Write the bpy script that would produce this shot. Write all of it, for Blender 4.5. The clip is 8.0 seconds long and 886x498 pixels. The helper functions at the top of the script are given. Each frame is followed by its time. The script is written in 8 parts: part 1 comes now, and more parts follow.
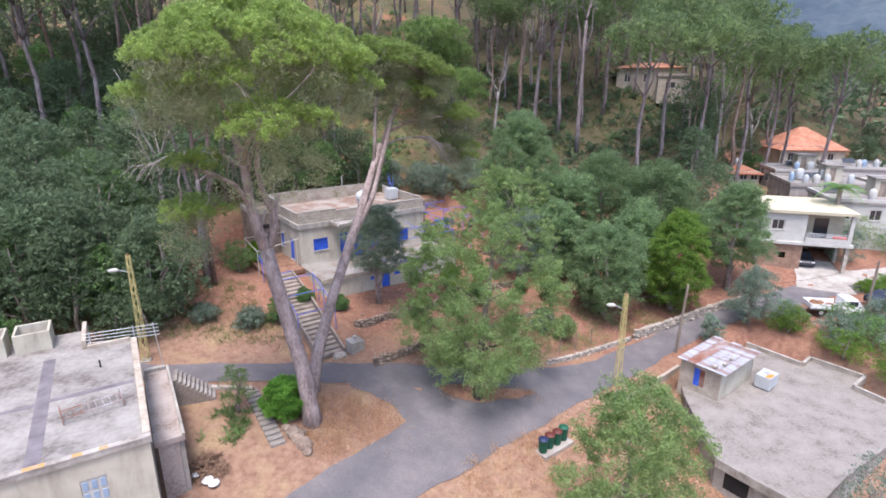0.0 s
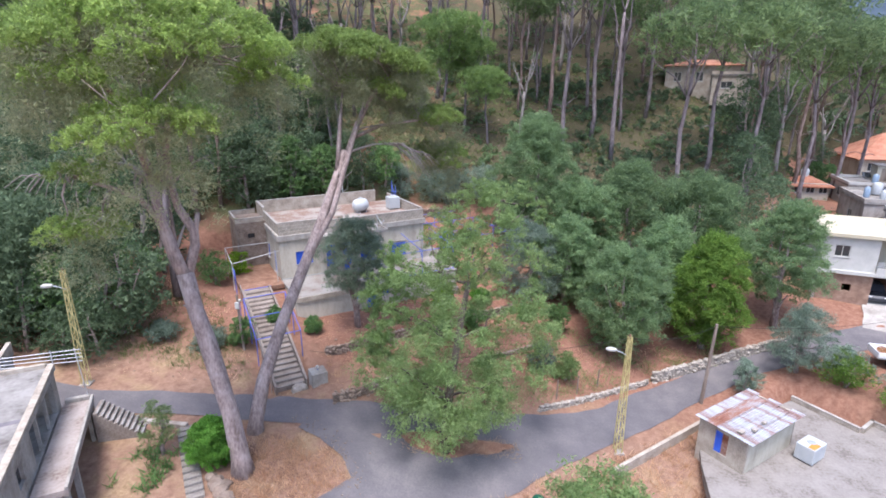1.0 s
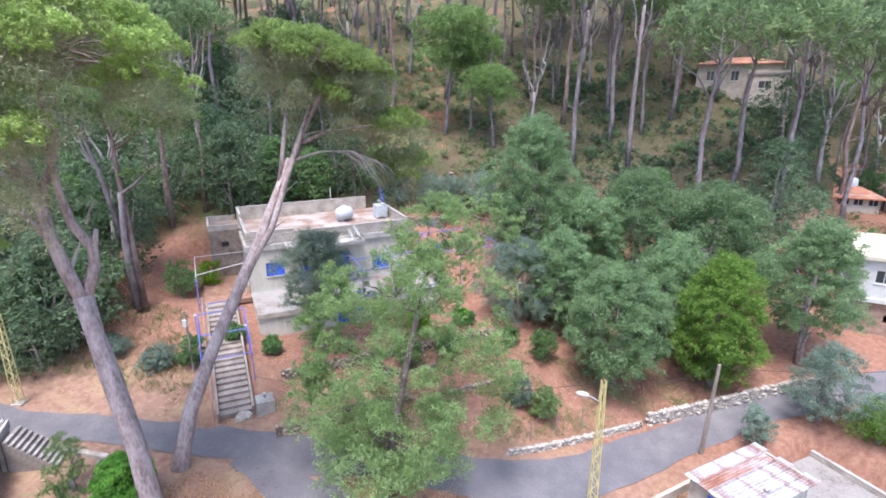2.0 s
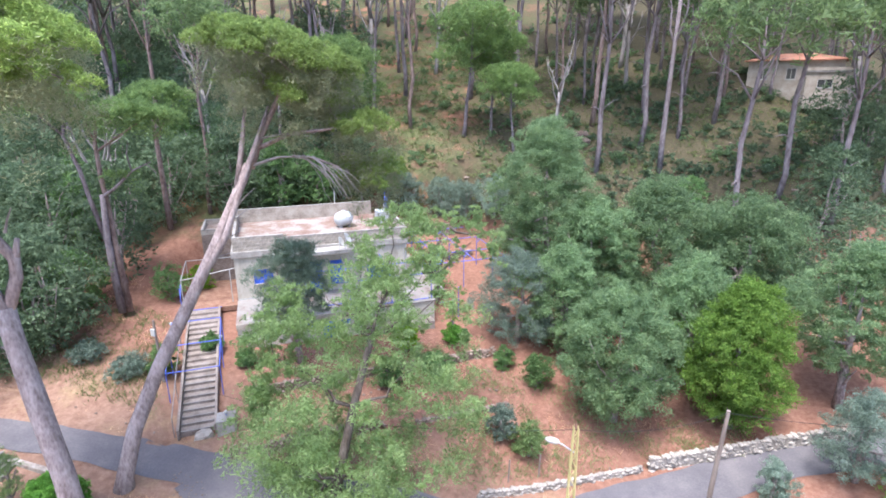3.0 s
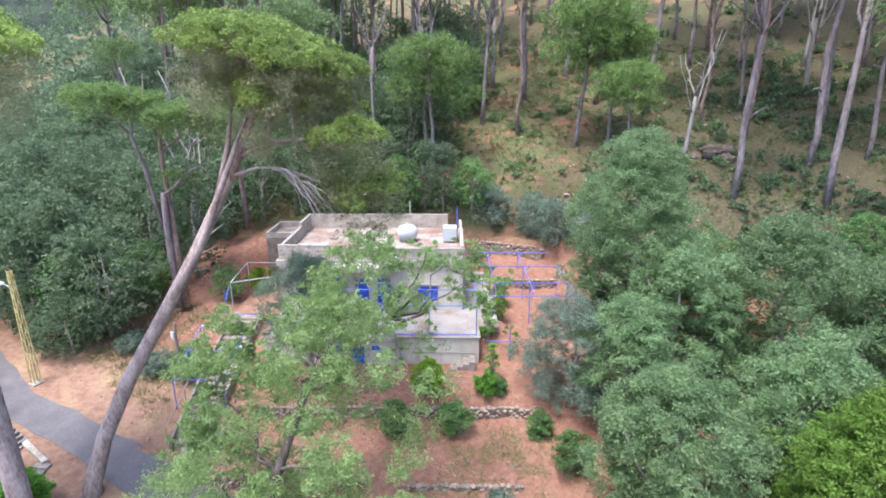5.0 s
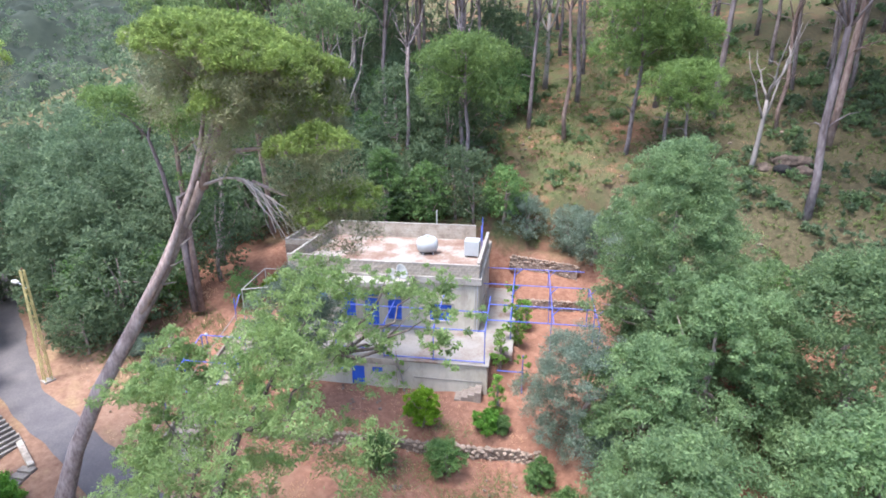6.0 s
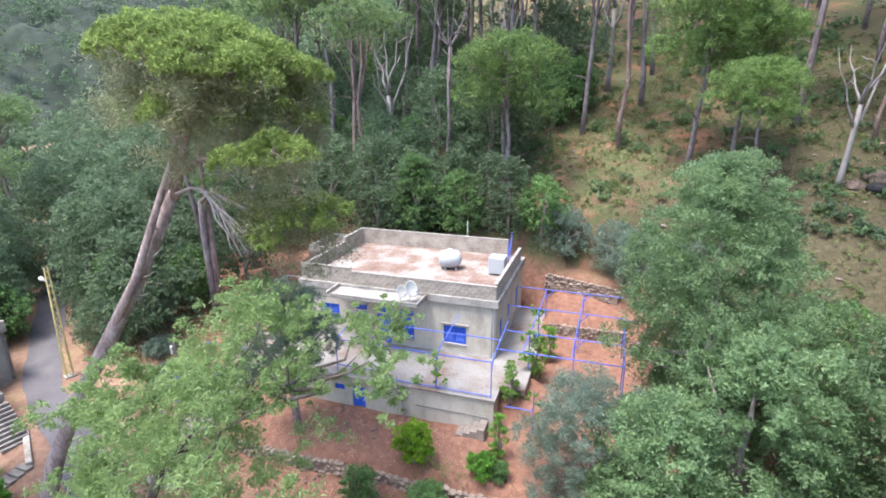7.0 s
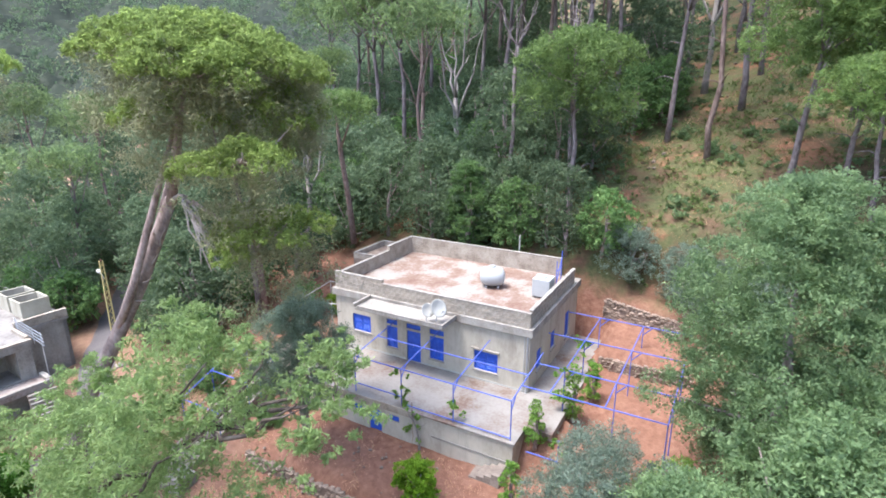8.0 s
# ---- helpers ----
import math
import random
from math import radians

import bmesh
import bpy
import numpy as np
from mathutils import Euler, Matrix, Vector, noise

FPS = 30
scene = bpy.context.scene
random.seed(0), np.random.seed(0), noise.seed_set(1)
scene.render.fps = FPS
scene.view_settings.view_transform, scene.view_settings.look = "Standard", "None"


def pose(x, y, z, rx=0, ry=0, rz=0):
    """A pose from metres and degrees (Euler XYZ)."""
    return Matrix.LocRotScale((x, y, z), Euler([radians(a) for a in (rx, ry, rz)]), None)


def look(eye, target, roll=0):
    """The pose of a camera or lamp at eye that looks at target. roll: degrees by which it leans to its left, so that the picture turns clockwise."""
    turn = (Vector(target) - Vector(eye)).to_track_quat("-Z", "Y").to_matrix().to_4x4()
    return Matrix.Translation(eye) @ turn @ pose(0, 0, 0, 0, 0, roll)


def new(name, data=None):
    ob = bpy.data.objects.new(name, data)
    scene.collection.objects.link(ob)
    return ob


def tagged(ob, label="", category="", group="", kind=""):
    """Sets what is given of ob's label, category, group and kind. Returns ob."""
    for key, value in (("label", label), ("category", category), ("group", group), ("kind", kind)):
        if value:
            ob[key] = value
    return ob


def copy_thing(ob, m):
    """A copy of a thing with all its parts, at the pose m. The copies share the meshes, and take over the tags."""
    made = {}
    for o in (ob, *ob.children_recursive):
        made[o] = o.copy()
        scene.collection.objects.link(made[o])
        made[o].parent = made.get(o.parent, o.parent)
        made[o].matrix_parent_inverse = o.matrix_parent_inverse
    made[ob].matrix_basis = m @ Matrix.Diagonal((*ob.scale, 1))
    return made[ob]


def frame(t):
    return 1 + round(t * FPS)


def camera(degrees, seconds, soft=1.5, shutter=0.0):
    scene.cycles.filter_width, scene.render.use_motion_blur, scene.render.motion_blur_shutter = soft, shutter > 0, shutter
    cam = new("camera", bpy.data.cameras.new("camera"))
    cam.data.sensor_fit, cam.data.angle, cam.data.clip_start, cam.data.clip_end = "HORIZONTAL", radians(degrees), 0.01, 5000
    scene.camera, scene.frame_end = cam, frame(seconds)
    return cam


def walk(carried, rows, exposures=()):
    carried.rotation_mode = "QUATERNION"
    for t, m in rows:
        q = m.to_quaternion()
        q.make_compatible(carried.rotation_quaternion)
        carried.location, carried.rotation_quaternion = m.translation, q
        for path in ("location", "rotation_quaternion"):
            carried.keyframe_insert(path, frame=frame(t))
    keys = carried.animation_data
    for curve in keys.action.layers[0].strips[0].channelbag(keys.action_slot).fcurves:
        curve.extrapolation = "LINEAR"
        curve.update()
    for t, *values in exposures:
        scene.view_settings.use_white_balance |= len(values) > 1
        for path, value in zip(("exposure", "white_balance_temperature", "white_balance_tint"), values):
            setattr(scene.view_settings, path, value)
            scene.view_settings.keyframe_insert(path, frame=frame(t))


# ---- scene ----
cam = camera(78.9, 8.0, soft=1.75)
METRES, EYE, TILT, LEAN, TURN = 48.0, 21.2, -17.0, 0.0, 0.0
ROWS = [
    (0.0, 0.0, 0.0, 0.0, 0.0, -0.0, 0.0),
    (0.5, 0.0585, 0.0633, 0.0169, 3.44, -0.02, -1.09),
    (1.0, 0.1154, 0.1235, 0.0356, 6.15, -0.09, -1.92),
    (1.5, 0.1654, 0.1769, 0.0534, 8.49, -0.22, -2.63),
    (2.0, 0.2096, 0.2231, 0.0669, 10.6, -0.32, -3.24),
    (3.5, 0.3245, 0.3539, 0.1063, 19.86, -1.07, -5.81),
    (4.0, 0.3565, 0.3999, 0.1202, 24.03, -1.47, -6.99),
    (4.5, 0.3822, 0.4477, 0.1338, 29.64, -2.11, -8.53),
    (6.0, 0.4289, 0.6057, 0.1859, 43.18, -4.44, -11.7),
    (6.5, 0.4358, 0.6591, 0.2037, 47.22, -5.26, -12.53),
    (7.0, 0.4392, 0.712, 0.2208, 52.19, -6.3, -13.44),
    (7.5, 0.4374, 0.7645, 0.2372, 57.79, -7.53, -14.36),
    (8.0, 0.4303, 0.8154, 0.253, 63.64, -8.99, -15.17),
]
EXPOSURES = [(0.0, 1.4, 6080.0, 16.5), (0.6, 1.38, 6000.0, 16.0), (1.5, 1.66, 5740.0, 15.0), (3.5, 1.95, 5760.0, 14.0), (8.0, 1.93, 6000.0, 12.0)]
walk(cam, [(t, pose(0, 0, EYE, TILT, LEAN, TURN) @ pose(METRES * x, METRES * y, METRES * z, 90 + pitch, roll, yaw)) for t, x, y, z, yaw, pitch, roll in ROWS], EXPOSURES)


# ---- light, sky, exposure ----
world = bpy.data.worlds.new("sky")
scene.world = world
world.use_nodes = True
wn = world.node_tree
sky = wn.nodes.new("ShaderNodeTexSky")
sky.sky_type = "NISHITA"
sky.sun_disc = False
sky.sun_elevation, sky.sun_rotation = radians(70), radians(187)
sky.air_density, sky.dust_density, sky.ozone_density = 1.0, 3.0, 1.0
wn.links.new(sky.outputs[0], wn.nodes["Background"].inputs[0])
wn.nodes["Background"].inputs[1].default_value = 0.15
sun_data = bpy.data.lights.new("sun", "SUN")
sun_data.energy, sun_data.angle, sun_data.color = 1.7, radians(18), (1.0, 0.95, 0.88)
sun = new("sun", sun_data)
sun.matrix_world = look((0, 0, 60), (2, 17, 10))


# ---- materials ----
def ramp_mat(name, stops, scale=3.0, rough=0.9, bump=0.25, bump_scale=None, detail=6.0, metal=0.0,
             fine=0.25, fine_scale=30.0, spec=0.3, stretch=(1, 1, 1), random_piece=0.0, streak=0.0):
    """A surface of two scales of noise over a row of colours, with relief."""
    m = bpy.data.materials.new(name)
    m.use_nodes = True
    t = m.node_tree
    n, l = t.nodes, t.links
    b = n["Principled BSDF"]
    geo = n.new("ShaderNodeTexCoord")
    mp = n.new("ShaderNodeMapping")
    mp.inputs["Scale"].default_value = stretch
    l.new(geo.outputs["Object"], mp.inputs["Vector"])
    no = n.new("ShaderNodeTexNoise")
    no.inputs["Scale"].default_value, no.inputs["Detail"].default_value = scale, detail + 3
    no.inputs["Roughness"].default_value = 0.62
    l.new(mp.outputs[0], no.inputs["Vector"])
    f2 = n.new("ShaderNodeTexNoise")
    f2.inputs["Scale"].default_value, f2.inputs["Detail"].default_value = fine_scale, 4.0
    l.new(mp.outputs[0], f2.inputs["Vector"])
    mix = n.new("ShaderNodeMath")
    mix.operation = "MULTIPLY_ADD"
    l.new(f2.outputs[0], mix.inputs[0])
    mix.inputs[1].default_value = fine
    add = n.new("ShaderNodeMath")
    add.operation = "SUBTRACT"
    l.new(no.outputs[0], add.inputs[0])
    add.inputs[1].default_value = fine * 0.5
    l.new(add.outputs[0], mix.inputs[2])
    rp = n.new("ShaderNodeValToRGB")
    e = rp.color_ramp.elements
    while len(e) < len(stops):
        e.new(0.5)
    for k, (p, c) in enumerate(stops):
        e[k].position, e[k].color = p, (*c, 1)
    l.new(mix.outputs[0], rp.inputs[0])
    col = rp.outputs[0]
    if streak:
        sm = n.new("ShaderNodeMapping")
        sm.inputs["Scale"].default_value = (1.5, 1.5, 0.3)
        l.new(geo.outputs["Object"], sm.inputs["Vector"])
        sn = n.new("ShaderNodeTexNoise")
        sn.inputs["Scale"].default_value, sn.inputs["Detail"].default_value = 1.0, 8.0
        sn.inputs["Roughness"].default_value = 0.65
        l.new(sm.outputs[0], sn.inputs["Vector"])
        sr = n.new("ShaderNodeMapRange")
        sr.inputs[1].default_value, sr.inputs[2].default_value = 0.48, 0.78
        sr.inputs[3].default_value, sr.inputs[4].default_value = 0.0, streak
        l.new(sn.outputs[0], sr.inputs[0])
        sx = n.new("ShaderNodeMix")
        sx.data_type = "RGBA"
        l.new(sr.outputs[0], sx.inputs[0])
        l.new(col, sx.inputs[6])
        sx.inputs[7].default_value = (0.12, 0.095, 0.075, 1)
        col = sx.outputs[2]
    if random_piece:
        oi = n.new("ShaderNodeObjectInfo")
        hv = n.new("ShaderNodeHueSaturation")
        mr = n.new("ShaderNodeMapRange")
        mr.inputs[3].default_value, mr.inputs[4].default_value = 1 - random_piece, 1 + random_piece
        l.new(oi.outputs["Random"], mr.inputs[0])
        l.new(mr.outputs[0], hv.inputs["Value"])
        l.new(col, hv.inputs["Color"])
        col = hv.outputs[0]
    l.new(col, b.inputs["Base Color"])
    b.inputs["Roughness"].default_value, b.inputs["Metallic"].default_value = rough, metal
    b.inputs["Specular IOR Level"].default_value = spec
    if bump:
        bp = n.new("ShaderNodeBump")
        bp.inputs["Strength"].default_value, bp.inputs["Distance"].default_value = bump, 0.05
        l.new(mix.outputs[0], bp.inputs["Height"])
        l.new(bp.outputs[0], b.inputs["Normal"])
    return m


def leaf_mat(name, dark, mid, light, through_light=0.35, rough=0.6, hue=0.0):
    """Leaves: each leaf has its own tint; some light comes through."""
    m = bpy.data.materials.new(name)
    m.use_nodes = True
    n, l = m.node_tree.nodes, m.node_tree.links
    b = n["Principled BSDF"]
    g = n.new("ShaderNodeNewGeometry")
    tc = n.new("ShaderNodeTexCoord")
    no = n.new("ShaderNodeTexNoise")
    no.inputs["Scale"].default_value, no.inputs["Detail"].default_value = 0.9, 3.0
    l.new(tc.outputs["Object"], no.inputs["Vector"])
    oi = n.new("ShaderNodeObjectInfo")
    a = n.new("ShaderNodeMath")
    a.operation = "MULTIPLY_ADD"
    a.inputs[1].default_value = 0.4
    l.new(g.outputs["Random Per Island"], a.inputs[0])
    s = n.new("ShaderNodeMath")
    s.operation = "MULTIPLY_ADD"
    s.inputs[1].default_value, s.inputs[2].default_value = 1.2, -0.3
    l.new(no.outputs[0], s.inputs[0])
    l.new(s.outputs[0], a.inputs[2])
    rp = n.new("ShaderNodeValToRGB")
    e = rp.color_ramp.elements
    e.new(0.5)
    for k, (p, c) in enumerate(((0.1, dark), (0.5, mid), (0.95, light))):
        e[k].position, e[k].color = p, (*c, 1)
    l.new(a.outputs[0], rp.inputs[0])
    hv = n.new("ShaderNodeHueSaturation")
    mr = n.new("ShaderNodeMapRange")
    mr.inputs[3].default_value, mr.inputs[4].default_value = 0.82, 1.18
    l.new(oi.outputs["Random"], mr.inputs[0])
    l.new(mr.outputs[0], hv.inputs["Value"])
    l.new(rp.outputs[0], hv.inputs["Color"])
    l.new(hv.outputs[0], b.inputs["Base Color"])
    b.inputs["Roughness"].default_value = rough
    b.inputs["Specular IOR Level"].default_value = 0.25
    tr = n.new("ShaderNodeBsdfTranslucent")
    l.new(hv.outputs[0], tr.inputs["Color"])
    mx = n.new("ShaderNodeMixShader")
    mx.inputs[0].default_value = through_light
    l.new(b.outputs[0], mx.inputs[1])
    l.new(tr.outputs[0], mx.inputs[2])
    l.new(mx.outputs[0], n["Material Output"].inputs[0])
    return m


ASPHALT = ramp_mat("asphalt", [(0.3, (0.096, 0.089, 0.094)), (0.5, (0.122, 0.112, 0.116)), (0.72, (0.165, 0.148, 0.146))], 0.5, 0.92, 0.15, fine=0.45, fine_scale=9)
EARTH = ramp_mat("earth_bank", [(0.3, (0.145, 0.075, 0.048)), (0.5, (0.225, 0.12, 0.078)), (0.7, (0.30, 0.20, 0.135))], 1.6, 0.95, 0.5, fine=0.5, fine_scale=12)
CONCRETE = ramp_mat("raw_concrete", [(0.3, (0.195, 0.173, 0.150)), (0.5, (0.315, 0.292, 0.262)), (0.75, (0.420, 0.398, 0.360))], 0.7, 0.9, 0.25, fine=0.35, fine_scale=8, streak=0.5)
PLASTER = ramp_mat("aged_plaster", [(0.25, (0.29, 0.255, 0.208)), (0.45, (0.425, 0.388, 0.322)), (0.7, (0.51, 0.47, 0.395))], 0.5, 0.9, 0.15, fine=0.3, fine_scale=5, stretch=(1, 1, 0.6), streak=0.42)
BLOCK_PIECE = ramp_mat("parapet_block", [(0.3, (0.235, 0.20, 0.165)), (0.5, (0.345, 0.305, 0.255)), (0.75, (0.44, 0.40, 0.345))], 2.3, 0.95, 0.4, fine=0.5, fine_scale=11, random_piece=0.14)
BLOCK = ramp_mat("block_masonry", [(0.3, (0.240, 0.200, 0.160)), (0.5, (0.352, 0.304, 0.248)), (0.75, (0.448, 0.400, 0.336))], 1.3, 0.95, 0.4, fine=0.5, fine_scale=11)
STAINED_BLOCK = ramp_mat("stained_blocks", [(0.3, (0.12, 0.088, 0.068)), (0.5, (0.2, 0.155, 0.125)), (0.75, (0.3, 0.25, 0.205))], 1.3, 0.95, 0.5, fine=0.6, fine_scale=11)
ROOF_SCREED = ramp_mat("roof_screed", [(0.37, (0.165, 0.10, 0.075)), (0.48, (0.225, 0.16, 0.128)), (0.55, (0.28, 0.245, 0.215)), (0.75, (0.33, 0.305, 0.275))], 0.45, 0.9, 0.2, fine=0.25, fine_scale=5)
TERRACE_FLOOR = ramp_mat("terrace_floor", [(0.33, (0.16, 0.11, 0.085)), (0.42, (0.21, 0.175, 0.152)), (0.52, (0.245, 0.226, 0.205)), (0.75, (0.295, 0.278, 0.255))], 0.5, 0.85, 0.15, fine=0.3, fine_scale=6)
WHITE_ROOF = ramp_mat("pale_roof", [(0.33, (0.115, 0.10, 0.09)), (0.47, (0.21, 0.195, 0.18)), (0.66, (0.285, 0.268, 0.247))], 0.55, 0.85, 0.15, fine=0.35, fine_scale=4)
PALE_SCREED = ramp_mat("pale_screed", [(0.32, (0.135, 0.115, 0.1)), (0.45, (0.2, 0.179, 0.16)), (0.66, (0.24, 0.219, 0.198))], 0.7, 0.88, 0.16, fine=0.6, fine_scale=6)
TAR = ramp_mat("tar_strip", [(0.3, (0.10, 0.09, 0.10)), (0.7, (0.20, 0.18, 0.19))], 1.0, 0.8, 0.2)
BLUE = ramp_mat("blue_paint", [(0.3, (0.02, 0.07, 0.42)), (0.6, (0.03, 0.11, 0.58)), (0.85, (0.10, 0.22, 0.62))], 2.0, 0.5, 0.05, spec=0.5)
BLUE_PIPE = ramp_mat("blue_pipe_paint", [(0.3, (0.055, 0.085, 0.40)), (0.7, (0.11, 0.16, 0.52))], 2.0, 0.5, 0.05, spec=0.5)
WHITE = ramp_mat("white_paint", [(0.3, (0.37, 0.363, 0.335)), (0.6, (0.46, 0.452, 0.42))], 1.0, 0.6, 0.05)
PLASTER_PALE = ramp_mat("stained_pale_plaster", [(0.32, (0.20, 0.15, 0.125)), (0.45, (0.30, 0.252, 0.226)), (0.66, (0.375, 0.325, 0.298))], 0.6, 0.9, 0.15, fine=0.5, fine_scale=6)
RIM_PAINT = ramp_mat("worn_orange_paint", [(0.4, (0.3, 0.265, 0.22)), (0.5, (0.4, 0.23, 0.08)), (0.75, (0.46, 0.3, 0.12))], 2.5, 0.8, 0.1, fine=0.5)
CREAM = ramp_mat("cream_render", [(0.3, (0.360, 0.331, 0.259)), (0.6, (0.461, 0.432, 0.353))], 0.8, 0.85, 0.1, streak=0.5)
STONE = ramp_mat("field_stone", [(0.3, (0.180, 0.150, 0.120)), (0.5, (0.315, 0.277, 0.232)), (0.75, (0.435, 0.405, 0.360))], 2.5, 0.92, 0.4, random_piece=0.25)
DULL_STONE = ramp_mat("dull_field_stone", [(0.3, (0.14, 0.10, 0.076)), (0.5, (0.225, 0.172, 0.135)), (0.75, (0.32, 0.26, 0.21))], 2.5, 0.92, 0.4, random_piece=0.28)
DARK_ROCK = ramp_mat("dark_rock", [(0.3, (0.06, 0.043, 0.034)), (0.5, (0.105, 0.078, 0.062)), (0.75, (0.17, 0.13, 0.105))], 1.5, 0.95, 0.6, fine=0.5, fine_scale=8)
BROWN_STONE = ramp_mat("brown_stone", [(0.3, (0.17, 0.10, 0.07)), (0.5, (0.28, 0.18, 0.13)), (0.75, (0.38, 0.27, 0.20))], 1.5, 0.92, 0.4, random_piece=0.2)
BARK = ramp_mat("pine_bark", [(0.3, (0.155, 0.117, 0.104)), (0.5, (0.28, 0.222, 0.205)), (0.7, (0.39, 0.325, 0.3))], 2.2, 0.95, 0.8, fine=0.6, fine_scale=9, stretch=(1, 1, 0.4))
# greyer copy of the pine bark, also darkened to carry the woods' shade
WOODS_BARK = ramp_mat("shaded_grey_pine_bark", [(0.3, (0.105, 0.082, 0.08)), (0.5, (0.185, 0.152, 0.152)), (0.7, (0.265, 0.228, 0.226))], 2.2, 0.95, 0.8, fine=0.6, fine_scale=9, stretch=(1, 1, 0.4))
DARK_BARK = ramp_mat("dark_bark", [(0.3, (0.055, 0.042, 0.034)), (0.5, (0.10, 0.08, 0.066)), (0.7, (0.16, 0.135, 0.115))], 2.2, 0.95, 0.8, fine=0.6, fine_scale=9, stretch=(1, 1, 0.4))
RED_BARK = ramp_mat("red_pine_bark", [(0.3, (0.11, 0.076, 0.064)), (0.5, (0.2, 0.142, 0.122)), (0.7, (0.285, 0.22, 0.192))], 2.2, 0.95, 0.8, fine=0.6, fine_scale=9, stretch=(1, 1, 0.4))
PALE_BARK = ramp_mat("pale_bark", [(0.3, (0.17, 0.145, 0.135)), (0.5, (0.26, 0.232, 0.216)), (0.7, (0.35, 0.32, 0.302))], 1.6, 0.95, 0.6, stretch=(1, 1, 0.4))
YELLOW = ramp_mat("yellow_paint", [(0.3, (0.38, 0.31, 0.13)), (0.6, (0.52, 0.45, 0.2)), (0.8, (0.57, 0.52, 0.31))], 3.0, 0.55, 0.05)
WOOD = ramp_mat("grey_wood", [(0.3, (0.13, 0.10, 0.08)), (0.6, (0.27, 0.22, 0.18))], 2.0, 0.9, 0.4, stretch=(1, 1, 0.15))
STEEL = ramp_mat("galvanised_steel", [(0.3, (0.42, 0.43, 0.45)), (0.7, (0.62, 0.63, 0.65))], 1.5, 0.45, 0.05, metal=0.6)
SHEET = ramp_mat("pale_roof_sheet", [(0.38, (0.16, 0.08, 0.06)), (0.45, (0.26, 0.19, 0.175)), (0.52, (0.33, 0.34, 0.36)), (0.72, (0.42, 0.435, 0.465))], 1.1, 0.6, 0.1, metal=0.1, stretch=(0.25, 1, 1))
STAIR_PALE = ramp_mat("pale_stair_stone", [(0.3, (0.16, 0.138, 0.118)), (0.5, (0.225, 0.2, 0.174)), (0.75, (0.29, 0.264, 0.234))], 2.1, 0.92, 0.3, fine=0.4, fine_scale=9)
STAIR = ramp_mat("worn_stair_concrete", [(0.3, (0.15, 0.12, 0.10)), (0.5, (0.235, 0.195, 0.165)), (0.75, (0.33, 0.29, 0.25))], 1.1, 0.92, 0.3, fine=0.4, fine_scale=9)
RUST = ramp_mat("rusty_sheet", [(0.35, (0.16, 0.06, 0.035)), (0.47, (0.26, 0.13, 0.09)), (0.58, (0.33, 0.31, 0.31)), (0.75, (0.42, 0.43, 0.45))], 0.9, 0.6, 0.1, metal=0.15, stretch=(1, 0.3, 1))
TANK = ramp_mat("plastic_tank", [(0.3, (0.354, 0.374, 0.381)), (0.7, (0.449, 0.462, 0.462))], 1.0, 0.55, 0.05)
BLUE_PALE = ramp_mat("pale_blue_plastic", [(0.3, (0.2, 0.27, 0.36)), (0.7, (0.28, 0.36, 0.46))], 1.0, 0.55, 0.05)
# near-black painted in for shade inside openings; also colours the vent pipe
DARK = ramp_mat("shade_and_pipe_black", [(0.3, (0.012, 0.012, 0.014)), (0.7, (0.025, 0.024, 0.024))], 1.0, 0.8, 0)
GLASS = ramp_mat("window_glass", [(0.3, (0.02, 0.025, 0.03)), (0.7, (0.04, 0.045, 0.05))], 0.5, 0.08, 0, spec=0.8)
TILE_RED = ramp_mat("red_roof_tile", [(0.3, (0.30, 0.12, 0.07)), (0.5, (0.42, 0.19, 0.12)), (0.75, (0.50, 0.28, 0.19))], 0.8, 0.85, 0.3, fine=0.4, fine_scale=12)
GREEN_PLASTIC = ramp_mat("green_plastic", [(0.3, (0.008, 0.06, 0.035)), (0.7, (0.014, 0.095, 0.056))], 2.0, 0.5, 0.03)
RED_PLASTIC = ramp_mat("dark_red_plastic", [(0.3, (0.07, 0.018, 0.014)), (0.7, (0.11, 0.03, 0.022))], 2.0, 0.5, 0.03)
BLUE_DARK = ramp_mat("dark_blue_plastic", [(0.3, (0.012, 0.02, 0.055)), (0.7, (0.02, 0.032, 0.085))], 2.0, 0.5, 0.03)
CAR_WHITE = ramp_mat("white_car_paint", [(0.3, (0.70, 0.70, 0.69)), (0.7, (0.80, 0.80, 0.79))], 1.0, 0.25, 0, spec=0.6)
CAR_DARK = ramp_mat("dark_car_paint", [(0.3, (0.02, 0.025, 0.035)), (0.7, (0.035, 0.04, 0.055))], 1.0, 0.2, 0, spec=0.6)
RUBBER = ramp_mat("tyre_rubber", [(0.3, (0.015, 0.015, 0.015)), (0.7, (0.03, 0.03, 0.03))], 4.0, 0.9, 0.1)
CARDBOARD = ramp_mat("wooden_crates", [(0.3, (0.30, 0.15, 0.07)), (0.7, (0.46, 0.25, 0.13))], 3.0, 0.85, 0.2)
TWIGS = ramp_mat("dry_twigs", [(0.3, (0.15, 0.09, 0.06)), (0.7, (0.28, 0.18, 0.12))], 3.0, 0.95, 0.2)
PLASTIC_WHITE = ramp_mat("white_plastic", [(0.3, (0.70, 0.70, 0.70)), (0.7, (0.80, 0.80, 0.80))], 3.0, 0.5, 0.1)

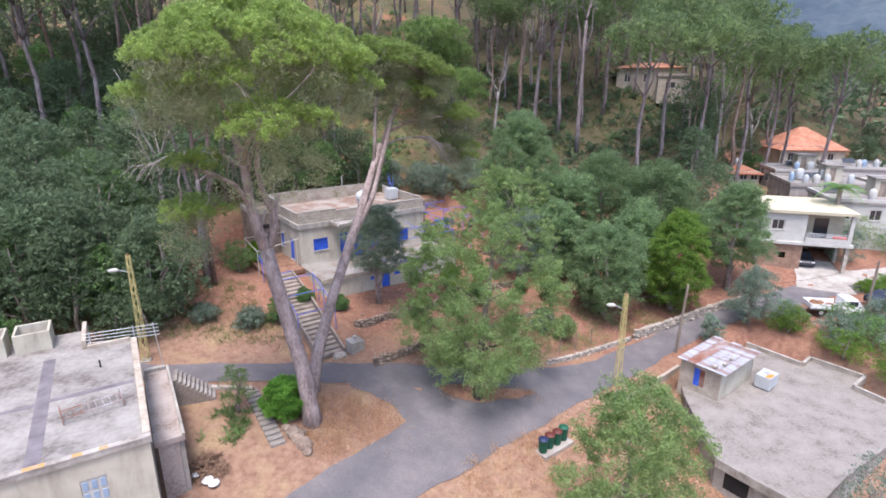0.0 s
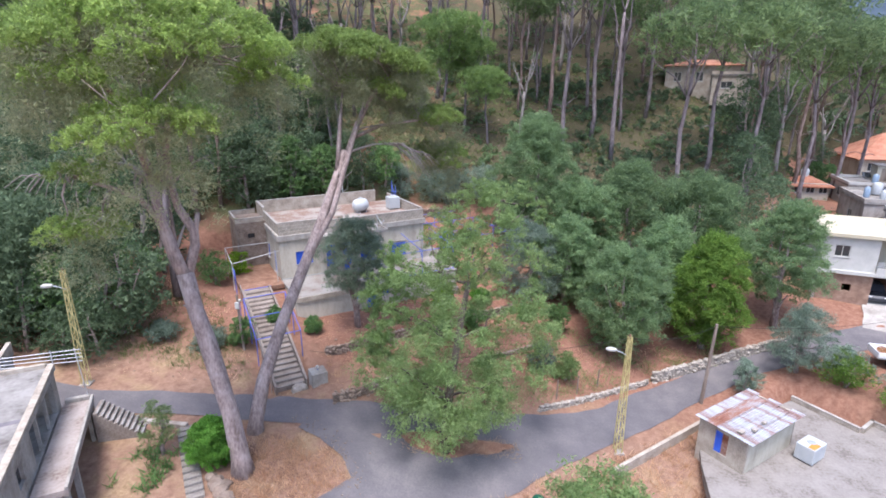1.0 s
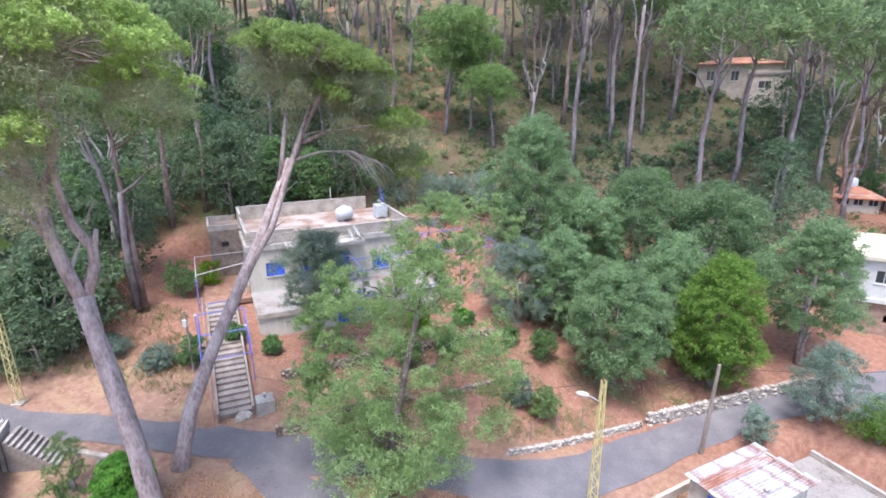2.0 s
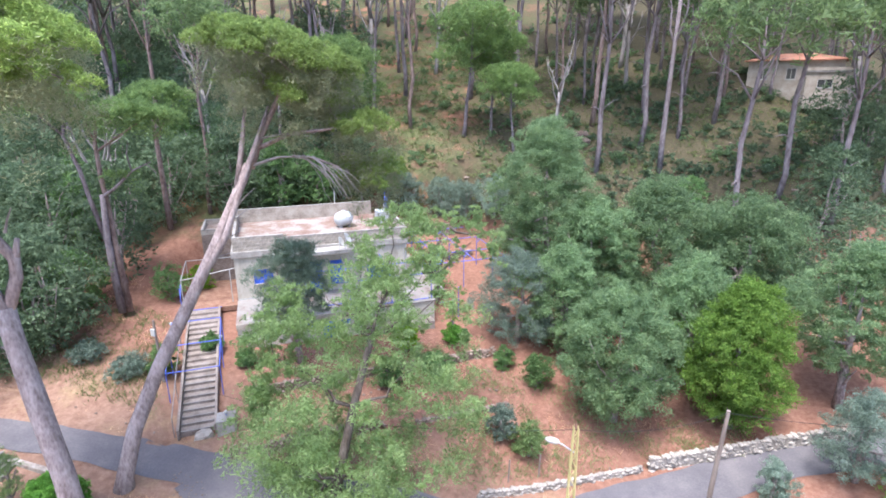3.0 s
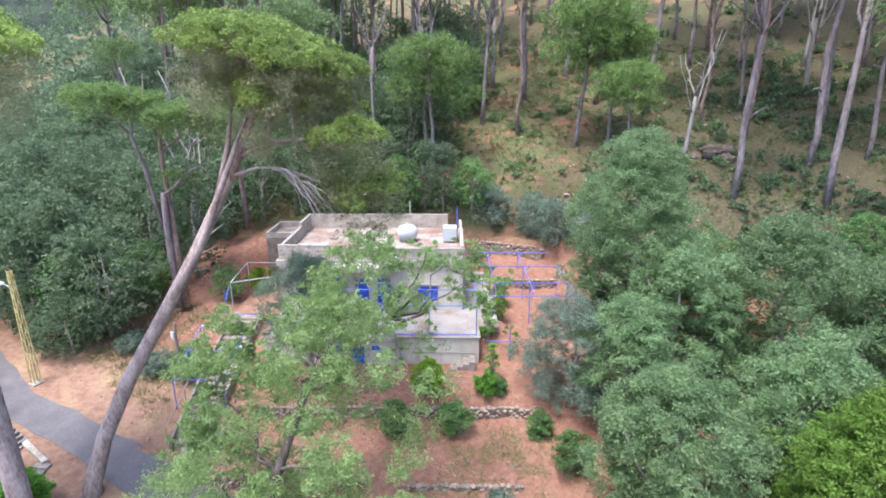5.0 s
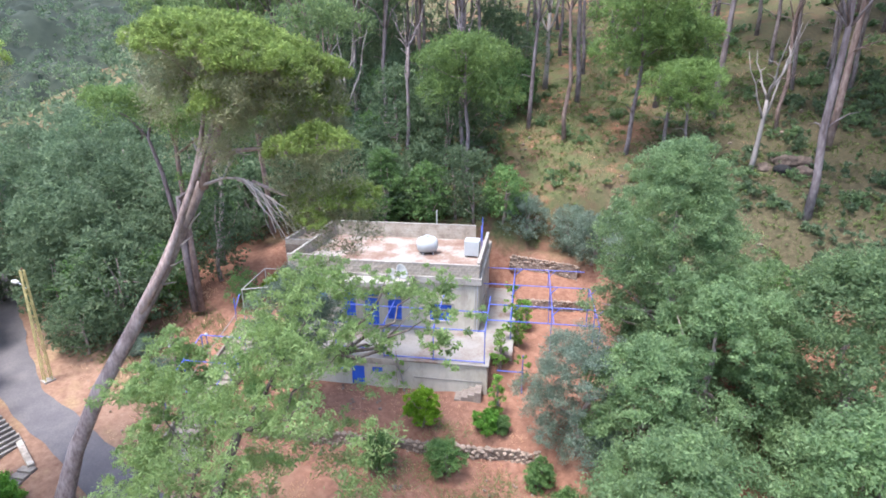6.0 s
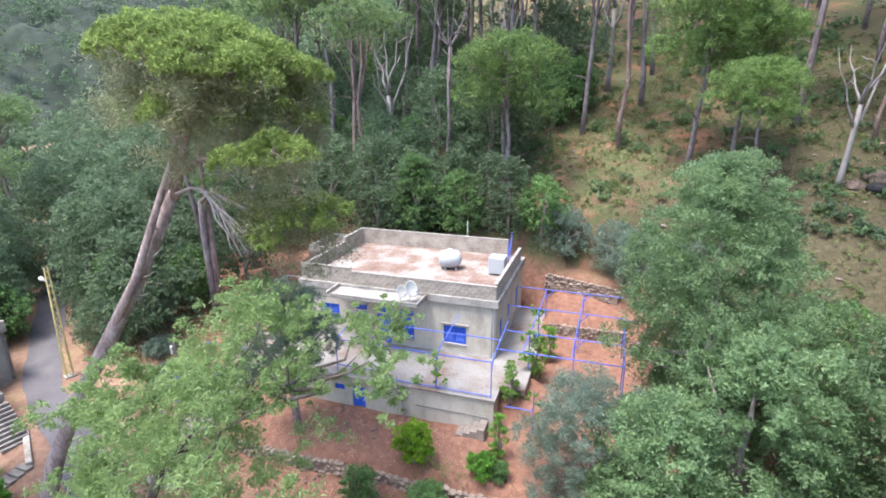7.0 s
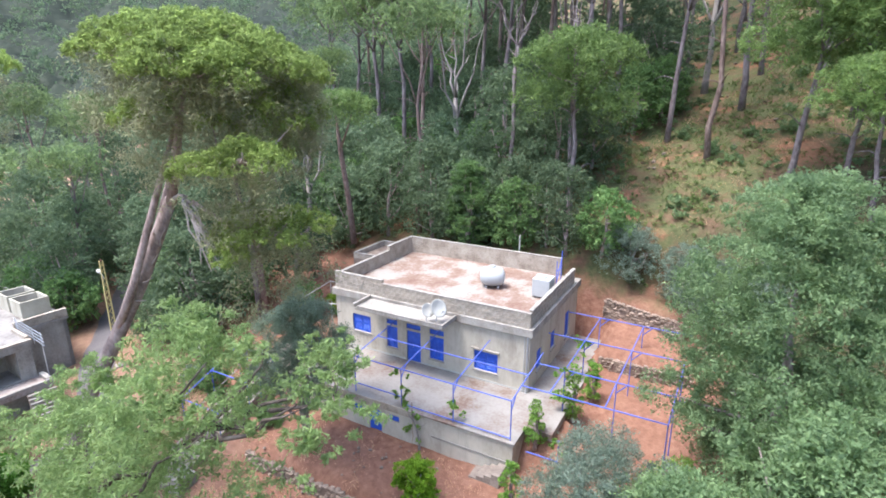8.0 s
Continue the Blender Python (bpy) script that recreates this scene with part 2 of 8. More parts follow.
PINE = leaf_mat("pine_needles", (0.16, 0.205, 0.067), (0.275, 0.37, 0.105), (0.42, 0.54, 0.165), 0.75)
PINE_DRY = leaf_mat("old_pine_needles", (0.24, 0.235, 0.15), (0.3, 0.315, 0.185), (0.36, 0.385, 0.225), 0.8)
# darker needle copy for the hillside pines, with shade put into its colour
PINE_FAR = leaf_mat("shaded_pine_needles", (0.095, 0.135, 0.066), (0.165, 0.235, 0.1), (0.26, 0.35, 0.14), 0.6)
OAK = leaf_mat("oak_leaves", (0.11, 0.168, 0.084), (0.192, 0.282, 0.134), (0.305, 0.42, 0.196), 0.6)
OAK_DARK = leaf_mat("dark_oak_leaves", (0.074, 0.11, 0.062), (0.13, 0.186, 0.102), (0.215, 0.29, 0.155), 0.55)
PINE_MID = leaf_mat("green_pine_needles", (0.115, 0.165, 0.066), (0.19, 0.285, 0.095), (0.3, 0.42, 0.138), 0.6)
ISLAND = leaf_mat("light_green_leaves", (0.152, 0.222, 0.09), (0.265, 0.37, 0.147), (0.39, 0.515, 0.21), 0.65)
OLIVE = leaf_mat("olive_leaves", (0.11, 0.15, 0.11), (0.205, 0.27, 0.2), (0.34, 0.42, 0.33), 0.5)
OLIVE_DARK = leaf_mat("dark_olive_leaves", (0.135, 0.175, 0.12), (0.225, 0.29, 0.2), (0.345, 0.43, 0.31), 0.58)
LIME = leaf_mat("lime_green_leaves", (0.09, 0.15, 0.034), (0.17, 0.285, 0.052), (0.28, 0.42, 0.085), 0.6)
VINE = leaf_mat("vine_leaves", (0.12, 0.22, 0.045), (0.22, 0.38, 0.08), (0.34, 0.52, 0.13), 0.6)
LEMON = leaf_mat("lemon_leaves", (0.09, 0.19, 0.01), (0.19, 0.34, 0.02), (0.33, 0.48, 0.05), 0.4)
SHRUB = leaf_mat("shrub_leaves", (0.085, 0.145, 0.056), (0.155, 0.265, 0.092), (0.26, 0.4, 0.14), 0.55)
BRIGHT = leaf_mat("bright_shrub_leaves", (0.085, 0.19, 0.03), (0.165, 0.36, 0.055), (0.27, 0.50, 0.09), 0.55)
GRASS = leaf_mat("green_grass", (0.06, 0.1, 0.028), (0.125, 0.185, 0.055), (0.215, 0.27, 0.095), 0.5)
STRAW = leaf_mat("dry_grass", (0.45, 0.275, 0.165), (0.63, 0.41, 0.255), (0.76, 0.54, 0.355), 0.5)
DRY = leaf_mat("dead_twigs", (0.16, 0.13, 0.11), (0.26, 0.22, 0.19), (0.36, 0.32, 0.28), 0.1)


def ground_mat():
    """Red earth, dry grass and green growth, in patches of several sizes; shade-darkened litter eastwards."""
    m = bpy.data.materials.new("ground")
    m.use_nodes = True
    n, l = m.node_tree.nodes, m.node_tree.links
    b = n["Principled BSDF"]
    tc = n.new("ShaderNodeTexCoord")

    def nz(scale, detail=9.0):
        k = n.new("ShaderNodeTexNoise")
        k.inputs["Scale"].default_value, k.inputs["Detail"].default_value = scale, detail
        k.inputs["Roughness"].default_value = 0.72
        l.new(tc.outputs["Object"], k.inputs["Vector"])
        return k.outputs[0]

    def rmp(src, stops):
        k = n.new("ShaderNodeValToRGB")
        e = k.color_ramp.elements
        while len(e) < len(stops):
            e.new(0.5)
        for i, (p, c) in enumerate(stops):
            e[i].position, e[i].color = p, (*c, 1)
        l.new(src, k.inputs[0])
        return k.outputs[0]

    def mixc(f, a, c):
        k = n.new("ShaderNodeMix")
        k.data_type = "RGBA"
        l.new(f, k.inputs[0]), l.new(a, k.inputs[6]), l.new(c, k.inputs[7])
        return k.outputs[2]

    soil = rmp(nz(2.6), [(0.3, (0.14, 0.068, 0.046)), (0.5, (0.222, 0.114, 0.077)), (0.72, (0.295, 0.172, 0.12))])
    dusty = rmp(nz(2.2), [(0.3, (0.155, 0.088, 0.06)), (0.5, (0.24, 0.145, 0.1)), (0.72, (0.32, 0.215, 0.155))])
    straw = rmp(nz(4.5), [(0.3, (0.19, 0.125, 0.07)), (0.5, (0.285, 0.195, 0.115)), (0.7, (0.37, 0.275, 0.175))])
    green = rmp(nz(3.5), [(0.3, (0.05, 0.064, 0.027)), (0.5, (0.092, 0.1, 0.043)), (0.7, (0.15, 0.145, 0.07))])
    litter = rmp(nz(3.0), [(0.3, (0.07, 0.043, 0.03)), (0.5, (0.13, 0.075, 0.049)), (0.72, (0.19, 0.12, 0.08))])
    w1 = rmp(nz(0.3), [(0.5, (0, 0, 0)), (0.64, (1, 1, 1))])
    w2 = rmp(nz(0.5), [(0.38, (0, 0, 0)), (0.54, (1, 1, 1))])
    place = n.new("ShaderNodeSeparateXYZ")
    l.new(tc.outputs["Object"], place.inputs[0])
    north = n.new("ShaderNodeMath")
    north.operation = "MULTIPLY_ADD"
    l.new(nz(0.4), north.inputs[0])
    north.inputs[1].default_value = 6.0
    l.new(place.outputs[1], north.inputs[2])
    garden = n.new("ShaderNodeMapRange")
    garden.inputs[1].default_value, garden.inputs[2].default_value = 41.0, 46.0
    l.new(north.outputs[0], garden.inputs[0])
    low = mixc(garden.outputs[0], mixc(w1, dusty, straw), soil)
    w3 = rmp(nz(0.22), [(0.54, (0, 0, 0)), (0.62, (1, 1, 1))])
    earth = rmp(nz(2.4), [(0.3, (0.15, 0.075, 0.045)), (0.5, (0.25, 0.125, 0.075)), (0.72, (0.33, 0.19, 0.12))])
    high = mixc(w3, mixc(w2, litter, green), earth)
    sp = n.new("ShaderNodeSeparateXYZ")
    l.new(tc.outputs["Object"], sp.inputs[0])
    mr = n.new("ShaderNodeMapRange")
    mr.inputs[1].default_value, mr.inputs[2].default_value = 5.5, 11.0
    l.new(sp.outputs[2], mr.inputs[0])
    add = n.new("ShaderNodeMath")
    add.operation = "MULTIPLY_ADD"
    l.new(nz(0.35), add.inputs[0])
    add.inputs[1].default_value = 0.9
    l.new(mr.outputs[0], add.inputs[2])
    hi = rmp(add.outputs[0], [(0.62, (0, 0, 0)), (0.95, (1, 1, 1))])
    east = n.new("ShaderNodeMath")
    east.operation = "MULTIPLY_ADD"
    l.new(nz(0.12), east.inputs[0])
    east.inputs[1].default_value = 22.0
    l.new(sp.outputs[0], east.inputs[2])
    litter_shade = n.new("ShaderNodeMapRange")
    litter_shade.inputs[1].default_value, litter_shade.inputs[2].default_value = 5.0, 14.0
    l.new(east.outputs[0], litter_shade.inputs[0])
    # pine litter, its colour also darkened for the shade of the eastern woods
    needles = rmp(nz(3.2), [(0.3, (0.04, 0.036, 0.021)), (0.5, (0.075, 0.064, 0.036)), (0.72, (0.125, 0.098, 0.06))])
    l.new(mixc(hi, low, mixc(litter_shade.outputs[0], high, needles)), b.inputs["Base Color"])
    b.inputs["Roughness"].default_value = 0.97
    b.inputs["Specular IOR Level"].default_value = 0.15
    bp = n.new("ShaderNodeBump")
    bp.inputs["Strength"].default_value, bp.inputs["Distance"].default_value = 0.7, 0.12
    l.new(nz(3.5, 9.0), bp.inputs["Height"])
    l.new(bp.outputs[0], b.inputs["Normal"])
    return m


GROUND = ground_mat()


# ---- mesh helpers ----
def link_mesh(name, me, mat, parent=None, label=""):
    me.materials.clear()
    me.materials.append(mat)
    ob = new(name, me)
    if parent:
        ob.parent = parent
    return tagged(ob, label)


def part(name, bm, mat, parent=None, label="", smooth=False):
    me = bpy.data.meshes.new(name)
    bmesh.ops.recalc_face_normals(bm, faces=bm.faces)
    bm.to_mesh(me)
    bm.free()
    if smooth:
        me.polygons.foreach_set("use_smooth", [True] * len(me.polygons))
    return link_mesh(name, me, mat, parent, label)


def thing(name, label, category, m=None, group="", kind=""):
    ob = new(name)
    ob.empty_display_size = 0.2
    if m is not None:
        ob.matrix_world = m
    return tagged(ob, label, category, group, kind)


def box(bm, x0, x1, y0, y1, z0, z1, m=None, bevel=0.0):
    v = [bm.verts.new(p) for p in ((x0, y0, z0), (x1, y0, z0), (x1, y1, z0), (x0, y1, z0), (x0, y0, z1), (x1, y0, z1), (x1, y1, z1), (x0, y1, z1))]
    f = [bm.faces.new([v[i] for i in q]) for q in ((3, 2, 1, 0), (4, 5, 6, 7), (0, 1, 5, 4), (1, 2, 6, 5), (2, 3, 7, 6), (3, 0, 4, 7))]
    if bevel:
        e = list({e for q in f for e in q.edges})
        r = bmesh.ops.bevel(bm, geom=e, offset=bevel, segments=1, affect="EDGES")
        v = list({w for q in r["faces"] for w in q.verts} | {w for w in v if w.is_valid})
    if m is not None:
        bmesh.ops.transform(bm, matrix=m, verts=v)
    return bm


def boxed(x0, x1, y0, y1, z0, z1, bevel=0.0):
    return box(bmesh.new(), x0, x1, y0, y1, z0, z1, None, bevel)


def tube(bm, pts, radii, sides=8, rough=0.0, rng=None):
    """A round bar through points, with a radius at each."""
    pts = [Vector(p) for p in pts]
    if not hasattr(radii, "__len__"):
        radii = [radii] * len(pts)
    rings = []
    side = None
    for i, p in enumerate(pts):
        d = (pts[min(i + 1, len(pts) - 1)] - pts[max(i - 1, 0)]).normalized()
        if side is None:
            side = d.cross(Vector((0.3, 1, 0.2) if abs(d.z) > 0.9 else (0, 0, 1))).normalized()
        side = (side - d * side.dot(d)).normalized()
        up = d.cross(side)
        ring = []
        for k in range(sides):
            a = 2 * math.pi * k / sides
            r = radii[i] * (1 + (rng.uniform(-rough, rough) if rough else 0))
            ring.append(bm.verts.new(p + side * (math.cos(a) * r) + up * (math.sin(a) * r)))
        rings.append(ring)
    for a, b in zip(rings, rings[1:]):
        for k in range(sides):
            bm.faces.new((a[k], a[(k + 1) % sides], b[(k + 1) % sides], b[k]))
    bm.faces.new(rings[0][::-1])
    bm.faces.new(rings[-1])
    return bm


def tubed(pts, radii, sides=8):
    return tube(bmesh.new(), pts, radii, sides)


def lathe(profile, sides=16):
    """A turned body from (radius, height) pairs."""
    bm = bmesh.new()
    rings = [[bm.verts.new((r * math.cos(2 * math.pi * k / sides), r * math.sin(2 * math.pi * k / sides), z)) for k in range(sides)] for r, z in profile]
    for a, b in zip(rings, rings[1:]):
        for k in range(sides):
            bm.faces.new((a[k], a[(k + 1) % sides], b[(k + 1) % sides], b[k]))
    bm.faces.new(rings[0][::-1])
    bm.faces.new(rings[-1])
    return bm


def slab(poly, z0, z1):
    bm = bmesh.new()
    lo = [bm.verts.new((x, y, z0)) for x, y in poly]
    hi = [bm.verts.new((x, y, z1)) for x, y in poly]
    bm.faces.new(lo[::-1])
    bm.faces.new(hi)
    for k in range(len(poly)):
        j = (k + 1) % len(poly)
        bm.faces.new((lo[k], lo[j], hi[j], hi[k]))
    return bm


def card_mesh(name, v):
    """A mesh of many loose leaves: v has the shape (n, corners, 3)."""
    n, c = v.shape[:2]
    me = bpy.data.meshes.new(name)
    me.vertices.add(c * n)
    me.vertices.foreach_set("co", np.ascontiguousarray(v, dtype=np.float32).ravel())
    me.loops.add(c * n)
    me.loops.foreach_set("vertex_index", np.arange(c * n, dtype=np.int32))
    me.polygons.add(n)
    me.polygons.foreach_set("loop_start", np.arange(0, c * n, c, dtype=np.int32))
    me.update(calc_edges=True)
    return me


def unit(a):
    return a / np.maximum(np.linalg.norm(a, axis=1, keepdims=True), 1e-6)


def leaf_cards(p, out, length, width, rng, lean=0.6, point=0.0):
    """Leaf-shaped cards at p; lean: how far they face outwards; point: how far they stick outwards along their length."""
    n = len(p)
    nrm = unit(out * lean + unit(rng.normal(size=(n, 3))))
    t = unit(np.cross(nrm, rng.normal(size=(n, 3))))
    if point:
        t = unit(out * point + unit(rng.normal(size=(n, 3))))
        nrm = unit(np.cross(t, rng.normal(size=(n, 3))))
    b = np.cross(nrm, t)
    s = rng.uniform(0.65, 1.3, size=(n, 1))
    L, W = length * s, width * s
    return np.stack([p - t * L * 0.7 + b * W, p - t * L - b * W * 0.6, p + t * L], axis=1)


def blob_points(blobs, count, rng, shell=0.55, under=0.5, tufts=16):
    """Points in soft ellipsoids (x, y, z, rx, ry, rz), gathered into tufts near their skins, and the way outwards at each."""
    b = np.array(blobs)
    area = b[:, 3] * b[:, 4] + b[:, 3] * b[:, 5] + b[:, 4] * b[:, 5]
    k = rng.choice(len(b), size=len(b) * tufts, p=area / area.sum())
    d = unit(rng.normal(size=(len(k), 3)))
    flip = (d[:, 2] < -0.2) & (rng.random(len(k)) > under)
    d[flip, 2] *= -1
    r = shell + (1 - shell) * np.sqrt(rng.random((len(k), 1)))
    c = b[k, :3] + d * r * b[k, 3:]
    size = b[k, 3:] * rng.uniform(0.26, 0.46, size=(len(k), 1))
    j = rng.choice(len(k), size=count)
    e = unit(rng.normal(size=(count, 3)))
    e[:, 2] = np.where((e[:, 2] < -0.3) & (rng.random(count) < 0.5), -e[:, 2], e[:, 2])
    q = rng.random((count, 1)) ** 0.5 * (1 + 0.15 * rng.normal(size=(count, 1)))
    return c[j] + e * q * size[j], unit(e + 0.5 * d[j])


# ---- the lie of the land ----
EDGE = [(-60, 37.5), (-20, 36.6), (-8, 36.6), (2, 36.9), (9, 39.3), (18, 45.7), (28, 49.4), (36, 50.8), (60, 54)]
ROAD_Z = [(-60, 4.0), (-26, 2.7), (-8, 0.85), (2.5, -0.35), (9, -1.0), (18, -1.75), (22, -1.4), (28, -0.1), (36, 0.7), (60, 2.0)]
RISE = [(-60, -9), (-30, -5), (-12, -1.5), (-5, -0.2), (0, 0.0), (2, 0.5), (10, 2.2), (18, 4.0), (26, 7.0), (42, 14.8), (70, 26), (110, 43), (160, 62), (300, 95), (900, 160)]


PLOT = [(17.2, 28.6), (20.8, 24.0), (35.0, 33.0), (34.4, 38.6), (28.0, 44.6), (18.4, 38.2)]


def smooth(a, b, x):
    t = np.clip((np.asarray(x, float) - a) / (b - a), 0, 1)
    return t * t * (3 - 2 * t)


def table(tab, x, soft=2.0):
    """A line through pairs, rounded at its corners."""
    a, b = np.array(tab, float).T
    x = np.asarray(x, float)
    return sum(w * np.interp(x + d * soft, a, b) for d, w in ((-1, 0.2), (-0.5, 0.2), (0, 0.2), (0.5, 0.2), (1, 0.2)))


def height(x, y):
    x, y = np.asarray(x, float), np.asarray(y, float)
    edge = table(EDGE, x, 3.0)
    s = y - edge
    r = table(RISE, s + smooth(14, 34, s) * (edge - 36.6) * (1 - smooth(30, 60, x)), 1.0)
    q = x - 0.52 * y
    k = (1 - 0.75 * smooth(-40, 34, q)) * (1 - smooth(60, 160, q))
    r = np.where(s > 14, 2.9 + (r - 2.9) * k, r)
    z = table(ROAD_Z, x, 3.0) + r
    # the shelf on which the house stands, and garden terraces held by rubble walls
    u = (x + 13.6) * 0.815 + (y - 49.1) * 0.579
    v = -(x + 13.6) * 0.579 + (y - 49.1) * 0.815
    yard = smooth(-0.6, 1.2, u) * (1 - smooth(18, 22, u)) * smooth(-15.2, -14.2, v) * (1 - smooth(-4.5, -3, v))
    z = z * (1 - yard) + yard * (0.95 + 0.25 * smooth(-14, -9.4, v) + 1.05 * smooth(-9.3, -8.7, v) + 0.15 * smooth(-8.7, -5, v))
    shelf = smooth(-6, -4.5, u) * (1 - smooth(16.0, 17.5, u)) * smooth(-4.5, -3.5, v) * (1 - smooth(9.8, 12, v))
    z = z * (1 - shelf) + shelf * np.minimum(z, 4.05)
    flight = smooth(-4.7, -4.4, u) * (1 - smooth(-1.2, -0.9, u)) * smooth(-13.0, -12.2, v) * (1 - smooth(-1.2, -0.8, v))
    z = z * (1 - flight) + flight * np.minimum(z, 0.45 + 3.6 * (v + 12.0) / 11.0)
    side = smooth(16.4, 17.0, u) * (1 - smooth(22, 26, u)) * smooth(-4.5, -2.5, v) * (1 - smooth(11.5, 14, v))
    z = z * (1 - side) + side * (3.6 + 0.6 * smooth(-2, 5, v) + 1.1 * smooth(5.5, 6.1, v) + 0.7 * smooth(6.2, 9, v) + 1.4 * smooth(9.7, 10.4, v + 0.4 * (u - 18)))
    # the level plots of the red-roofed house and of the low house
    flat = 1 - smooth(12, 22, np.hypot(x - 68, y - 107))
    z = z * (1 - flat) + flat * np.minimum(z, 6.0)
    village = smooth(-2, 5, x - 0.5 * y) * smooth(56, 62, y) * (1 - smooth(100, 112, y)) * (1 - smooth(90, 120, x))
    z = z * (1 - village) + village * np.minimum(z, 5.3)
    dig = 1.0
    for (ax, ay), (bx, by) in zip(PLOT, PLOT[1:] + PLOT[:1]):
        d = ((bx - ax) * (y - ay) - (by - ay) * (x - ax)) / math.hypot(bx - ax, by - ay)
        dig = dig * smooth(-0.9, 0.1, d)
    return z * (1 - dig) + dig * np.minimum(z, -2.4)


def ground_at(x, y):
    return float(height(x, y))


def noise_at(x, y):
    return (np.sin(x * 0.83 + 1.7 * np.sin(y * 0.61)) * np.sin(y * 0.74 + 1.3 * np.sin(x * 0.53 + 1))) * 0.5


def roadness(x, y):
    s = y - table(EDGE, x, 3.0)
    return smooth(-9, -6, s) * (1 - smooth(0, 1.5, s))


BRANCH = [(12.4, 38.7), (8.7, 36.1), (4.6, 32.6), (0.2, 29.7), (-4.8, 25.3), (-11, 19.0), (-22, 8)]


def off_line(x, y, line):
    """Distance from a line of points."""
    d = 1e9
    for (ax, ay), (bx, by) in zip(line, line[1:]):
        q = np.clip(((x - ax) * (bx - ax) + (y - ay) * (by - ay)) / ((bx - ax) ** 2 + (by - ay) ** 2), 0, 1)
        d = np.minimum(d, np.hypot(x - ax - q * (bx - ax), y - ay - q * (by - ay)))
    return d


def lines(lo, fine_lo, fine_hi, hi, step):
    mid = np.arange(fine_lo, fine_hi + 1e-6, step)
    g = 1.13
    out = [fine_hi]
    d = step
    while out[-1] < hi:
        d *= g
        out.append(out[-1] + d)
    low = [fine_lo]
    d = step
    while low[-1] > lo:
        d *= g
        low.append(low[-1] - d)
    return np.array(low[:0:-1] + list(mid) + out[1:])


gx = lines(-2500, -42, 56, 3000, 0.6)
gy = lines(-1500, 8, 100, 3000, 0.6)
X, Y = np.meshgrid(gx, gy)
Z = height(X, Y)
rough = (1 - roadness(X, Y)) * smooth(2.6, 5.0, off_line(X, Y, BRANCH))
Z = Z + noise_at(X, Y) * 0.16 * rough + noise_at(X * 3.1, Y * 3.1) * 0.05 * rough
nx, ny = len(gx), len(gy)
idx = np.arange(nx * ny).reshape(ny, nx)
quads = np.stack([idx[:-1, :-1], idx[:-1, 1:], idx[1:, 1:], idx[1:, :-1]], axis=-1).reshape(-1, 4)
me = bpy.data.meshes.new("ground")
me.from_pydata(np.stack([X, Y, Z], axis=-1).reshape(-1, 3), [], quads.tolist())
me.polygons.foreach_set("use_smooth", [True] * len(me.polygons))
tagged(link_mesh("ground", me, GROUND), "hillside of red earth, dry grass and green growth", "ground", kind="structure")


def ribbon(name, mid, half, lift, mat, across=8, wobble=0.25, label=""):
    """A sheet along a line of (x, y), laid on the land."""
    mid = np.array(mid, float)
    seg = np.hypot(*np.diff(mid, axis=0).T)
    run = np.concatenate([[0], np.cumsum(seg)])
    q = np.arange(0, run[-1], 0.6)
    cx, cy = np.interp(q, run, mid[:, 0]), np.interp(q, run, mid[:, 1])
    ker = np.ones(9) / 9
    cx = np.concatenate([cx[:4], np.convolve(cx, ker, "valid"), cx[-4:]])
    cy = np.concatenate([cy[:4], np.convolve(cy, ker, "valid"), cy[-4:]])
    tx, ty = np.gradient(cx), np.gradient(cy)
    ln = np.hypot(tx, ty)
    ax, ay = -ty / ln, tx / ln
    hw = np.interp(q, run, half) if hasattr(half, "__len__") else np.full(len(q), half)
    w = np.linspace(-1, 1, across)
    edge = 1 + wobble * 0.3 * (np.sin(q * 0.9) + np.sin(q * 2.3 + 1) * 0.6)[:, None] * (np.abs(w) > 0.95) / hw[:, None]
    px = cx[:, None] + ax[:, None] * w * hw[:, None] * edge
    py = cy[:, None] + ay[:, None] * w * hw[:, None] * edge
    pz = height(px, py) + lift
    vs = np.stack([px, py, pz], axis=-1).reshape(-1, 3)
    i = np.arange(len(q) * across).reshape(len(q), across)
    f = np.stack([i[:-1, :-1], i[1:, :-1], i[1:, 1:], i[:-1, 1:]], axis=-1).reshape(-1, 4)
    me = bpy.data.meshes.new(name)
    me.from_pydata(vs, [], f.tolist())
    me.polygons.foreach_set("use_smooth", [True] * len(me.polygons))
    return tagged(link_mesh(name, me, mat), label, "road", kind="structure")


LANE = [(-60, 36.5, 1.2), (-26, 33.5, 1.1), (-20, 33.1, 1.1), (-16, 34.2, 1.1), (-12.4, 34.65, 1.2), (-8, 35.4, 1.25), (-4, 35.7, 1.5), (0, 36.2, 1.3), (4, 37.0, 1.4), (8.6, 37.3, 1.7), (12.4, 38.6, 1.7), (16.4, 42.0, 1.6), (20.3, 44.9, 1.5), (24.7, 47.2, 1.35), (31.7, 49.5, 1.35), (40, 52.0, 1.5), (60, 55.5, 1.5)]
ribbon("road", [p[:2] for p in LANE], [p[2] for p in LANE], 0.05, ASPHALT, label="worn grey asphalt lane with crumbling edges")
ribbon("road_branch", BRANCH, [1.5, 1.9, 2.0, 2.5, 2.2, 2.1, 2.1], 0.058, ASPHALT, label="worn grey asphalt lane running downhill")
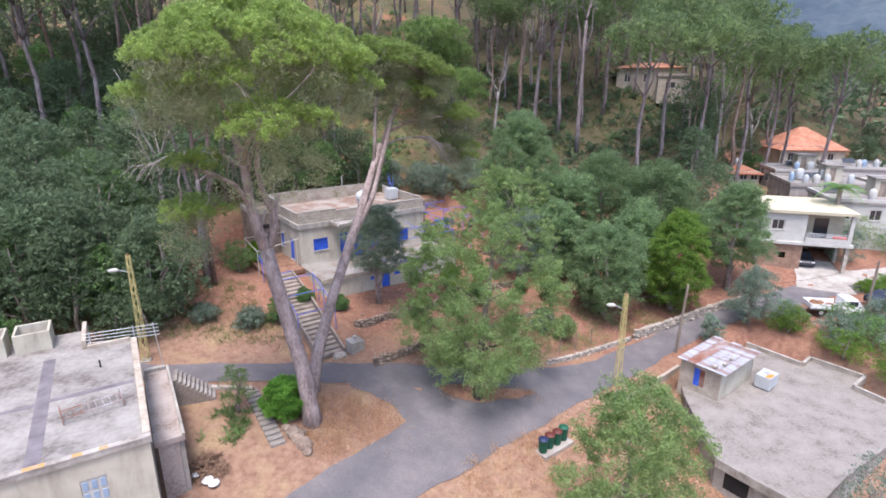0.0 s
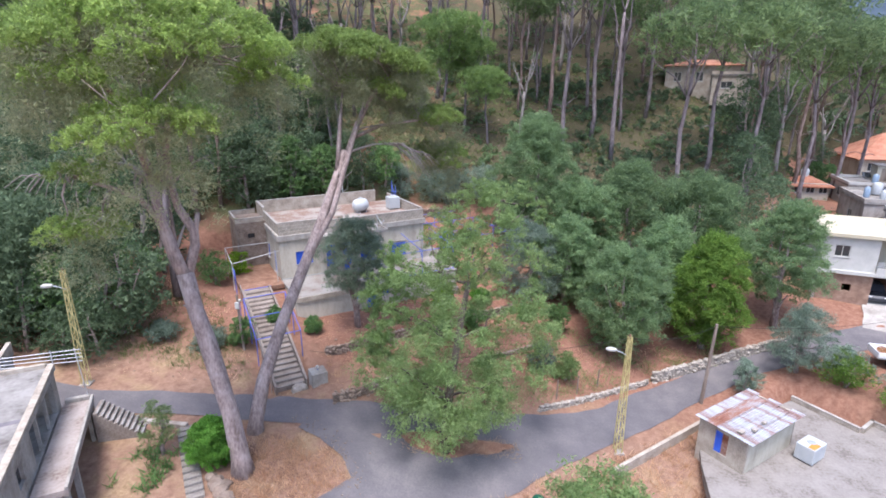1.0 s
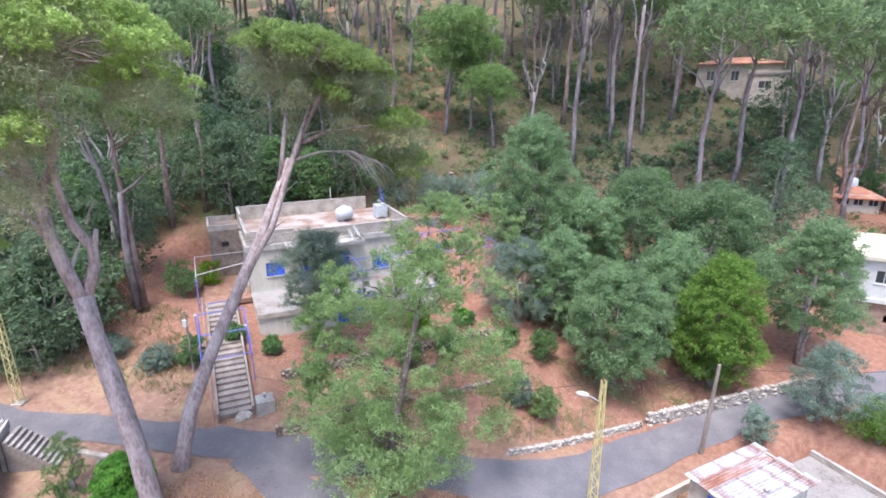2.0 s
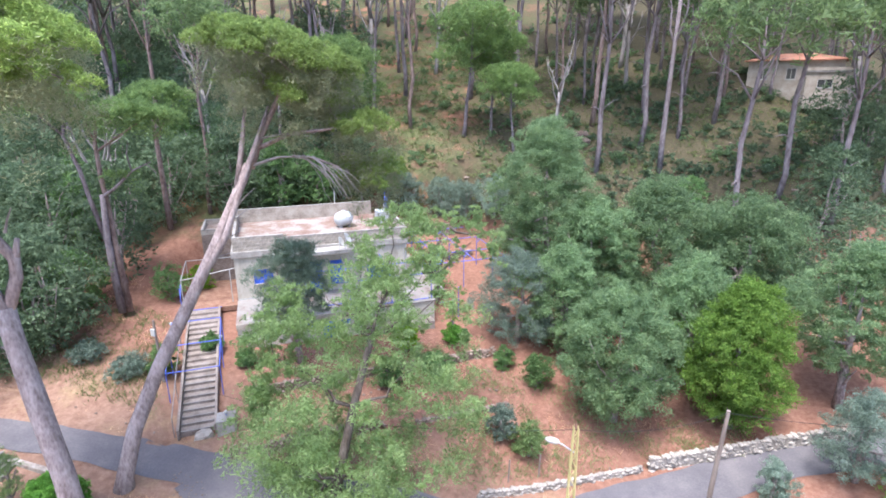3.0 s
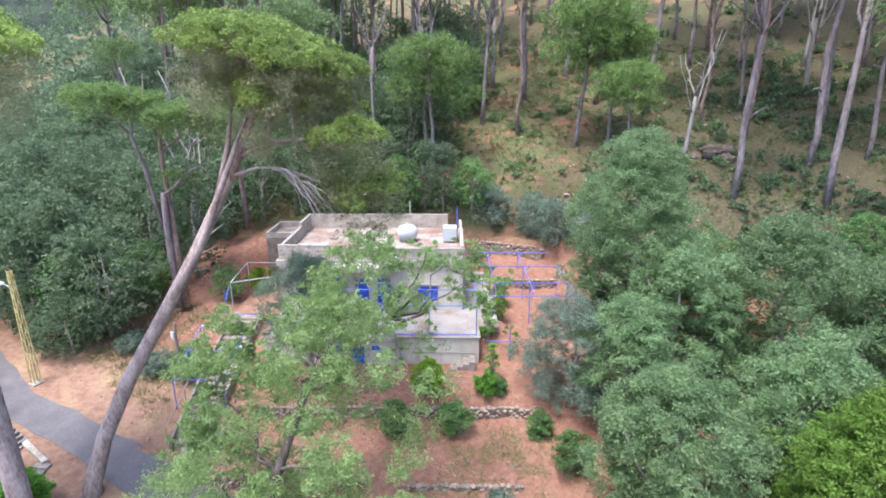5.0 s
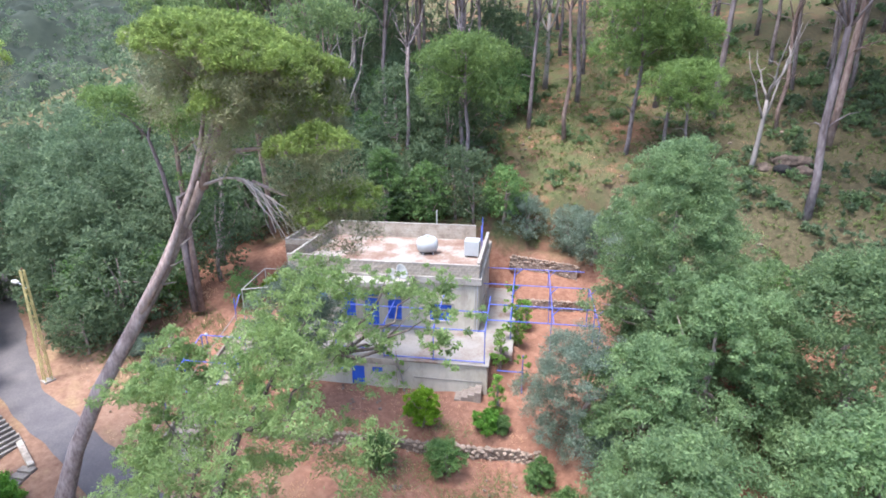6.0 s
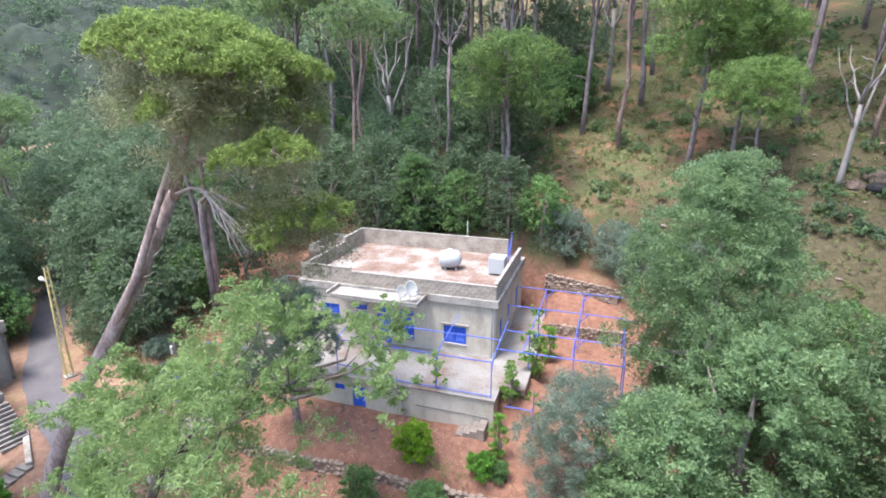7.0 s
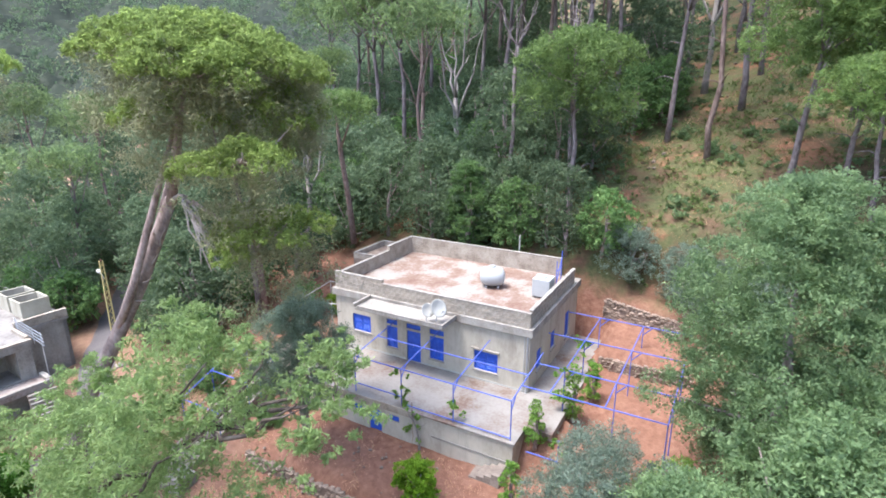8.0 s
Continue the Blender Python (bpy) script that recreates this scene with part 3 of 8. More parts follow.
ribbon("road_corner", [(-6.5, 34.6), (-3.6, 33.9), (-1.2, 32.4), (0.2, 30.2)], [0.7, 1.1, 1.8, 1.6], 0.054, ASPHALT, label="worn asphalt at the corner of two lanes")
ribbon("road_fill", [(-1.5, 33.4), (2, 33.6), (6, 35.2), (10, 37.8)], [1.2, 1.7, 1.7, 1.0], 0.046, ASPHALT, label="worn asphalt between two lanes")
isl = ribbon("traffic_island", [(-0.3, 34.75), (0.6, 34.6), (1.6, 34.5), (3.2, 34.5), (5.2, 34.9), (7.2, 35.6)], [0.05, 0.6, 0.95, 1.1, 0.7, 0.05], 0.11, EARTH, wobble=0.6, label="low patch of red earth between two lanes")
isl["category"] = "island"


# ---- main house ----
HOUSE = pose(-13.6, 49.1, 0, 0, 0, 35.4)
FLOOR, SLAB0, SLAB1, TOP = 4.5, 8.05, 8.55, 9.7
house = thing("house", "two-storey plastered house with blue shutters and flat roof", "house", HOUSE)


def wall_with_holes(name, length, z0, z1, thick, holes, m, parent, mat=PLASTER, label=""):
    """A wall along x from 0, outer face at y = 0, with openings (x0, x1, z0, z1) cut through."""
    bm = bmesh.new()
    xs = sorted({0, length, *[h[0] for h in holes], *[h[1] for h in holes]})
    zs = sorted({z0, z1, *[h[2] for h in holes], *[h[3] for h in holes]})
    solid = {}
    for i, (a, b) in enumerate(zip(xs, xs[1:])):
        for j, (c, d) in enumerate(zip(zs, zs[1:])):
            solid[i, j] = not any(h[0] < (a + b) / 2 < h[1] and h[2] < (c + d) / 2 < h[3] for h in holes)
    vs = {}

    def v(i, j, k):
        if (i, j, k) not in vs:
            vs[i, j, k] = bm.verts.new((xs[i], k * thick, zs[j]))
        return vs[i, j, k]
    for (i, j), s in solid.items():
        if not s:
            continue
        bm.faces.new((v(i, j, 0), v(i + 1, j, 0), v(i + 1, j + 1, 0), v(i, j + 1, 0)))
        bm.faces.new((v(i, j + 1, 1), v(i + 1, j + 1, 1), v(i + 1, j, 1), v(i, j, 1)))
        for (di, dj), q in (((-1, 0), ((i, j), (i, j + 1))), ((1, 0), ((i + 1, j + 1), (i + 1, j))), ((0, -1), ((i + 1, j), (i, j))), ((0, 1), ((i, j + 1), (i + 1, j + 1)))):
            if not solid.get((i + di, j + dj), False):
                a, b = q
                bm.faces.new((v(*a, 1), v(*b, 1), v(*b, 0), v(*a, 0)))
    bmesh.ops.transform(bm, matrix=m, verts=bm.verts)
    return part(name, bm, mat, parent, label)


def shutter_window(parent, m, w, h, leaves=2, name="window", sill=True, louvres=True):
    """Blue louvred shutters in an opening; m puts the opening's lower left outer corner."""
    win = part(name, box(box(box(box(bmesh.new(), 0, 0.06, 0.08, 0.18, 0, h), w - 0.06, w, 0.08, 0.18, 0, h), 0.06, w - 0.06, 0.08, 0.18, h - 0.06, h), 0.06, w - 0.06, 0.08, 0.18, 0, 0.06), BLUE, parent)
    win.matrix_basis = m
    lw = (w - 0.12) / leaves
    for k in range(leaves):
        a = 0.06 + k * lw + 0.008
        b = a + lw - 0.016
        bm = bmesh.new()
        box(bm, a, a + 0.07, 0.09, 0.13, 0.07, h - 0.07), box(bm, b - 0.07, b, 0.09, 0.13, 0.07, h - 0.07)
        for z in (0.07, h * 0.5 - 0.04, h - 0.15):
            box(bm, a + 0.07, b - 0.07, 0.093, 0.127, z, z + 0.08)
        box(bm, a + 0.07, b - 0.07, 0.122, 0.126, 0.1, h - 0.1)
        z = 0.17
        while louvres and z < h - 0.18:
            if abs(z - h * 0.5) > 0.06:
                box(bm, a + 0.07, b - 0.07, 0, 0.05, -0.004, 0.004, Matrix.Translation((0, 0.095, z)) @ Matrix.Rotation(radians(35), 4, "X"))
            z += 0.075
        part("shutter", bm, BLUE, win)
    if sill:
        part("sill", boxed(-0.06, w + 0.06, -0.07, 0.08, -0.08, -0.003), CONCRETE, win)
    # near-black sheet stands in for the unlit room behind
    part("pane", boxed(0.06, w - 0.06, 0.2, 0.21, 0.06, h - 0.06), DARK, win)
    return win


LEN, DEEP = 14.0, 9.6
F_HOLES = [(1.35, 2.85, 5.72, 6.92), (4.12, 4.98, 5.12, 6.62), (4.12, 4.98, 6.74, 7.1), (5.68, 6.74, FLOOR, 6.62), (5.68, 6.74, 6.74, 7.1), (7.4, 8.42, 5.05, 6.62), (7.4, 8.42, 6.74, 7.1), (10.5, 12.05, 5.18, 6.42)]
wall_with_holes("wall", LEN, FLOOR - 0.3, SLAB0, 0.25, F_HOLES, Matrix(), house)
E_HOLES = [(1.0, 1.9, 5.3, 6.6), (3.6, 4.5, 5.5, 6.7), (6.6, 7.6, 5.0, 6.9)]
wall_with_holes("wall", DEEP - 0.5, FLOOR - 0.3, SLAB0, 0.25, E_HOLES, pose(LEN, 0.25, 0, 0, 0, 90), house)
W_HOLES = [(6.6, 7.6, 4.55, 6.7), (4.0, 4.9, 5.3, 6.7)]
wall_with_holes("wall", DEEP - 0.5, FLOOR - 0.3, SLAB0, 0.25, W_HOLES, pose(0, DEEP - 0.25, 0, 0, 0, -90), house)
wall_with_holes("wall", LEN, FLOOR - 0.3, SLAB0, 0.25, [], pose(LEN, DEEP, 0, 0, 0, 180), house)
part("floor_slab", boxed(0.25, LEN - 0.25, 0.25, DEEP - 0.25, FLOOR - 0.3, FLOOR - 0.02), CONCRETE, house)
for x0, x1, z0, z1 in F_HOLES:
    if z1 - z0 > 2:
        d = part("door", boxed(x0, x1, 0.1, 0.16, z0, z1), BLUE, house)
        for a in (x0 + 0.03, (x0 + x1) / 2 + 0.02):
            w2 = (x1 - x0) / 2 - 0.05
            bm = bmesh.new()
            for b, c in ((0.12, 0.75), (0.85, 1.35), (1.45, 2.0)):
                box(bm, a + 0.07, a + w2 - 0.07, 0.075, 0.1, z0 + b, z0 + c)
            box(bm, a, a + 0.05, 0.07, 0.1, z0, z1), box(bm, a + w2 - 0.05, a + w2, 0.07, 0.1, z0, z1)
            part("door_panel", bm, BLUE, d)
        part("handle", tubed([((x0 + x1) / 2 - 0.05, 0.05, z0 + 1.0), ((x0 + x1) / 2 - 0.05, 0.05, z0 + 1.18)], 0.015), STEEL, d)
    else:
        shutter_window(house, pose(x0, 0, z0), x1 - x0, z1 - z0, 2, sill=z0 < 6.7, louvres=z1 - z0 > 0.6)
for x0, x1, z0, z1 in E_HOLES:
    shutter_window(house, pose(LEN, 0.25 + x0, z0, 0, 0, 90), x1 - x0, z1 - z0)
for x0, x1, z0, z1 in W_HOLES:
    shutter_window(house, pose(0, DEEP - 0.25 - x0, z0, 0, 0, -90), x1 - x0, z1 - z0)
part("skirting", boxed(0.02, 5.6, -0.022, -0.003, FLOOR + 0.004, FLOOR + 0.11), WHITE, house, "pale worn skirting at the foot of the wall")
part("skirting", boxed(6.8, LEN - 0.02, -0.022, -0.003, FLOOR + 0.004, FLOOR + 0.11), WHITE, house)
part("window_hood", boxed(10.35, 12.2, -0.14, 0, 6.55, 6.63, 0.01), CONCRETE, house)
part("roof_slab", boxed(-0.18, LEN + 0.18, -0.18, DEEP + 0.1, SLAB0 + 0.003, SLAB1, 0.02), CONCRETE, house)
part("roof_screed", boxed(0.2, LEN - 0.2, 0.2, DEEP - 0.2, SLAB1 + 0.003, SLAB1 + 0.06), ROOF_SCREED, house, "stained roof screed, pale towards the front, rusty behind")


BLOCKS = {}


def block_mesh(w, t, h):
    key = (round(w, 2), round(t, 2), round(h, 2))
    if key not in BLOCKS:
        me = bpy.data.meshes.new("block")
        bm = boxed(0, key[0], 0, key[1], 0, key[2], 0.012)
        bm.to_mesh(me)
        bm.free()
        me.materials.append(BLOCK_PIECE)
        BLOCKS[key] = me
    return BLOCKS[key]


def parapet(parent, x0, y0, x1, y1, z0, z1, thick=0.2, pieces=False):
    """A low block wall with joints and a thin coping."""
    ln = math.hypot(x1 - x0, y1 - y0)
    m = Matrix.Translation((x0, y0, 0)) @ Matrix.Rotation(math.atan2(y1 - y0, x1 - x0), 4, "Z")
    bm = bmesh.new()
    rows = max(1, round((z1 - z0) / 0.26))
    hh = (z1 - z0 - 0.05) / rows
    for r in range(rows):
        x = -0.2 * (r % 2)
        while x < ln:
            a, b = max(0, x), min(ln, x + 0.4)
            if b - a > 0.06 and pieces:
                ob = new("block", block_mesh(b - a - 0.022, thick - 0.004, hh - 0.018))
                ob.parent = parent
                ob.matrix_basis = m @ pose(a + 0.011, random.uniform(-0.016, 0.01), z0 + r * hh + 0.009, random.uniform(-0.6, 0.6), 0, random.uniform(-0.8, 0.8))
            elif b - a > 0.03:
                box(bm, a + 0.006, b - 0.006, random.uniform(0, 0.012), thick, z0 + r * hh + 0.005, z0 + (r + 1) * hh - 0.005)
            x += 0.4
    box(bm, 0.0, ln, 0.03, thick - 0.03, z0, z1 - 0.05)
    bmesh.ops.transform(bm, matrix=m, verts=bm.verts)
    p = part("parapet", bm, BLOCK, parent)
    c = part("coping", boxed(-0.01, ln + 0.01, -0.015, thick + 0.015, z1 - 0.05, z1, 0.008), CONCRETE, p)
    c.matrix_basis = m
    return p


random.seed(12)
parapet(house, 0, 0, 3.9, 0, SLAB1, TOP + 0.0, pieces=True)
parapet(house, 3.9, -0.06, LEN, -0.06, SLAB1, TOP - 0.22, pieces=True)
parapet(house, LEN, 0.18, LEN, 8.6, SLAB1, TOP - 0.1, pieces=True)
parapet(house, 12.8, DEEP, 0, DEEP, SLAB1, TOP + 0.2)
parapet(house, 0, DEEP - 0.22, 0, 6.2, SLAB1, TOP + 0.2)
parapet(house, 0, 6.2, 0, 0.21, SLAB1, TOP - 0.15)
part("canopy", boxed(3.1, 9.4, -1.9, -0.19, 8.2, 8.36, 0.02), CONCRETE, house, "weathered concrete canopy over the door")
parapet(house, 3.1, -1.9, 3.1, -0.2, 8.36, 8.6, 0.14)
part("canopy_rim", boxed(3.26, 9.4, -1.9, -1.78, 8.363, 8.5, 0.015), CONCRETE, house)
part("canopy_rim", boxed(9.28, 9.4, -1.77, -0.2, 8.363, 8.5, 0.015), CONCRETE, house)
part("drain_pipe", tubed([(LEN - 0.12, -0.08, SLAB0), (LEN - 0.12, -0.08, FLOOR)], 0.045), STEEL, house)
part("drain_pipe", tubed([(LEN - 0.3, -0.07, SLAB0), (LEN - 0.3, -0.07, FLOOR)], 0.03), WHITE, house)
part("roof_post", tubed([(9.3, DEEP + 0.5, 7), (9.3, DEEP + 0.5, 11.0)], 0.05), WHITE, house)

# annex on the uphill side
annex = part("annex", boxed(-2.7, -0.003, 5.4, 9.3, 4.0, 8.75), STAINED_BLOCK, house, "low brown annex of stained bare blocks with its own flat roof")
parapet(annex, -2.7, 5.4, -0.2, 5.4, 8.753, 9.2, 0.15)
parapet(annex, -2.7, 9.3, -2.7, 5.56, 8.753, 9.2, 0.15)
parapet(annex, -0.2, 9.45, -2.7, 9.45, 8.753, 9.2, 0.15)
# solid box painted near-black for a vent's inner shade; no opening is cut
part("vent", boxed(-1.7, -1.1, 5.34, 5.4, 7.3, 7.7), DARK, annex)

# terrace and basement
T_HOLES = [(6.1, 6.98, 2.3, 3.78), (7.5, 8.2, 3.4, 3.78), (4.9, 5.6, 3.4, 3.78)]
wall_with_holes("basement_wall", 15.0, 0.9, FLOOR - 0.12, 0.3, T_HOLES, pose(0, -4.75, 0), house)
wall_with_holes("basement_wall", 6.5, 0.9, FLOOR - 0.12, 0.3, [], pose(15.0, -4.45, 0, 0, 0, 90), house)
wall_with_holes("basement_wall", 4.4, 0.9, FLOOR - 0.12, 0.3, [], pose(0, -0.05, 0, 0, 0, -90), house)
part("terrace_floor", boxed(-0.05, 15.1, -4.85, -0.003, FLOOR - 0.12, FLOOR, 0.015), TERRACE_FLOOR, house, "stained concrete terrace floor")
part("terrace_floor", boxed(14.003, 16.5, 0.0, 9.0, FLOOR - 0.4, FLOOR - 0.004), TERRACE_FLOOR, house)
part("terrace_floor", boxed(15.103, 16.5, -3.2, -0.003, FLOOR - 0.4, FLOOR - 0.004), TERRACE_FLOOR, house)
part("landing_floor", boxed(-3.6, -0.053, -0.9, 5.39, FLOOR - 0.4, FLOOR - 0.004), EARTH, house, "trodden red earth on the landing")
part("door", boxed(6.1, 6.98, -4.66, -4.6, 2.3, 3.78), BLUE, house, "blue metal basement door")
for x0, x1, z0, z1 in T_HOLES[1:]:
    shutter_window(house, pose(x0, -4.75, z0), x1 - x0, z1 - z0, 2, sill=False, louvres=False)
part("mortar_ledge", boxed(10.3, 14.7, -4.79, -4.753, 3.25, 3.31), WHITE_ROOF, house, "pale mortar ledge on the terrace wall")
part("slab_edge", boxed(-0.05, 9.4, -4.9, -4.853, FLOOR - 0.42, FLOOR - 0.004, 0.01), BLOCK, house, "brown weathered edge beam of the terrace")
for k in range(6):
    part("side_step", boxed(12.2 + 0.42 * k, 12.617 + 0.42 * k, -5.75, -4.755, 0.9, 1.95 + 0.19 * (k + 1), 0.012), STAIR, house)


def pipe_frame(name, segs, label, m=HOUSE, r=0.033, mat=BLUE_PIPE, category="pergola"):
    """A frame of painted pipes, each pipe a part."""
    t = thing(name, label, category, m)
    for kind, a, b in segs:
        part(kind, tubed([a, b], r, 6), mat, t)
    return t


Z2 = FLOOR + 2.25
segs = []
for u in (5.1, 8.3, 11.55, 14.8):
    segs.append(("post", (u, -4.6, FLOOR), (u, -4.6, Z2)))
    segs.append(("brace", (u, -4.6, Z2 - 0.55), (u, -4.1, Z2)))
    segs.append(("beam", (u, -4.6, Z2), (u, -0.05, Z2 + 0.55)))
segs += [("beam", (5.1, -4.6, Z2), (14.8, -4.6, Z2)), ("beam", (5.1, -2.3, Z2 + 0.28), (14.8, -2.3, Z2 + 0.28)), ("rail", (8.3, -4.62, FLOOR + 0.12), (14.8, -4.62, FLOOR + 0.12)), ("rail", (5.1, -4.62, FLOOR + 0.55), (8.3, -4.62, FLOOR + 0.55))]
pipe_frame("terrace_pergola", segs, "blue pipe pergola frame standing on the terrace edge")
segs = []
for u in (16.3, 19.0, 21.8):
    for v in (-0.8, 3.2, 7.0):
        if u < 20 or v < 5:
            segs.append(("post", (u, v, FLOOR - 1.2 if u > 17 else FLOOR - 0.4), (u, v, 7.0)))
            segs.append(("brace", (u, v, 6.4), (u + 0.55, v, 7.0)))
for v in (-0.8, 3.2, 7.0):
    segs.append(("beam", (14.05 if v > 0 else 14.8, v, 7.0), (21.8, v, 7.0)))
for u in (16.3, 19.0):
    segs.append(("beam", (u, -3.4, 7.0), (u, 7.0, 7.0)))
segs += [("beam", (21.8, -3.4, 7.0), (21.8, 3.2, 7.0)), ("beam", (14.8, -3.4, 7.0), (21.8, -3.4, 7.0)), ("post", (21.8, -3.4, 2.0), (21.8, -3.4, 7.0)), ("post", (17.2, -4.4, 1.5), (17.2, -4.4, 5.2)), ("beam", (15.6, -4.4, 4.0), (17.2, -4.4, 4.0))]
pipe_frame("garden_pergola", segs, "blue pipe vine pergola beside the house over the garden")
segs = []
for v, z in ((-9.5, 1.75), (-7.3, 2.55), (-5.2, 3.3)):
    for u in (-4.1, -0.95):
        segs.append(("post", (u, v, z), (u, v, z + 2.1)))
    segs.append(("beam", (-4.1, v, z + 2.1), (-0.95, v, z + 2.1)))
segs += [("beam", (-4.1, -9.5, 3.85), (-4.1, -5.2, 5.4)), ("beam", (-0.95, -9.5, 3.85), (-0.95, -5.2, 5.4)), ("rail", (-3.6, -1.0, FLOOR + 0.02), (-1.2, -1.0, FLOOR + 0.02)), ("post", (-4.0, -1.0, FLOOR - 0.5), (-4.0, -1.0, FLOOR + 1.9)), ("brace", (-4.0, -1.0, FLOOR + 1.0), (-4.0, -0.2, FLOOR + 1.9))]
pipe_frame("stair_pergola", segs, "blue pipe arches over the garden stairs")
segs = [("post", (-4.0, 4.0, FLOOR - 0.3), (-4.0, 4.0, 7.0)), ("beam", (-4.0, 4.0, 7.0), (-0.02, 4.0, 7.0)), ("beam", (-4.0, 0.2, 6.6), (-4.0, 4.0, 7.0)), ("post", (-4.0, 0.2, FLOOR - 0.3), (-4.0, 0.2, 6.6)), ("beam", (-4.0, 0.2, 6.6), (-0.02, 0.2, 7.2)), ("post", (-0.4, -0.1, FLOOR), (-0.4, -0.1, 7.2))]
pipe_frame("landing_frame", segs, "white pipe frame over the landing at the house corner", mat=WHITE)


# roof things
def water_tank(m):
    t = thing("water_tank", "pale round water tank lying on the flat roof", "water tank", m)
    prof = [(0.05, -0.85), (0.35, -0.8), (0.58, -0.62), (0.66, -0.3), (0.68, 0), (0.66, 0.3), (0.58, 0.62), (0.35, 0.8), (0.05, 0.85)]
    body = part("body", lathe(prof, 20), TANK, t, smooth=True)
    body.matrix_basis = pose(0, 0, 0.76, 0, 90, 0)
    part("lid", lathe([(0.2, 1.42), (0.2, 1.5), (0.05, 1.53)], 12), TANK, t)
    for k in (-0.4, 0.4):
        part("foot", boxed(k - 0.06, k + 0.06, -0.4, 0.4, 0, 0.16), STEEL, t)
    return t


water_tank(HOUSE @ pose(9.4, 5.0, SLAB1 + 0.06, 0, 0, 20))
box_t = thing("box_tank", "pale grey box-shaped water tank on the flat roof", "water tank", HOUSE @ pose(12.4, 4.4, SLAB1 + 0.06))
part("body", boxed(0, 1.15, 0, 1.15, 0.12, 1.3, 0.03), TANK, box_t)
part("lid", boxed(0.3, 0.75, 0.3, 0.75, 1.303, 1.38, 0.02), TANK, box_t)
for a in (0.05, 0.98):
    part("foot", boxed(a, a + 0.12, 0.02, 1.13, 0, 0.118), CONCRETE, box_t)
pipe_frame("roof_mast", [("post", (13.6, 6.6, SLAB1), (13.6, 6.6, 11.3)), ("post", (13.6, 5.6, SLAB1), (13.6, 5.6, 10.9)), ("brace", (13.6, 6.6, 10.2), (13.6, 5.6, 10.2)), ("brace", (13.6, 6.6, 10.9), (13.6, 5.6, 9.3))], "blue pipe uprights behind the roof edge", category="pipe")


def dish(m, r, label):
    t = thing("satellite_dish", label, "satellite dish", m)
    prof = [(0.02, 0.0)] + [(r * k / 6, 0.22 * r * (k / 6) ** 2) for k in range(1, 7)]
    back = [(p[0], p[1] - 0.02) for p in prof[::-1]]
    body = part("reflector", lathe(prof + back, 20), WHITE, t, smooth=True)
    body.matrix_basis = pose(0, 0, r * 0.95 + 0.3, 60, 0, 0)
    part("mast", tubed([(0, 0.12, 0), (0, 0.12, r + 0.3)], 0.035, 6), STEEL, t)
    part("arm", tubed([(0, 0.0, 0.4), (0, -r * 0.9, r * 1.35)], 0.015, 5), STEEL, t)
    part("receiver", boxed(-0.04, 0.04, -r * 0.9 - 0.05, -r * 0.9 + 0.05, r * 1.35, r * 1.35 + 0.1), STEEL, t)
    return t


dish(HOUSE @ pose(8.2, -1.55, 8.363, 0, 0, 64), 0.42, "small cream satellite dish on the canopy")
dish(HOUSE @ pose(8.75, -1.3, 8.363, 0, 0, 70), 0.55, "large cream satellite dish on the canopy")

# garden stairs up to the house
stairs = thing("garden_stairs", "long straight flight of worn concrete garden stairs", "stairs", HOUSE)
N = 21
Z0 = 0.75
for k in range(N):
    v0 = -11.7 + k * 0.5
    z = Z0 + (k + 1) * (FLOOR - 0.02 - Z0) / N
    part("step", boxed(-3.4, -1.45, v0, v0 + 0.53 if k < N - 1 else -0.91, z - 0.45, z, 0.012), STAIR, stairs)
    part("nosing", boxed(-3.38, -1.47, v0 - 0.02, v0 + 0.07, z + 0.002, z + 0.012), WHITE_ROOF, stairs) if k < 9 else None
for u0, z_up, nm in ((-3.56, 0.12, "side_wall"), (-1.43, 0.16, "side_wall")):
    bm = bmesh.new()
    vs = []
    for v, z in ((-11.9, Z0 + 0.3), (-9.0, Z0 + 1.35), (-5.0, Z0 + 2.75), (-1.0, FLOOR)):
        vs.append([bm.verts.new((u0 + a, v, zz)) for a, zz in ((0, z - 1.8), (0.15, z - 1.8), (0.15, z + z_up), (0, z + z_up))])
    for a, b in zip(vs, vs[1:]):
        for k in range(4):
            bm.faces.new((a[k], a[(k + 1) % 4], b[(k + 1) % 4], b[k]))
    bm.faces.new(vs[0][::-1]), bm.faces.new(vs[-1])
    part(nm, bm, STAIR, stairs)
part("landing_block", boxed(-1.2, -0.1, -12.9, -11.8, -0.2, 1.9, 0.02), CONCRETE, stairs, "concrete pillar block beside the lowest step")
part("boulder", lathe([(0.3, 0.5), (0.62, 0.75), (0.5, 1.05), (0.2, 1.15)], 7), STONE, stairs).matrix_basis = pose(-2.0, -12.4, 0)
hr = thing("handrail", "pale bare pipe handrail beside the garden stairs", "handrail", HOUSE)
RAIL = [(-3.75, -11.6, Z0 + 1.15), (-3.75, -9.0, Z0 + 2.15), (-3.75, -5.0, Z0 + 3.5), (-3.75, -1.4, FLOOR + 0.75)]
part("rail", tubed(RAIL, 0.035, 6), PALE_BARK, hr)
for p in RAIL:
    part("post", tubed([(p[0], p[1], p[2] - 1.5), (p[0], p[1], p[2] - 0.04)], 0.03, 6), PALE_BARK, hr)


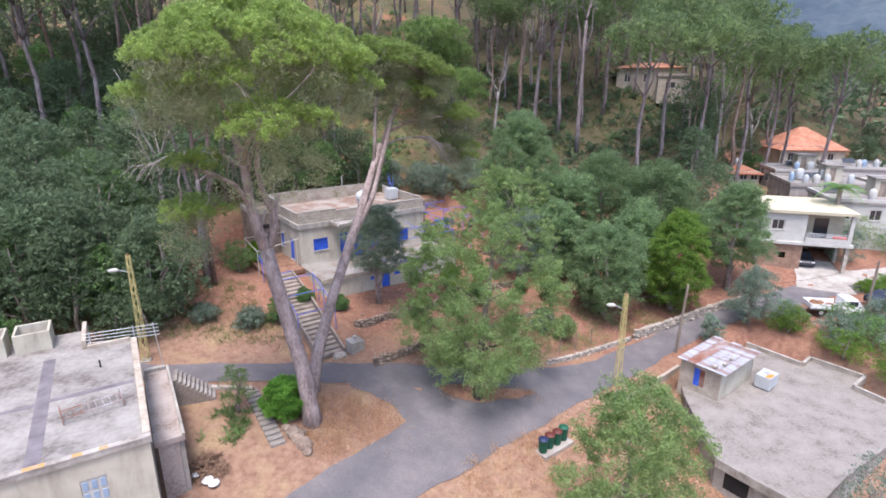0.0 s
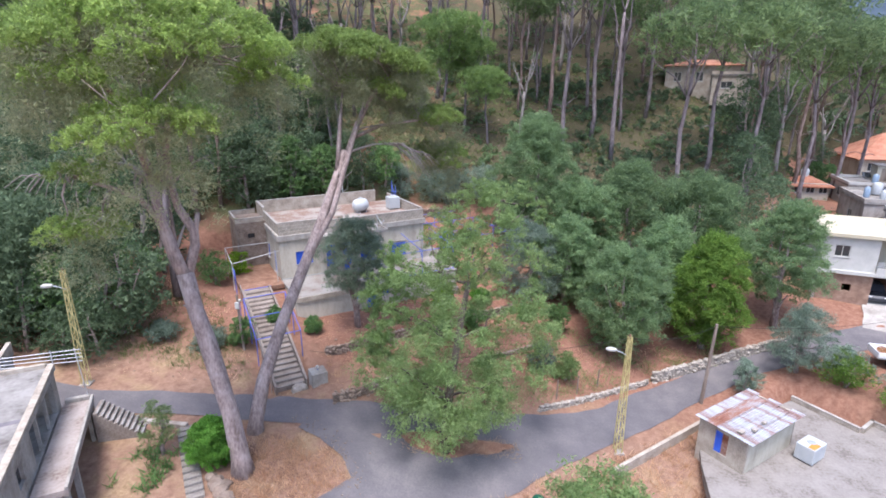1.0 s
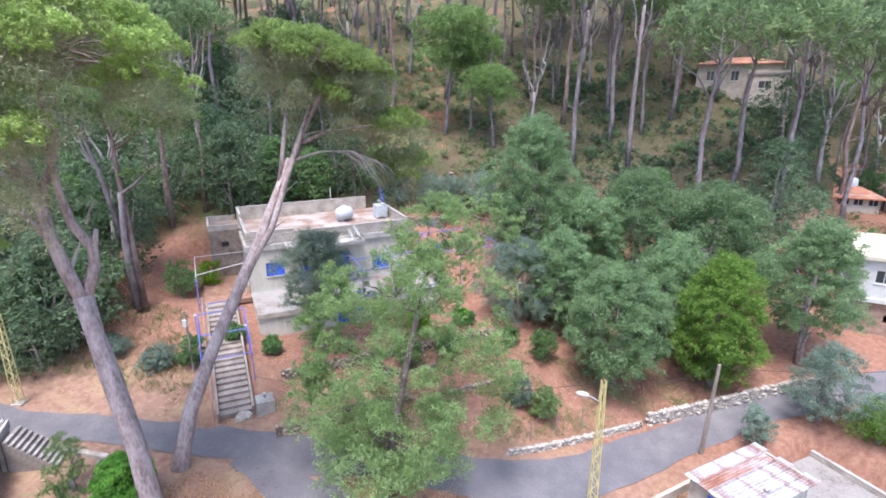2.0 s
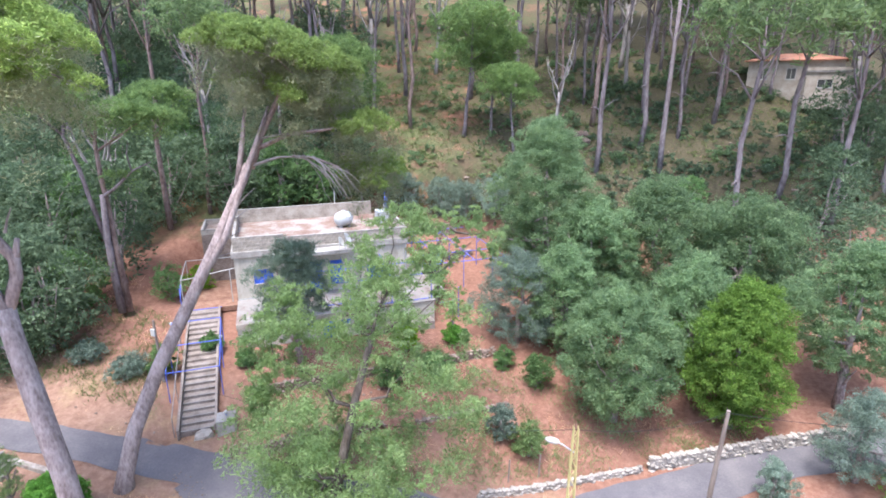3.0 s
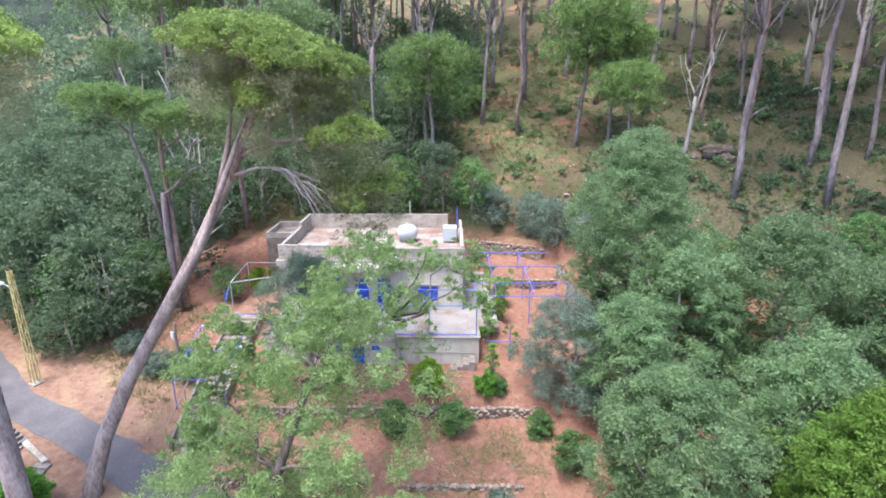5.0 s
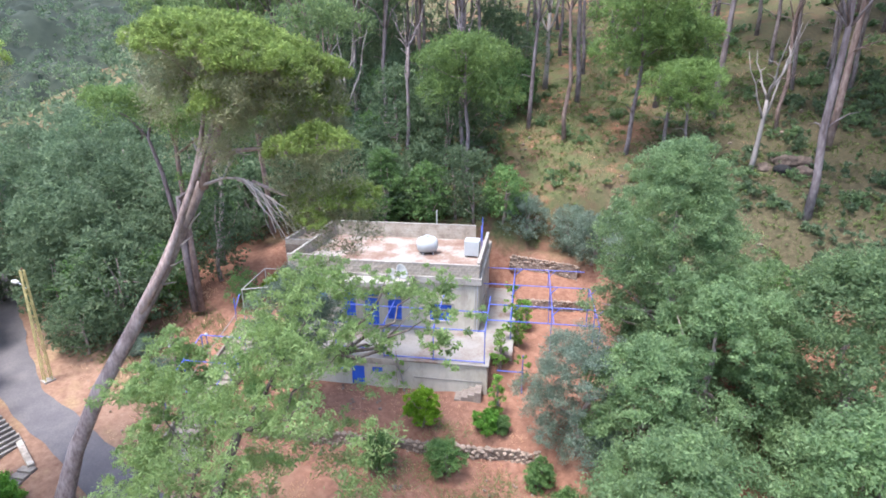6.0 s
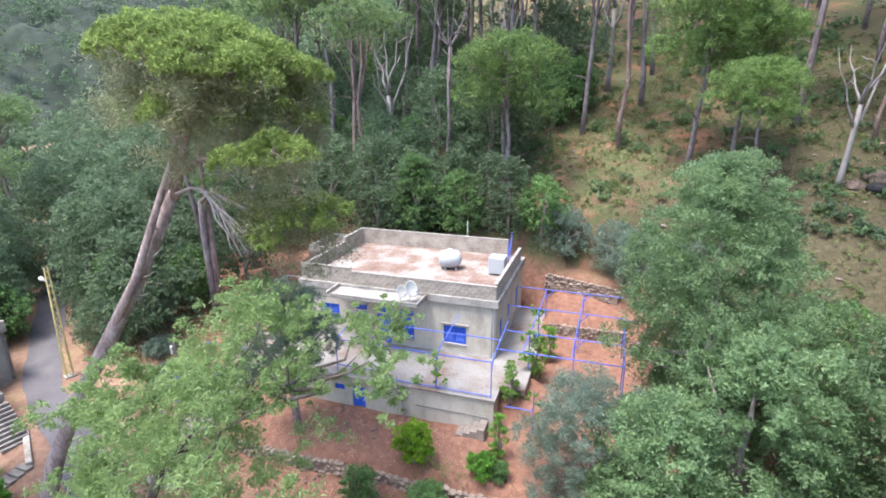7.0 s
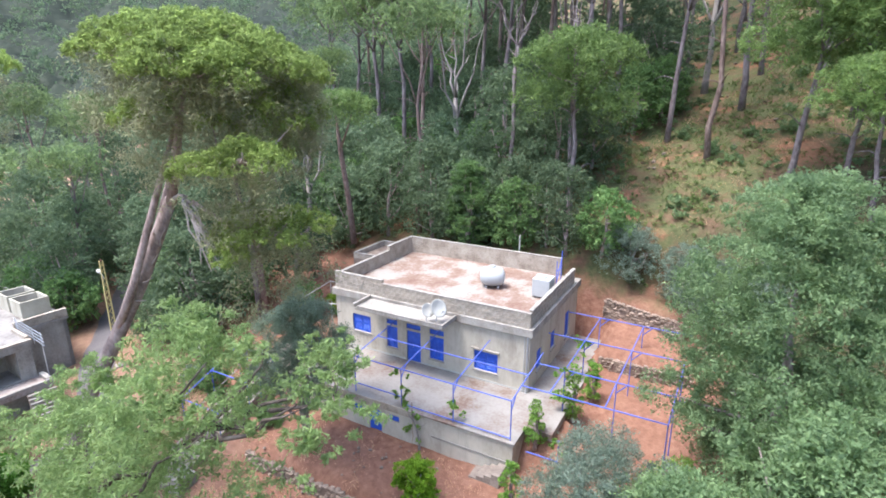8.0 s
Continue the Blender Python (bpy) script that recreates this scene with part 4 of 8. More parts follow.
def globe_lamp(u, v, z, h):
    t = thing("globe_lamp", "small white globe lamp on a blue post", "lamp", HOUSE @ pose(u, v, z), "globe lamps on the stairs")
    part("post", tubed([(0, 0, 0), (0, 0, h)], 0.025, 6), BLUE_PIPE, t)
    part("globe", lathe([(0.03, h), (0.1, h + 0.05), (0.13, h + 0.13), (0.1, h + 0.21), (0.03, h + 0.26)], 12), WHITE, t, smooth=True)


globe_lamp(-0.65, -12.3, 1.9, 0.12)
globe_lamp(-1.0, -6.3, 3.1, 1.2)
globe_lamp(-4.28, -4.4, 3.7, 1.2)


# ---- trees ----
def limb_path(a, b, n, sag, rng, wave=0.025):
    a, b = np.array(a, float), np.array(b, float)
    out = []
    for k in range(n + 1):
        q = k / n
        p = a + (b - a) * q
        p[2] += sag * math.sin(math.pi * q)
        if 0 < k < n:
            p += rng.normal(size=3) * np.linalg.norm(b - a) * wave
        out.append(tuple(p))
    return out


def make_tree(name, label, category, blobs, leaves, stems, bark, leaf, seed, card=(0.16, 0.075), lean=0.5, point=0.0,
              shell=0.5, under=0.6, at=None, group="", tufts=16):
    """A tree from stems (points, radii) and a crown of leaves in soft clumps."""
    rng = np.random.default_rng(seed)
    pr = random.Random(seed)
    t = thing(name, label, category, at, group)
    for k, (pts, radii) in enumerate(stems):
        bm = tube(bmesh.new(), pts, radii, 10 if k == 0 else 6, 0.09, pr)
        part("trunk" if k == 0 else "limb", bm, bark, t, smooth=True)
    p, d = blob_points(blobs, int(1.7 * leaves), rng, shell, under, tufts)
    link_mesh("crown", card_mesh("crown", leaf_cards(p, d, card[0] * 0.82, card[1] * 0.82, rng, lean, point)), leaf, t)
    return t


def bulk(cx, cy, z0, z1, R, n, r, rng, widest=0.45):
    """Clumps through a rounded crown between two heights."""
    out = []
    for k in range(n):
        q = (k + 0.5) / n
        w = math.sin(math.pi * (q ** (math.log(0.5) / math.log(widest)))) ** 0.6
        rho = R * w * math.sqrt(rng.uniform(0.25, 1))
        a = k * 2.39996 + rng.uniform(-0.4, 0.4)
        s = r * rng.uniform(0.7, 1.3)
        out.append((cx + rho * math.cos(a), cy + rho * math.sin(a), z0 + (z1 - z0) * q, s, s, s * 0.75))
    return out


def broad_tree(x, y, H, R, name, label, leaf, seed, leaves=9000, clear=0.25, n=26, r=None, card=(0.15, 0.08), bark=BARK, widest=0.42, z=None, trunk=None, category="tree", lean=0.5, group=""):
    """A leafy broad tree standing on the land."""
    pr = random.Random(seed)
    rng = np.random.default_rng(seed)
    z = ground_at(x, y) - 0.1 if z is None else z
    r = r or R * 0.42
    blobs = bulk(0, 0, H * clear + r * 0.5, H - r * 0.6, R - r * 0.6, n, r, pr, widest)
    trunk = trunk or 0.02 * H + 0.05
    top = H * 0.7
    stem = limb_path((0, 0, 0), (pr.uniform(-0.4, 0.4), pr.uniform(-0.4, 0.4), top), 5, 0, rng)
    stems = [(stem, [trunk * 1.2, trunk, trunk * 0.85, trunk * 0.65, trunk * 0.45, trunk * 0.2])]
    for k in range(min(7, n)):
        b = blobs[(k * 5 + 2) % len(blobs)]
        s = stem[1 + k % 3]
        stems.append((limb_path(s, b[:3], 3, -0.15, rng), [trunk * 0.45, trunk * 0.35, trunk * 0.22, trunk * 0.08]))
    return make_tree(name, label, category, blobs, leaves, stems, bark, leaf, seed, card, lean, at=pose(x, y, z, 0, 0, pr.uniform(0, 360)), group=group)


G = ground_at
# the two great pines by the junction
def pine_puffs(cx, cy, cz, R, drop, n, r, rng, tilt=(0.0, 0.0)):
    """Rounded puffs (x, y, z, radius) over an umbrella-shaped sheet that may lean."""
    out = []
    for k in range(n):
        rho = R * math.sqrt((k + 0.5) / n)
        a = k * 2.39996 + rng.uniform(-0.35, 0.35)
        dx, dy, q = rho * math.cos(a), rho * math.sin(a), rho / R
        out.append((cx + dx, cy + dy, cz - drop * q * q - tilt[0] * dx - tilt[1] * dy + rng.uniform(-0.3, 0.2) * r, r * rng.uniform(0.7, 1.25)))
    return out


def needle_tufts(puffs, density, per, rng, tuft=0.17):
    """Points of needles in small tufts over the upper skins of puffs, and the way outwards at each."""
    b = np.array(puffs)
    count = np.maximum(4, (density * 2 * math.pi * b[:, 3] ** 2).astype(int))
    k = np.repeat(np.arange(len(b)), count)
    d = unit(rng.normal(size=(len(k), 3)))
    d[:, 2] = np.abs(d[:, 2]) - 0.28 * rng.random(len(k))
    d = unit(d)
    c = b[k, :3] + d * b[k, 3:] * np.array([1, 1, 0.72]) * rng.uniform(0.86, 1.06, size=(len(k), 1))
    j = np.repeat(np.arange(len(k)), per)
    e = unit(rng.normal(size=(len(j), 3)) + 0.6 * d[j])
    size = tuft * rng.uniform(0.6, 1.4, size=len(k))[j][:, None]
    return c[j] + e * size * rng.random((len(j), 1)) ** 0.5, unit(e + 0.5 * d[j] + (0, 0, 0.3))


def hanging_needles(puffs, count, depth, rng):
    """Points of older needles below the puffs, thinning downwards."""
    b = np.array(puffs)
    w = b[:, 3] ** 2
    groups = rng.choice(len(b), size=len(b) * 7, p=w / w.sum())
    e = unit(rng.normal(size=(len(groups), 3)))
    c = b[groups, :3] + e * b[groups, 3:] * (0.8, 0.8, 0.3)
    c[:, 2] -= depth * rng.random(len(groups)) ** 1.4 + 0.15
    j = rng.choice(len(groups), size=count)
    g = rng.normal(size=(count, 3)) * (0.26, 0.26, 0.2)
    return c[j] + g, unit(g + (0, 0, -0.15))


def great_pine(label, puffs, stems, twigs, seed, density, per, old, depth):
    rng = np.random.default_rng(seed)
    pr = random.Random(seed)
    t = thing("umbrella_pine", label, "tree", None, "great pines by the road")
    for k, (pts, radii) in enumerate(stems):
        part("trunk" if k == 0 else "limb", tube(bmesh.new(), pts, radii, 12 if k == 0 else 7, 0.09, pr), BARK, t, smooth=True)
    for pts, r in twigs:
        part("dead_branch", tube(bmesh.new(), pts, [1.15 * r * (1 - 0.75 * k / (len(pts) - 1)) for k in range(len(pts))], 5), PALE_BARK, t)
    tips = [s[0][-1] for s in stems[1:]] + [s[0][-2] for s in stems[1:]]
    for x, y, z, r in puffs[::2]:
        a = min(tips, key=lambda p: (p[0] - x) ** 2 + (p[1] - y) ** 2 + (p[2] - z) ** 2)
        part("branch", tube(bmesh.new(), limb_path(a, (x, y, z), 4, -0.25, rng, 0.05), [0.075, 0.055, 0.04, 0.028, 0.012], 4), BARK, t, smooth=True)
    p, d = needle_tufts(puffs, density, per, rng)
    link_mesh("crown", card_mesh("crown", leaf_cards(p, d, 0.085, 0.031, rng, 0.75)), PINE, t)
    p, d = hanging_needles(puffs, old, depth, rng)
    link_mesh("old_foliage", card_mesh("old_foliage", leaf_cards(p, d, 0.095, 0.024, rng, 0.5, 0.6)), PINE_DRY, t, "olive brown older needles below the crown")
    return t


rg = np.random.default_rng(5)
pr = random.Random(5)
b1 = pine_puffs(-9.4, 28.8, 24.9, 5.4, 2.7, 100, 0.82, pr) + pine_puffs(-7.5, 24.6, 20.3, 2.3, 0.9, 16, 0.7, pr, (0.0, -0.15)) + pine_puffs(-13.4, 26.6, 21.6, 1.8, 0.9, 10, 0.7, pr)
b1 += pine_puffs(-5.0, 29.6, 21.9, 1.6, 0.9, 9, 0.65, pr) + pine_puffs(-13.3, 27.7, 15.4, 1.5, 0.8, 9, 0.6, pr) + pine_puffs(-12.6, 27.6, 17.8, 1.2, 0.7, 6, 0.6, pr) + pine_puffs(-9.6, 26.0, 22.0, 2.6, 1.0, 12, 0.7, pr)
s1 = [([(-8.4, 30.0, 0.0), (-8.48, 30.05, 1.2), (-8.8, 30.1, 4), (-9.55, 30.2, 8), (-10.05, 30.3, 10), (-10.43, 30.45, 11.9)], [0.72, 0.52, 0.47, 0.44, 0.42, 0.40]),
      ([(-10.4, 30.45, 11.6), (-10.68, 30.2, 12.9), (-10.95, 29.95, 14.8), (-11.05, 29.85, 16.8), (-11.3, 29.6, 18.7), (-11.6, 29.0, 20.6), (-12.2, 28.2, 22.2)], [0.34, 0.31, 0.28, 0.24, 0.19, 0.13, 0.05]),
      ([(-10.38, 30.5, 11.7), (-10.0, 30.95, 13.2), (-9.95, 31.0, 14.0), (-10.38, 30.55, 15.3), (-10.49, 30.4, 16.7), (-10.2, 30.0, 18.2), (-9.0, 29.0, 20.5), (-8.0, 28.6, 22.5)], [0.28, 0.24, 0.23, 0.2, 0.17, 0.15, 0.1, 0.04]),
      ([(-9.95, 31.0, 13.9), (-9.85, 31.1, 14.4), (-9.76, 31.19, 14.9)], [0.17, 0.14, 0.1]),
      ([(-11.0, 29.9, 16.2), (-10.75, 30.1, 17.3), (-10.42, 30.45, 18.2), (-10.2, 30.6, 19.3), (-9.5, 29.5, 21.5)], [0.17, 0.15, 0.13, 0.1, 0.05]),
      ([(-10.93, 29.95, 14.6), (-11.44, 29.4, 15.9), (-12.2, 28.6, 16.6), (-13.4, 27.6, 17.3)], [0.17, 0.14, 0.11, 0.05]),
      ([(-11.05, 29.8, 17.0), (-10.2, 28.2, 18.2), (-8.8, 26.4, 19.2), (-7.7, 25.0, 19.8)], [0.16, 0.13, 0.09, 0.05])]
tw1 = [([(-11.2, 29.85, 16.9), (-12.0, 29.9, 17.4), (-13.4, 29.5, 17.75), (-14.8, 29.0, 17.5), (-15.7, 28.7, 17.0), (-16.3, 28.5, 16.3)], 0.11),
       ([(-13.4, 29.5, 17.75), (-14.2, 29.6, 17.5), (-14.9, 29.7, 16.9), (-15.2, 29.7, 16.2)], 0.06)]
tw1 += [(limb_path((-14.6 - 0.25 * k, 29.0, 17.45 - 0.1 * k), (-15.4 - 0.25 * k, 28.9 - 0.25 * k, 15.9 + 0.15 * k), 4, 0.3, rg), 0.04) for k in range(6)]
tw1 += [(limb_path((-11.6 - 0.1 * k, 30.0, 17.2), (-11.5 - 0.3 * k, 29.9, 14.9 + 0.4 * k), 4, 0.2, rg), 0.06) for k in range(3)]
tw1 += [([(-10.7, 30.2, 12.9), (-10.4, 30.5, 13.9), (-10.12, 30.8, 14.7)], 0.09), ([(-9.95, 30.9, 15.2), (-9.7, 30.95, 15.8), (-9.39, 31.0, 16.3)], 0.06), ([(-10.0, 30.3, 9.9), (-10.5, 30.0, 10.3)], 0.14)]
great_pine("tall umbrella pine with leaning grey forked trunk", b1, s1, tw1, 11, 13, 20, 72000, 3.0)
b2 = pine_puffs(-3.6, 42.4, 23.7, 4.15, 1.3, 84, 0.74, pr, (0.215, 0.125)) + pine_puffs(1.1, 42.6, 19.4, 1.6, 0.6, 11, 0.62, pr, (0.1, 0.0)) + pine_puffs(1.2, 43.2, 17.0, 1.7, 0.7, 12, 0.6, pr, (0.1, -0.2))
b2 += pine_puffs(-1.9, 44.7, 21.1, 1.5, 0.9, 9, 0.65, pr) + pine_puffs(-2.6, 41.2, 21.4, 2.6, 0.9, 12, 0.6, pr, (0.2, 0.0)) + pine_puffs(-6.0, 42.6, 21.9, 1.5, 0.8, 7, 0.6, pr)
s2 = [([(-9.1, 32.9, 0.2), (-9.0, 33.1, 1.4), (-8.6, 33.85, 3.8), (-7.75, 35.25, 7), (-6.75, 36.85, 10), (-5.78, 38.4, 13), (-5.2, 39.3, 15), (-4.6, 40.2, 17)], [0.6, 0.44, 0.4, 0.37, 0.34, 0.31, 0.28, 0.25]),
      ([(-4.5, 40.2, 16.8), (-3.9, 40.6, 18.6), (-2.8, 41.0, 20.6), (-1.6, 41.4, 22.0)], [0.22, 0.18, 0.12, 0.05]),
      ([(-5.0, 39.4, 15.4), (-5.0, 40.4, 18.2), (-4.8, 41.0, 21)], [0.18, 0.13, 0.05]),
      ([(-6.75, 36.9, 10.1), (-5.1, 38.3, 13.4), (-4.2, 39.6, 17.0), (-3.4, 40.7, 20)], [0.2, 0.18, 0.15, 0.07]),
      ([(-4.2, 40.4, 17.8), (-2.4, 41.0, 18.6), (0.2, 42.0, 18.9), (1.1, 42.6, 19.1)], [0.14, 0.11, 0.07, 0.03]),
      ([(-1.2, 41.0, 17.4), (0.2, 42.2, 16.6), (1.2, 43.0, 16.6)], [0.08, 0.06, 0.03])]
tw2 = [(limb_path((-4.5, 40.1, 16.9), (-1.2, 41.0, 17.3), 6, 0.35, rg), 0.085), (limb_path((-4.1, 40.4, 18.3), (-1.4, 41.2, 18.5), 5, 0.2, rg), 0.06)]
tw2 += [(limb_path((-2.2 + 0.3 * k, 40.7, 17.5), (-0.3 + 0.25 * k, 41.0 + 0.3 * (k % 3), 16.2 - 0.25 * k), 5, 0.35, rg), 0.05) for k in range(5)]
tw2 += [(limb_path((-1.2 + 0.2 * k, 40.9, 17.0), (-0.4 + 0.3 * k, 41.4 + 0.2 * (k % 2), 14.9 + 0.1 * k), 4, 0.2, rg), 0.026) for k in range(8)]
tw2 += [(limb_path((-5.9 + 0.3 * k, 38.0 + 0.5 * k, 12.2 + 0.9 * k), (-5.0 + 0.3 * k, 38.6 + 0.4 * k, 12.5 + 1.1 * k), 2, 0, rg), 0.05) for k in range(4)]
great_pine("tall umbrella pine with slender trunk leaning over the lane", b2, s2, tw2, 12, 14, 21, 76000, 2.8)

# the tree on the traffic island: open, light green crown
pr = random.Random(21)
rg = np.random.default_rng(21)
bi = []
for x, y, z, rx, ry, rz in bulk(0, 0, 1.6, 15.0, 5.9, 124, 1.05, pr, 0.34):
    q = (z - 1.9) / 13.1
    k = 1.15 - 0.5 * q
    if q > 0.35 and pr.random() < 0.3:
        continue
    bi.append((2.6 + 1.6 * q + x, 34.2 + 6.4 * q + y * (1 - 0.1 * q), z, rx * k, ry * k, rz * k))
for x, y, z, rx, ry, rz in bulk(0, 0, 1.6, 12.5, 3.2, 46, 1.0, pr, 0.4):
    q = (z - 1.9) / 13.1
    bi.append((2.6 + 1.4 * q + x, 34.1 + 6.0 * q + y, z, rx, ry, rz))
for cx, cy, cz in ((5.9, 42.1, 14.6), (6.6, 43.6, 13.4), (7.2, 42.6, 12.4), (5.2, 43.9, 13.6), (6.4, 41.0, 12.2), (5.6, 44.6, 12.2), (7.8, 43.8, 13.3), (8.2, 43.2, 12.4), (7.4, 44.4, 14.0), (2.2, 44.8, 9.8), (1.2, 43.2, 9.4), (3.6, 44.6, 12.6), (-1.7, 36.2, 9.4), (-1.9, 36.8, 7.6), (-0.7, 34.8, 10.2), (-1.4, 35.2, 7.8), (-2.0, 35.6, 6.2), (-0.8, 36.9, 11.0), (-1.2, 37.8, 9.0), (-1.8, 34.6, 5.4)):
    for k in range(5 if cx > 0 else 9):
        s = pr.uniform(0.35, 0.6) if cx > 0 else pr.uniform(0.5, 0.75)
        bi.append((cx + pr.uniform(-0.9, 0.9), cy + pr.uniform(-0.9, 0.9), cz + pr.uniform(-0.7, 0.7), s, s, s * 0.7))
FORK = (3.6, 37.2, 9.4)
si = [([(2.5, 33.9, -0.6), (2.5, 34.1, 1.0), (2.7, 34.7, 3.0), (3.1, 35.9, 6.2), FORK], [0.38, 0.28, 0.24, 0.2, 0.16])]
for a, b in ((FORK, (5.1, 40.6, 11.7)), (FORK, (1.6, 39.6, 9.2)), (FORK, (3.0, 41.4, 14.2)), (FORK, (6.8, 38.6, 11.5)), ((5.1, 40.6, 11.7), (5.8, 43.6, 12.6)), ((1.6, 39.6, 9.2), (-1.2, 41.2, 9.8)), ((1.6, 39.6, 9.2), (0.6, 42.6, 10.6)), ((3.1, 35.9, 6.2), (6.6, 36.4, 8.8)), ((3.1, 35.9, 6.2), (0.0, 36.0, 8.0)), ((2.7, 34.7, 3.0), (5.4, 33.4, 5.0)), ((2.7, 34.7, 3.0), (-0.6, 33.6, 5.0)), ((2.7, 34.7, 3.0), (3.0, 31.6, 5.6)), ((5.1, 40.6, 11.7), (5.9, 42.4, 14.6)), ((5.1, 40.6, 11.7), (7.1, 43.2, 12.9)), ((5.1, 40.6, 11.7), (5.5, 44.4, 13.2)), ((1.6, 39.6, 9.2), (2.5, 42.6, 10.2)), ((3.1, 35.9, 6.2), (-1.6, 36.4, 9.0)), ((2.7, 34.7, 3.0), (-1.9, 35.6, 6.2)), ((5.5, 44.4, 13.2), (7.8, 43.8, 13.3)), ((2.5, 42.6, 10.2), (2.2, 44.8, 9.8))):
    si.append((limb_path(a, b, 5, -0.3, rg, 0.05), [0.09, 0.075, 0.062, 0.048, 0.032, 0.012]))
make_tree("broadleaf_tree", "light green broadleaf tree growing on the traffic island", "tree", bi, 54000, si, DARK_BARK, ISLAND, 22, (0.125, 0.048), 0.4, shell=0.1, under=0.9, tufts=11)

# trees round the house and along the lane
broad_tree(-5.8, 45.2, 9.2, 2.9, "olive_tree", "grey-green olive tree before the terrace", OLIVE_DARK, 31, 24000, 0.3, 34, 0.95, (0.11, 0.035))
broad_tree(9.0, 61.8, 14.0, 5.5, "oak_tree", "tall dense green oak behind the garden", OAK, 32, 64000, 0.03, 92, 1.3, (0.105, 0.058))
broad_tree(8.3, 53.5, 7.5, 3.8, "olive_tree", "round silvery olive tree beside the vine pergola", OLIVE, 33, 30000, 0.05, 40, 0.95, (0.10, 0.028))
broad_tree(11.6, 53.6, 8.4, 3.4, "oak_tree", "dark green oak in the grove", OAK, 34, 24000, 0.05, 34, 1.1, (0.11, 0.06))
broad_tree(15.6, 48.6, 9.6, 4.4, "oak_tree", "green oak above the roadside wall", OAK, 35, 38000, 0.1, 46, 1.2, (0.105, 0.058))
broad_tree(22.9, 50.2, 10.2, 3.6, "lime_green_tree", "dense lime-green tree above the lane", LIME, 36, 36000, 0.06, 64, 1.15, (0.12, 0.06))
broad_tree(18.4, 60.6, 12.6, 6.0, "oak_tree", "wide dark green oak in the grove", OAK, 37, 42000, 0.03, 66, 1.5, (0.125, 0.068))
broad_tree(24.8, 61.0, 11.2, 5.6, "oak_tree", "wide dark green oak in the grove", OAK, 38, 32000, 0.03, 54, 1.5, (0.13, 0.07))
broad_tree(29.6, 52.6, 11.2, 4.2, "oak_tree", "green oak beside the lane with bare lower trunk", OAK, 39, 26000, 0.22, 40, 1.2, (0.115, 0.062))
broad_tree(13.4, 57.4, 11.0, 4.0, "oak_tree", "dark green oak in the grove", OAK, 40, 28000, 0.05, 42, 1.2, (0.115, 0.062))
broad_tree(20.4, 54.0, 9.5, 4.0, "oak_tree", "dark green oak in the grove", OAK, 46, 22000, 0.05, 38, 1.25, (0.12, 0.065))
broad_tree(28.6, 46.2, 5.6, 2.7, "olive_tree", "silvery olive tree on the lane's verge", OLIVE, 41, 12000, 0.1, 24, 0.95, (0.11, 0.035))
broad_tree(24.0, 44.0, 2.8, 1.3, "olive_tree", "small silvery olive bush on the lane's verge", OLIVE, 47, 4000, 0.05, 14, 0.5, (0.1, 0.03))
broad_tree(9.6, 22.7, 11.4, 4.0, "broadleaf_tree", "light green tree below the lane beside the bins", ISLAND, 42, 22000, 0.1, 50, 1.15, (0.13, 0.05))
broad_tree(-10.15, 30.3, 2.9, 1.4, "round_shrub", "dense round bright green shrub by the stone steps", BRIGHT, 43, 22000, 0.0, 34, 0.55, (0.09, 0.05), category="shrub")
broad_tree(-13.2, 30.2, 3.6, 1.3, "young_tree", "small feathery young tree below the lane", ISLAND, 44, 2600, 0.2, 15, 0.42, (0.1, 0.022))
broad_tree(0.7, 48.95, 2.7, 1.1, "lemon_tree", "small bright yellow-green lemon tree in the yard", LEMON, 45, 6000, 0.05, 18, 0.45, (0.09, 0.045))
for k, (x, y, H, R, mat) in enumerate(((0.75, 45.6, 2.6, 1.0, SHRUB), (3.4, 48.0, 2.2, 1.15, SHRUB), (3.7, 51.1, 1.6, 0.85, BRIGHT), (4.4, 51.7, 1.1, 0.5, SHRUB), (9.0, 43.9, 2.4, 1.1, OLIVE), (10.7, 43.5, 2.3, 1.15, ISLAND), (7.8, 50.6, 1.8, 0.9, SHRUB), (-9.0, 43.4, 1.5, 0.8, SHRUB), (1.2, 55.4, 2.9, 0.6, VINE), (0.4, 58.4, 3.0, 0.75, VINE), (-0.6, 60.6, 2.6, 0.6, VINE), (3.2, 52.6, 3.0, 0.55, VINE), (10.4, 49.2, 2.6, 1.3, SHRUB), (7.2, 58.6, 2.4, 1.2, VINE))):
    broad_tree(x, y, H, R, "fruit_bush", "small leafy green fruit bush in the garden", mat, 50 + k, 1000 if mat == VINE else 3000, 0.08, 14, R * 0.42, (0.1, 0.05), category="bush", group="fruit bushes in the garden")
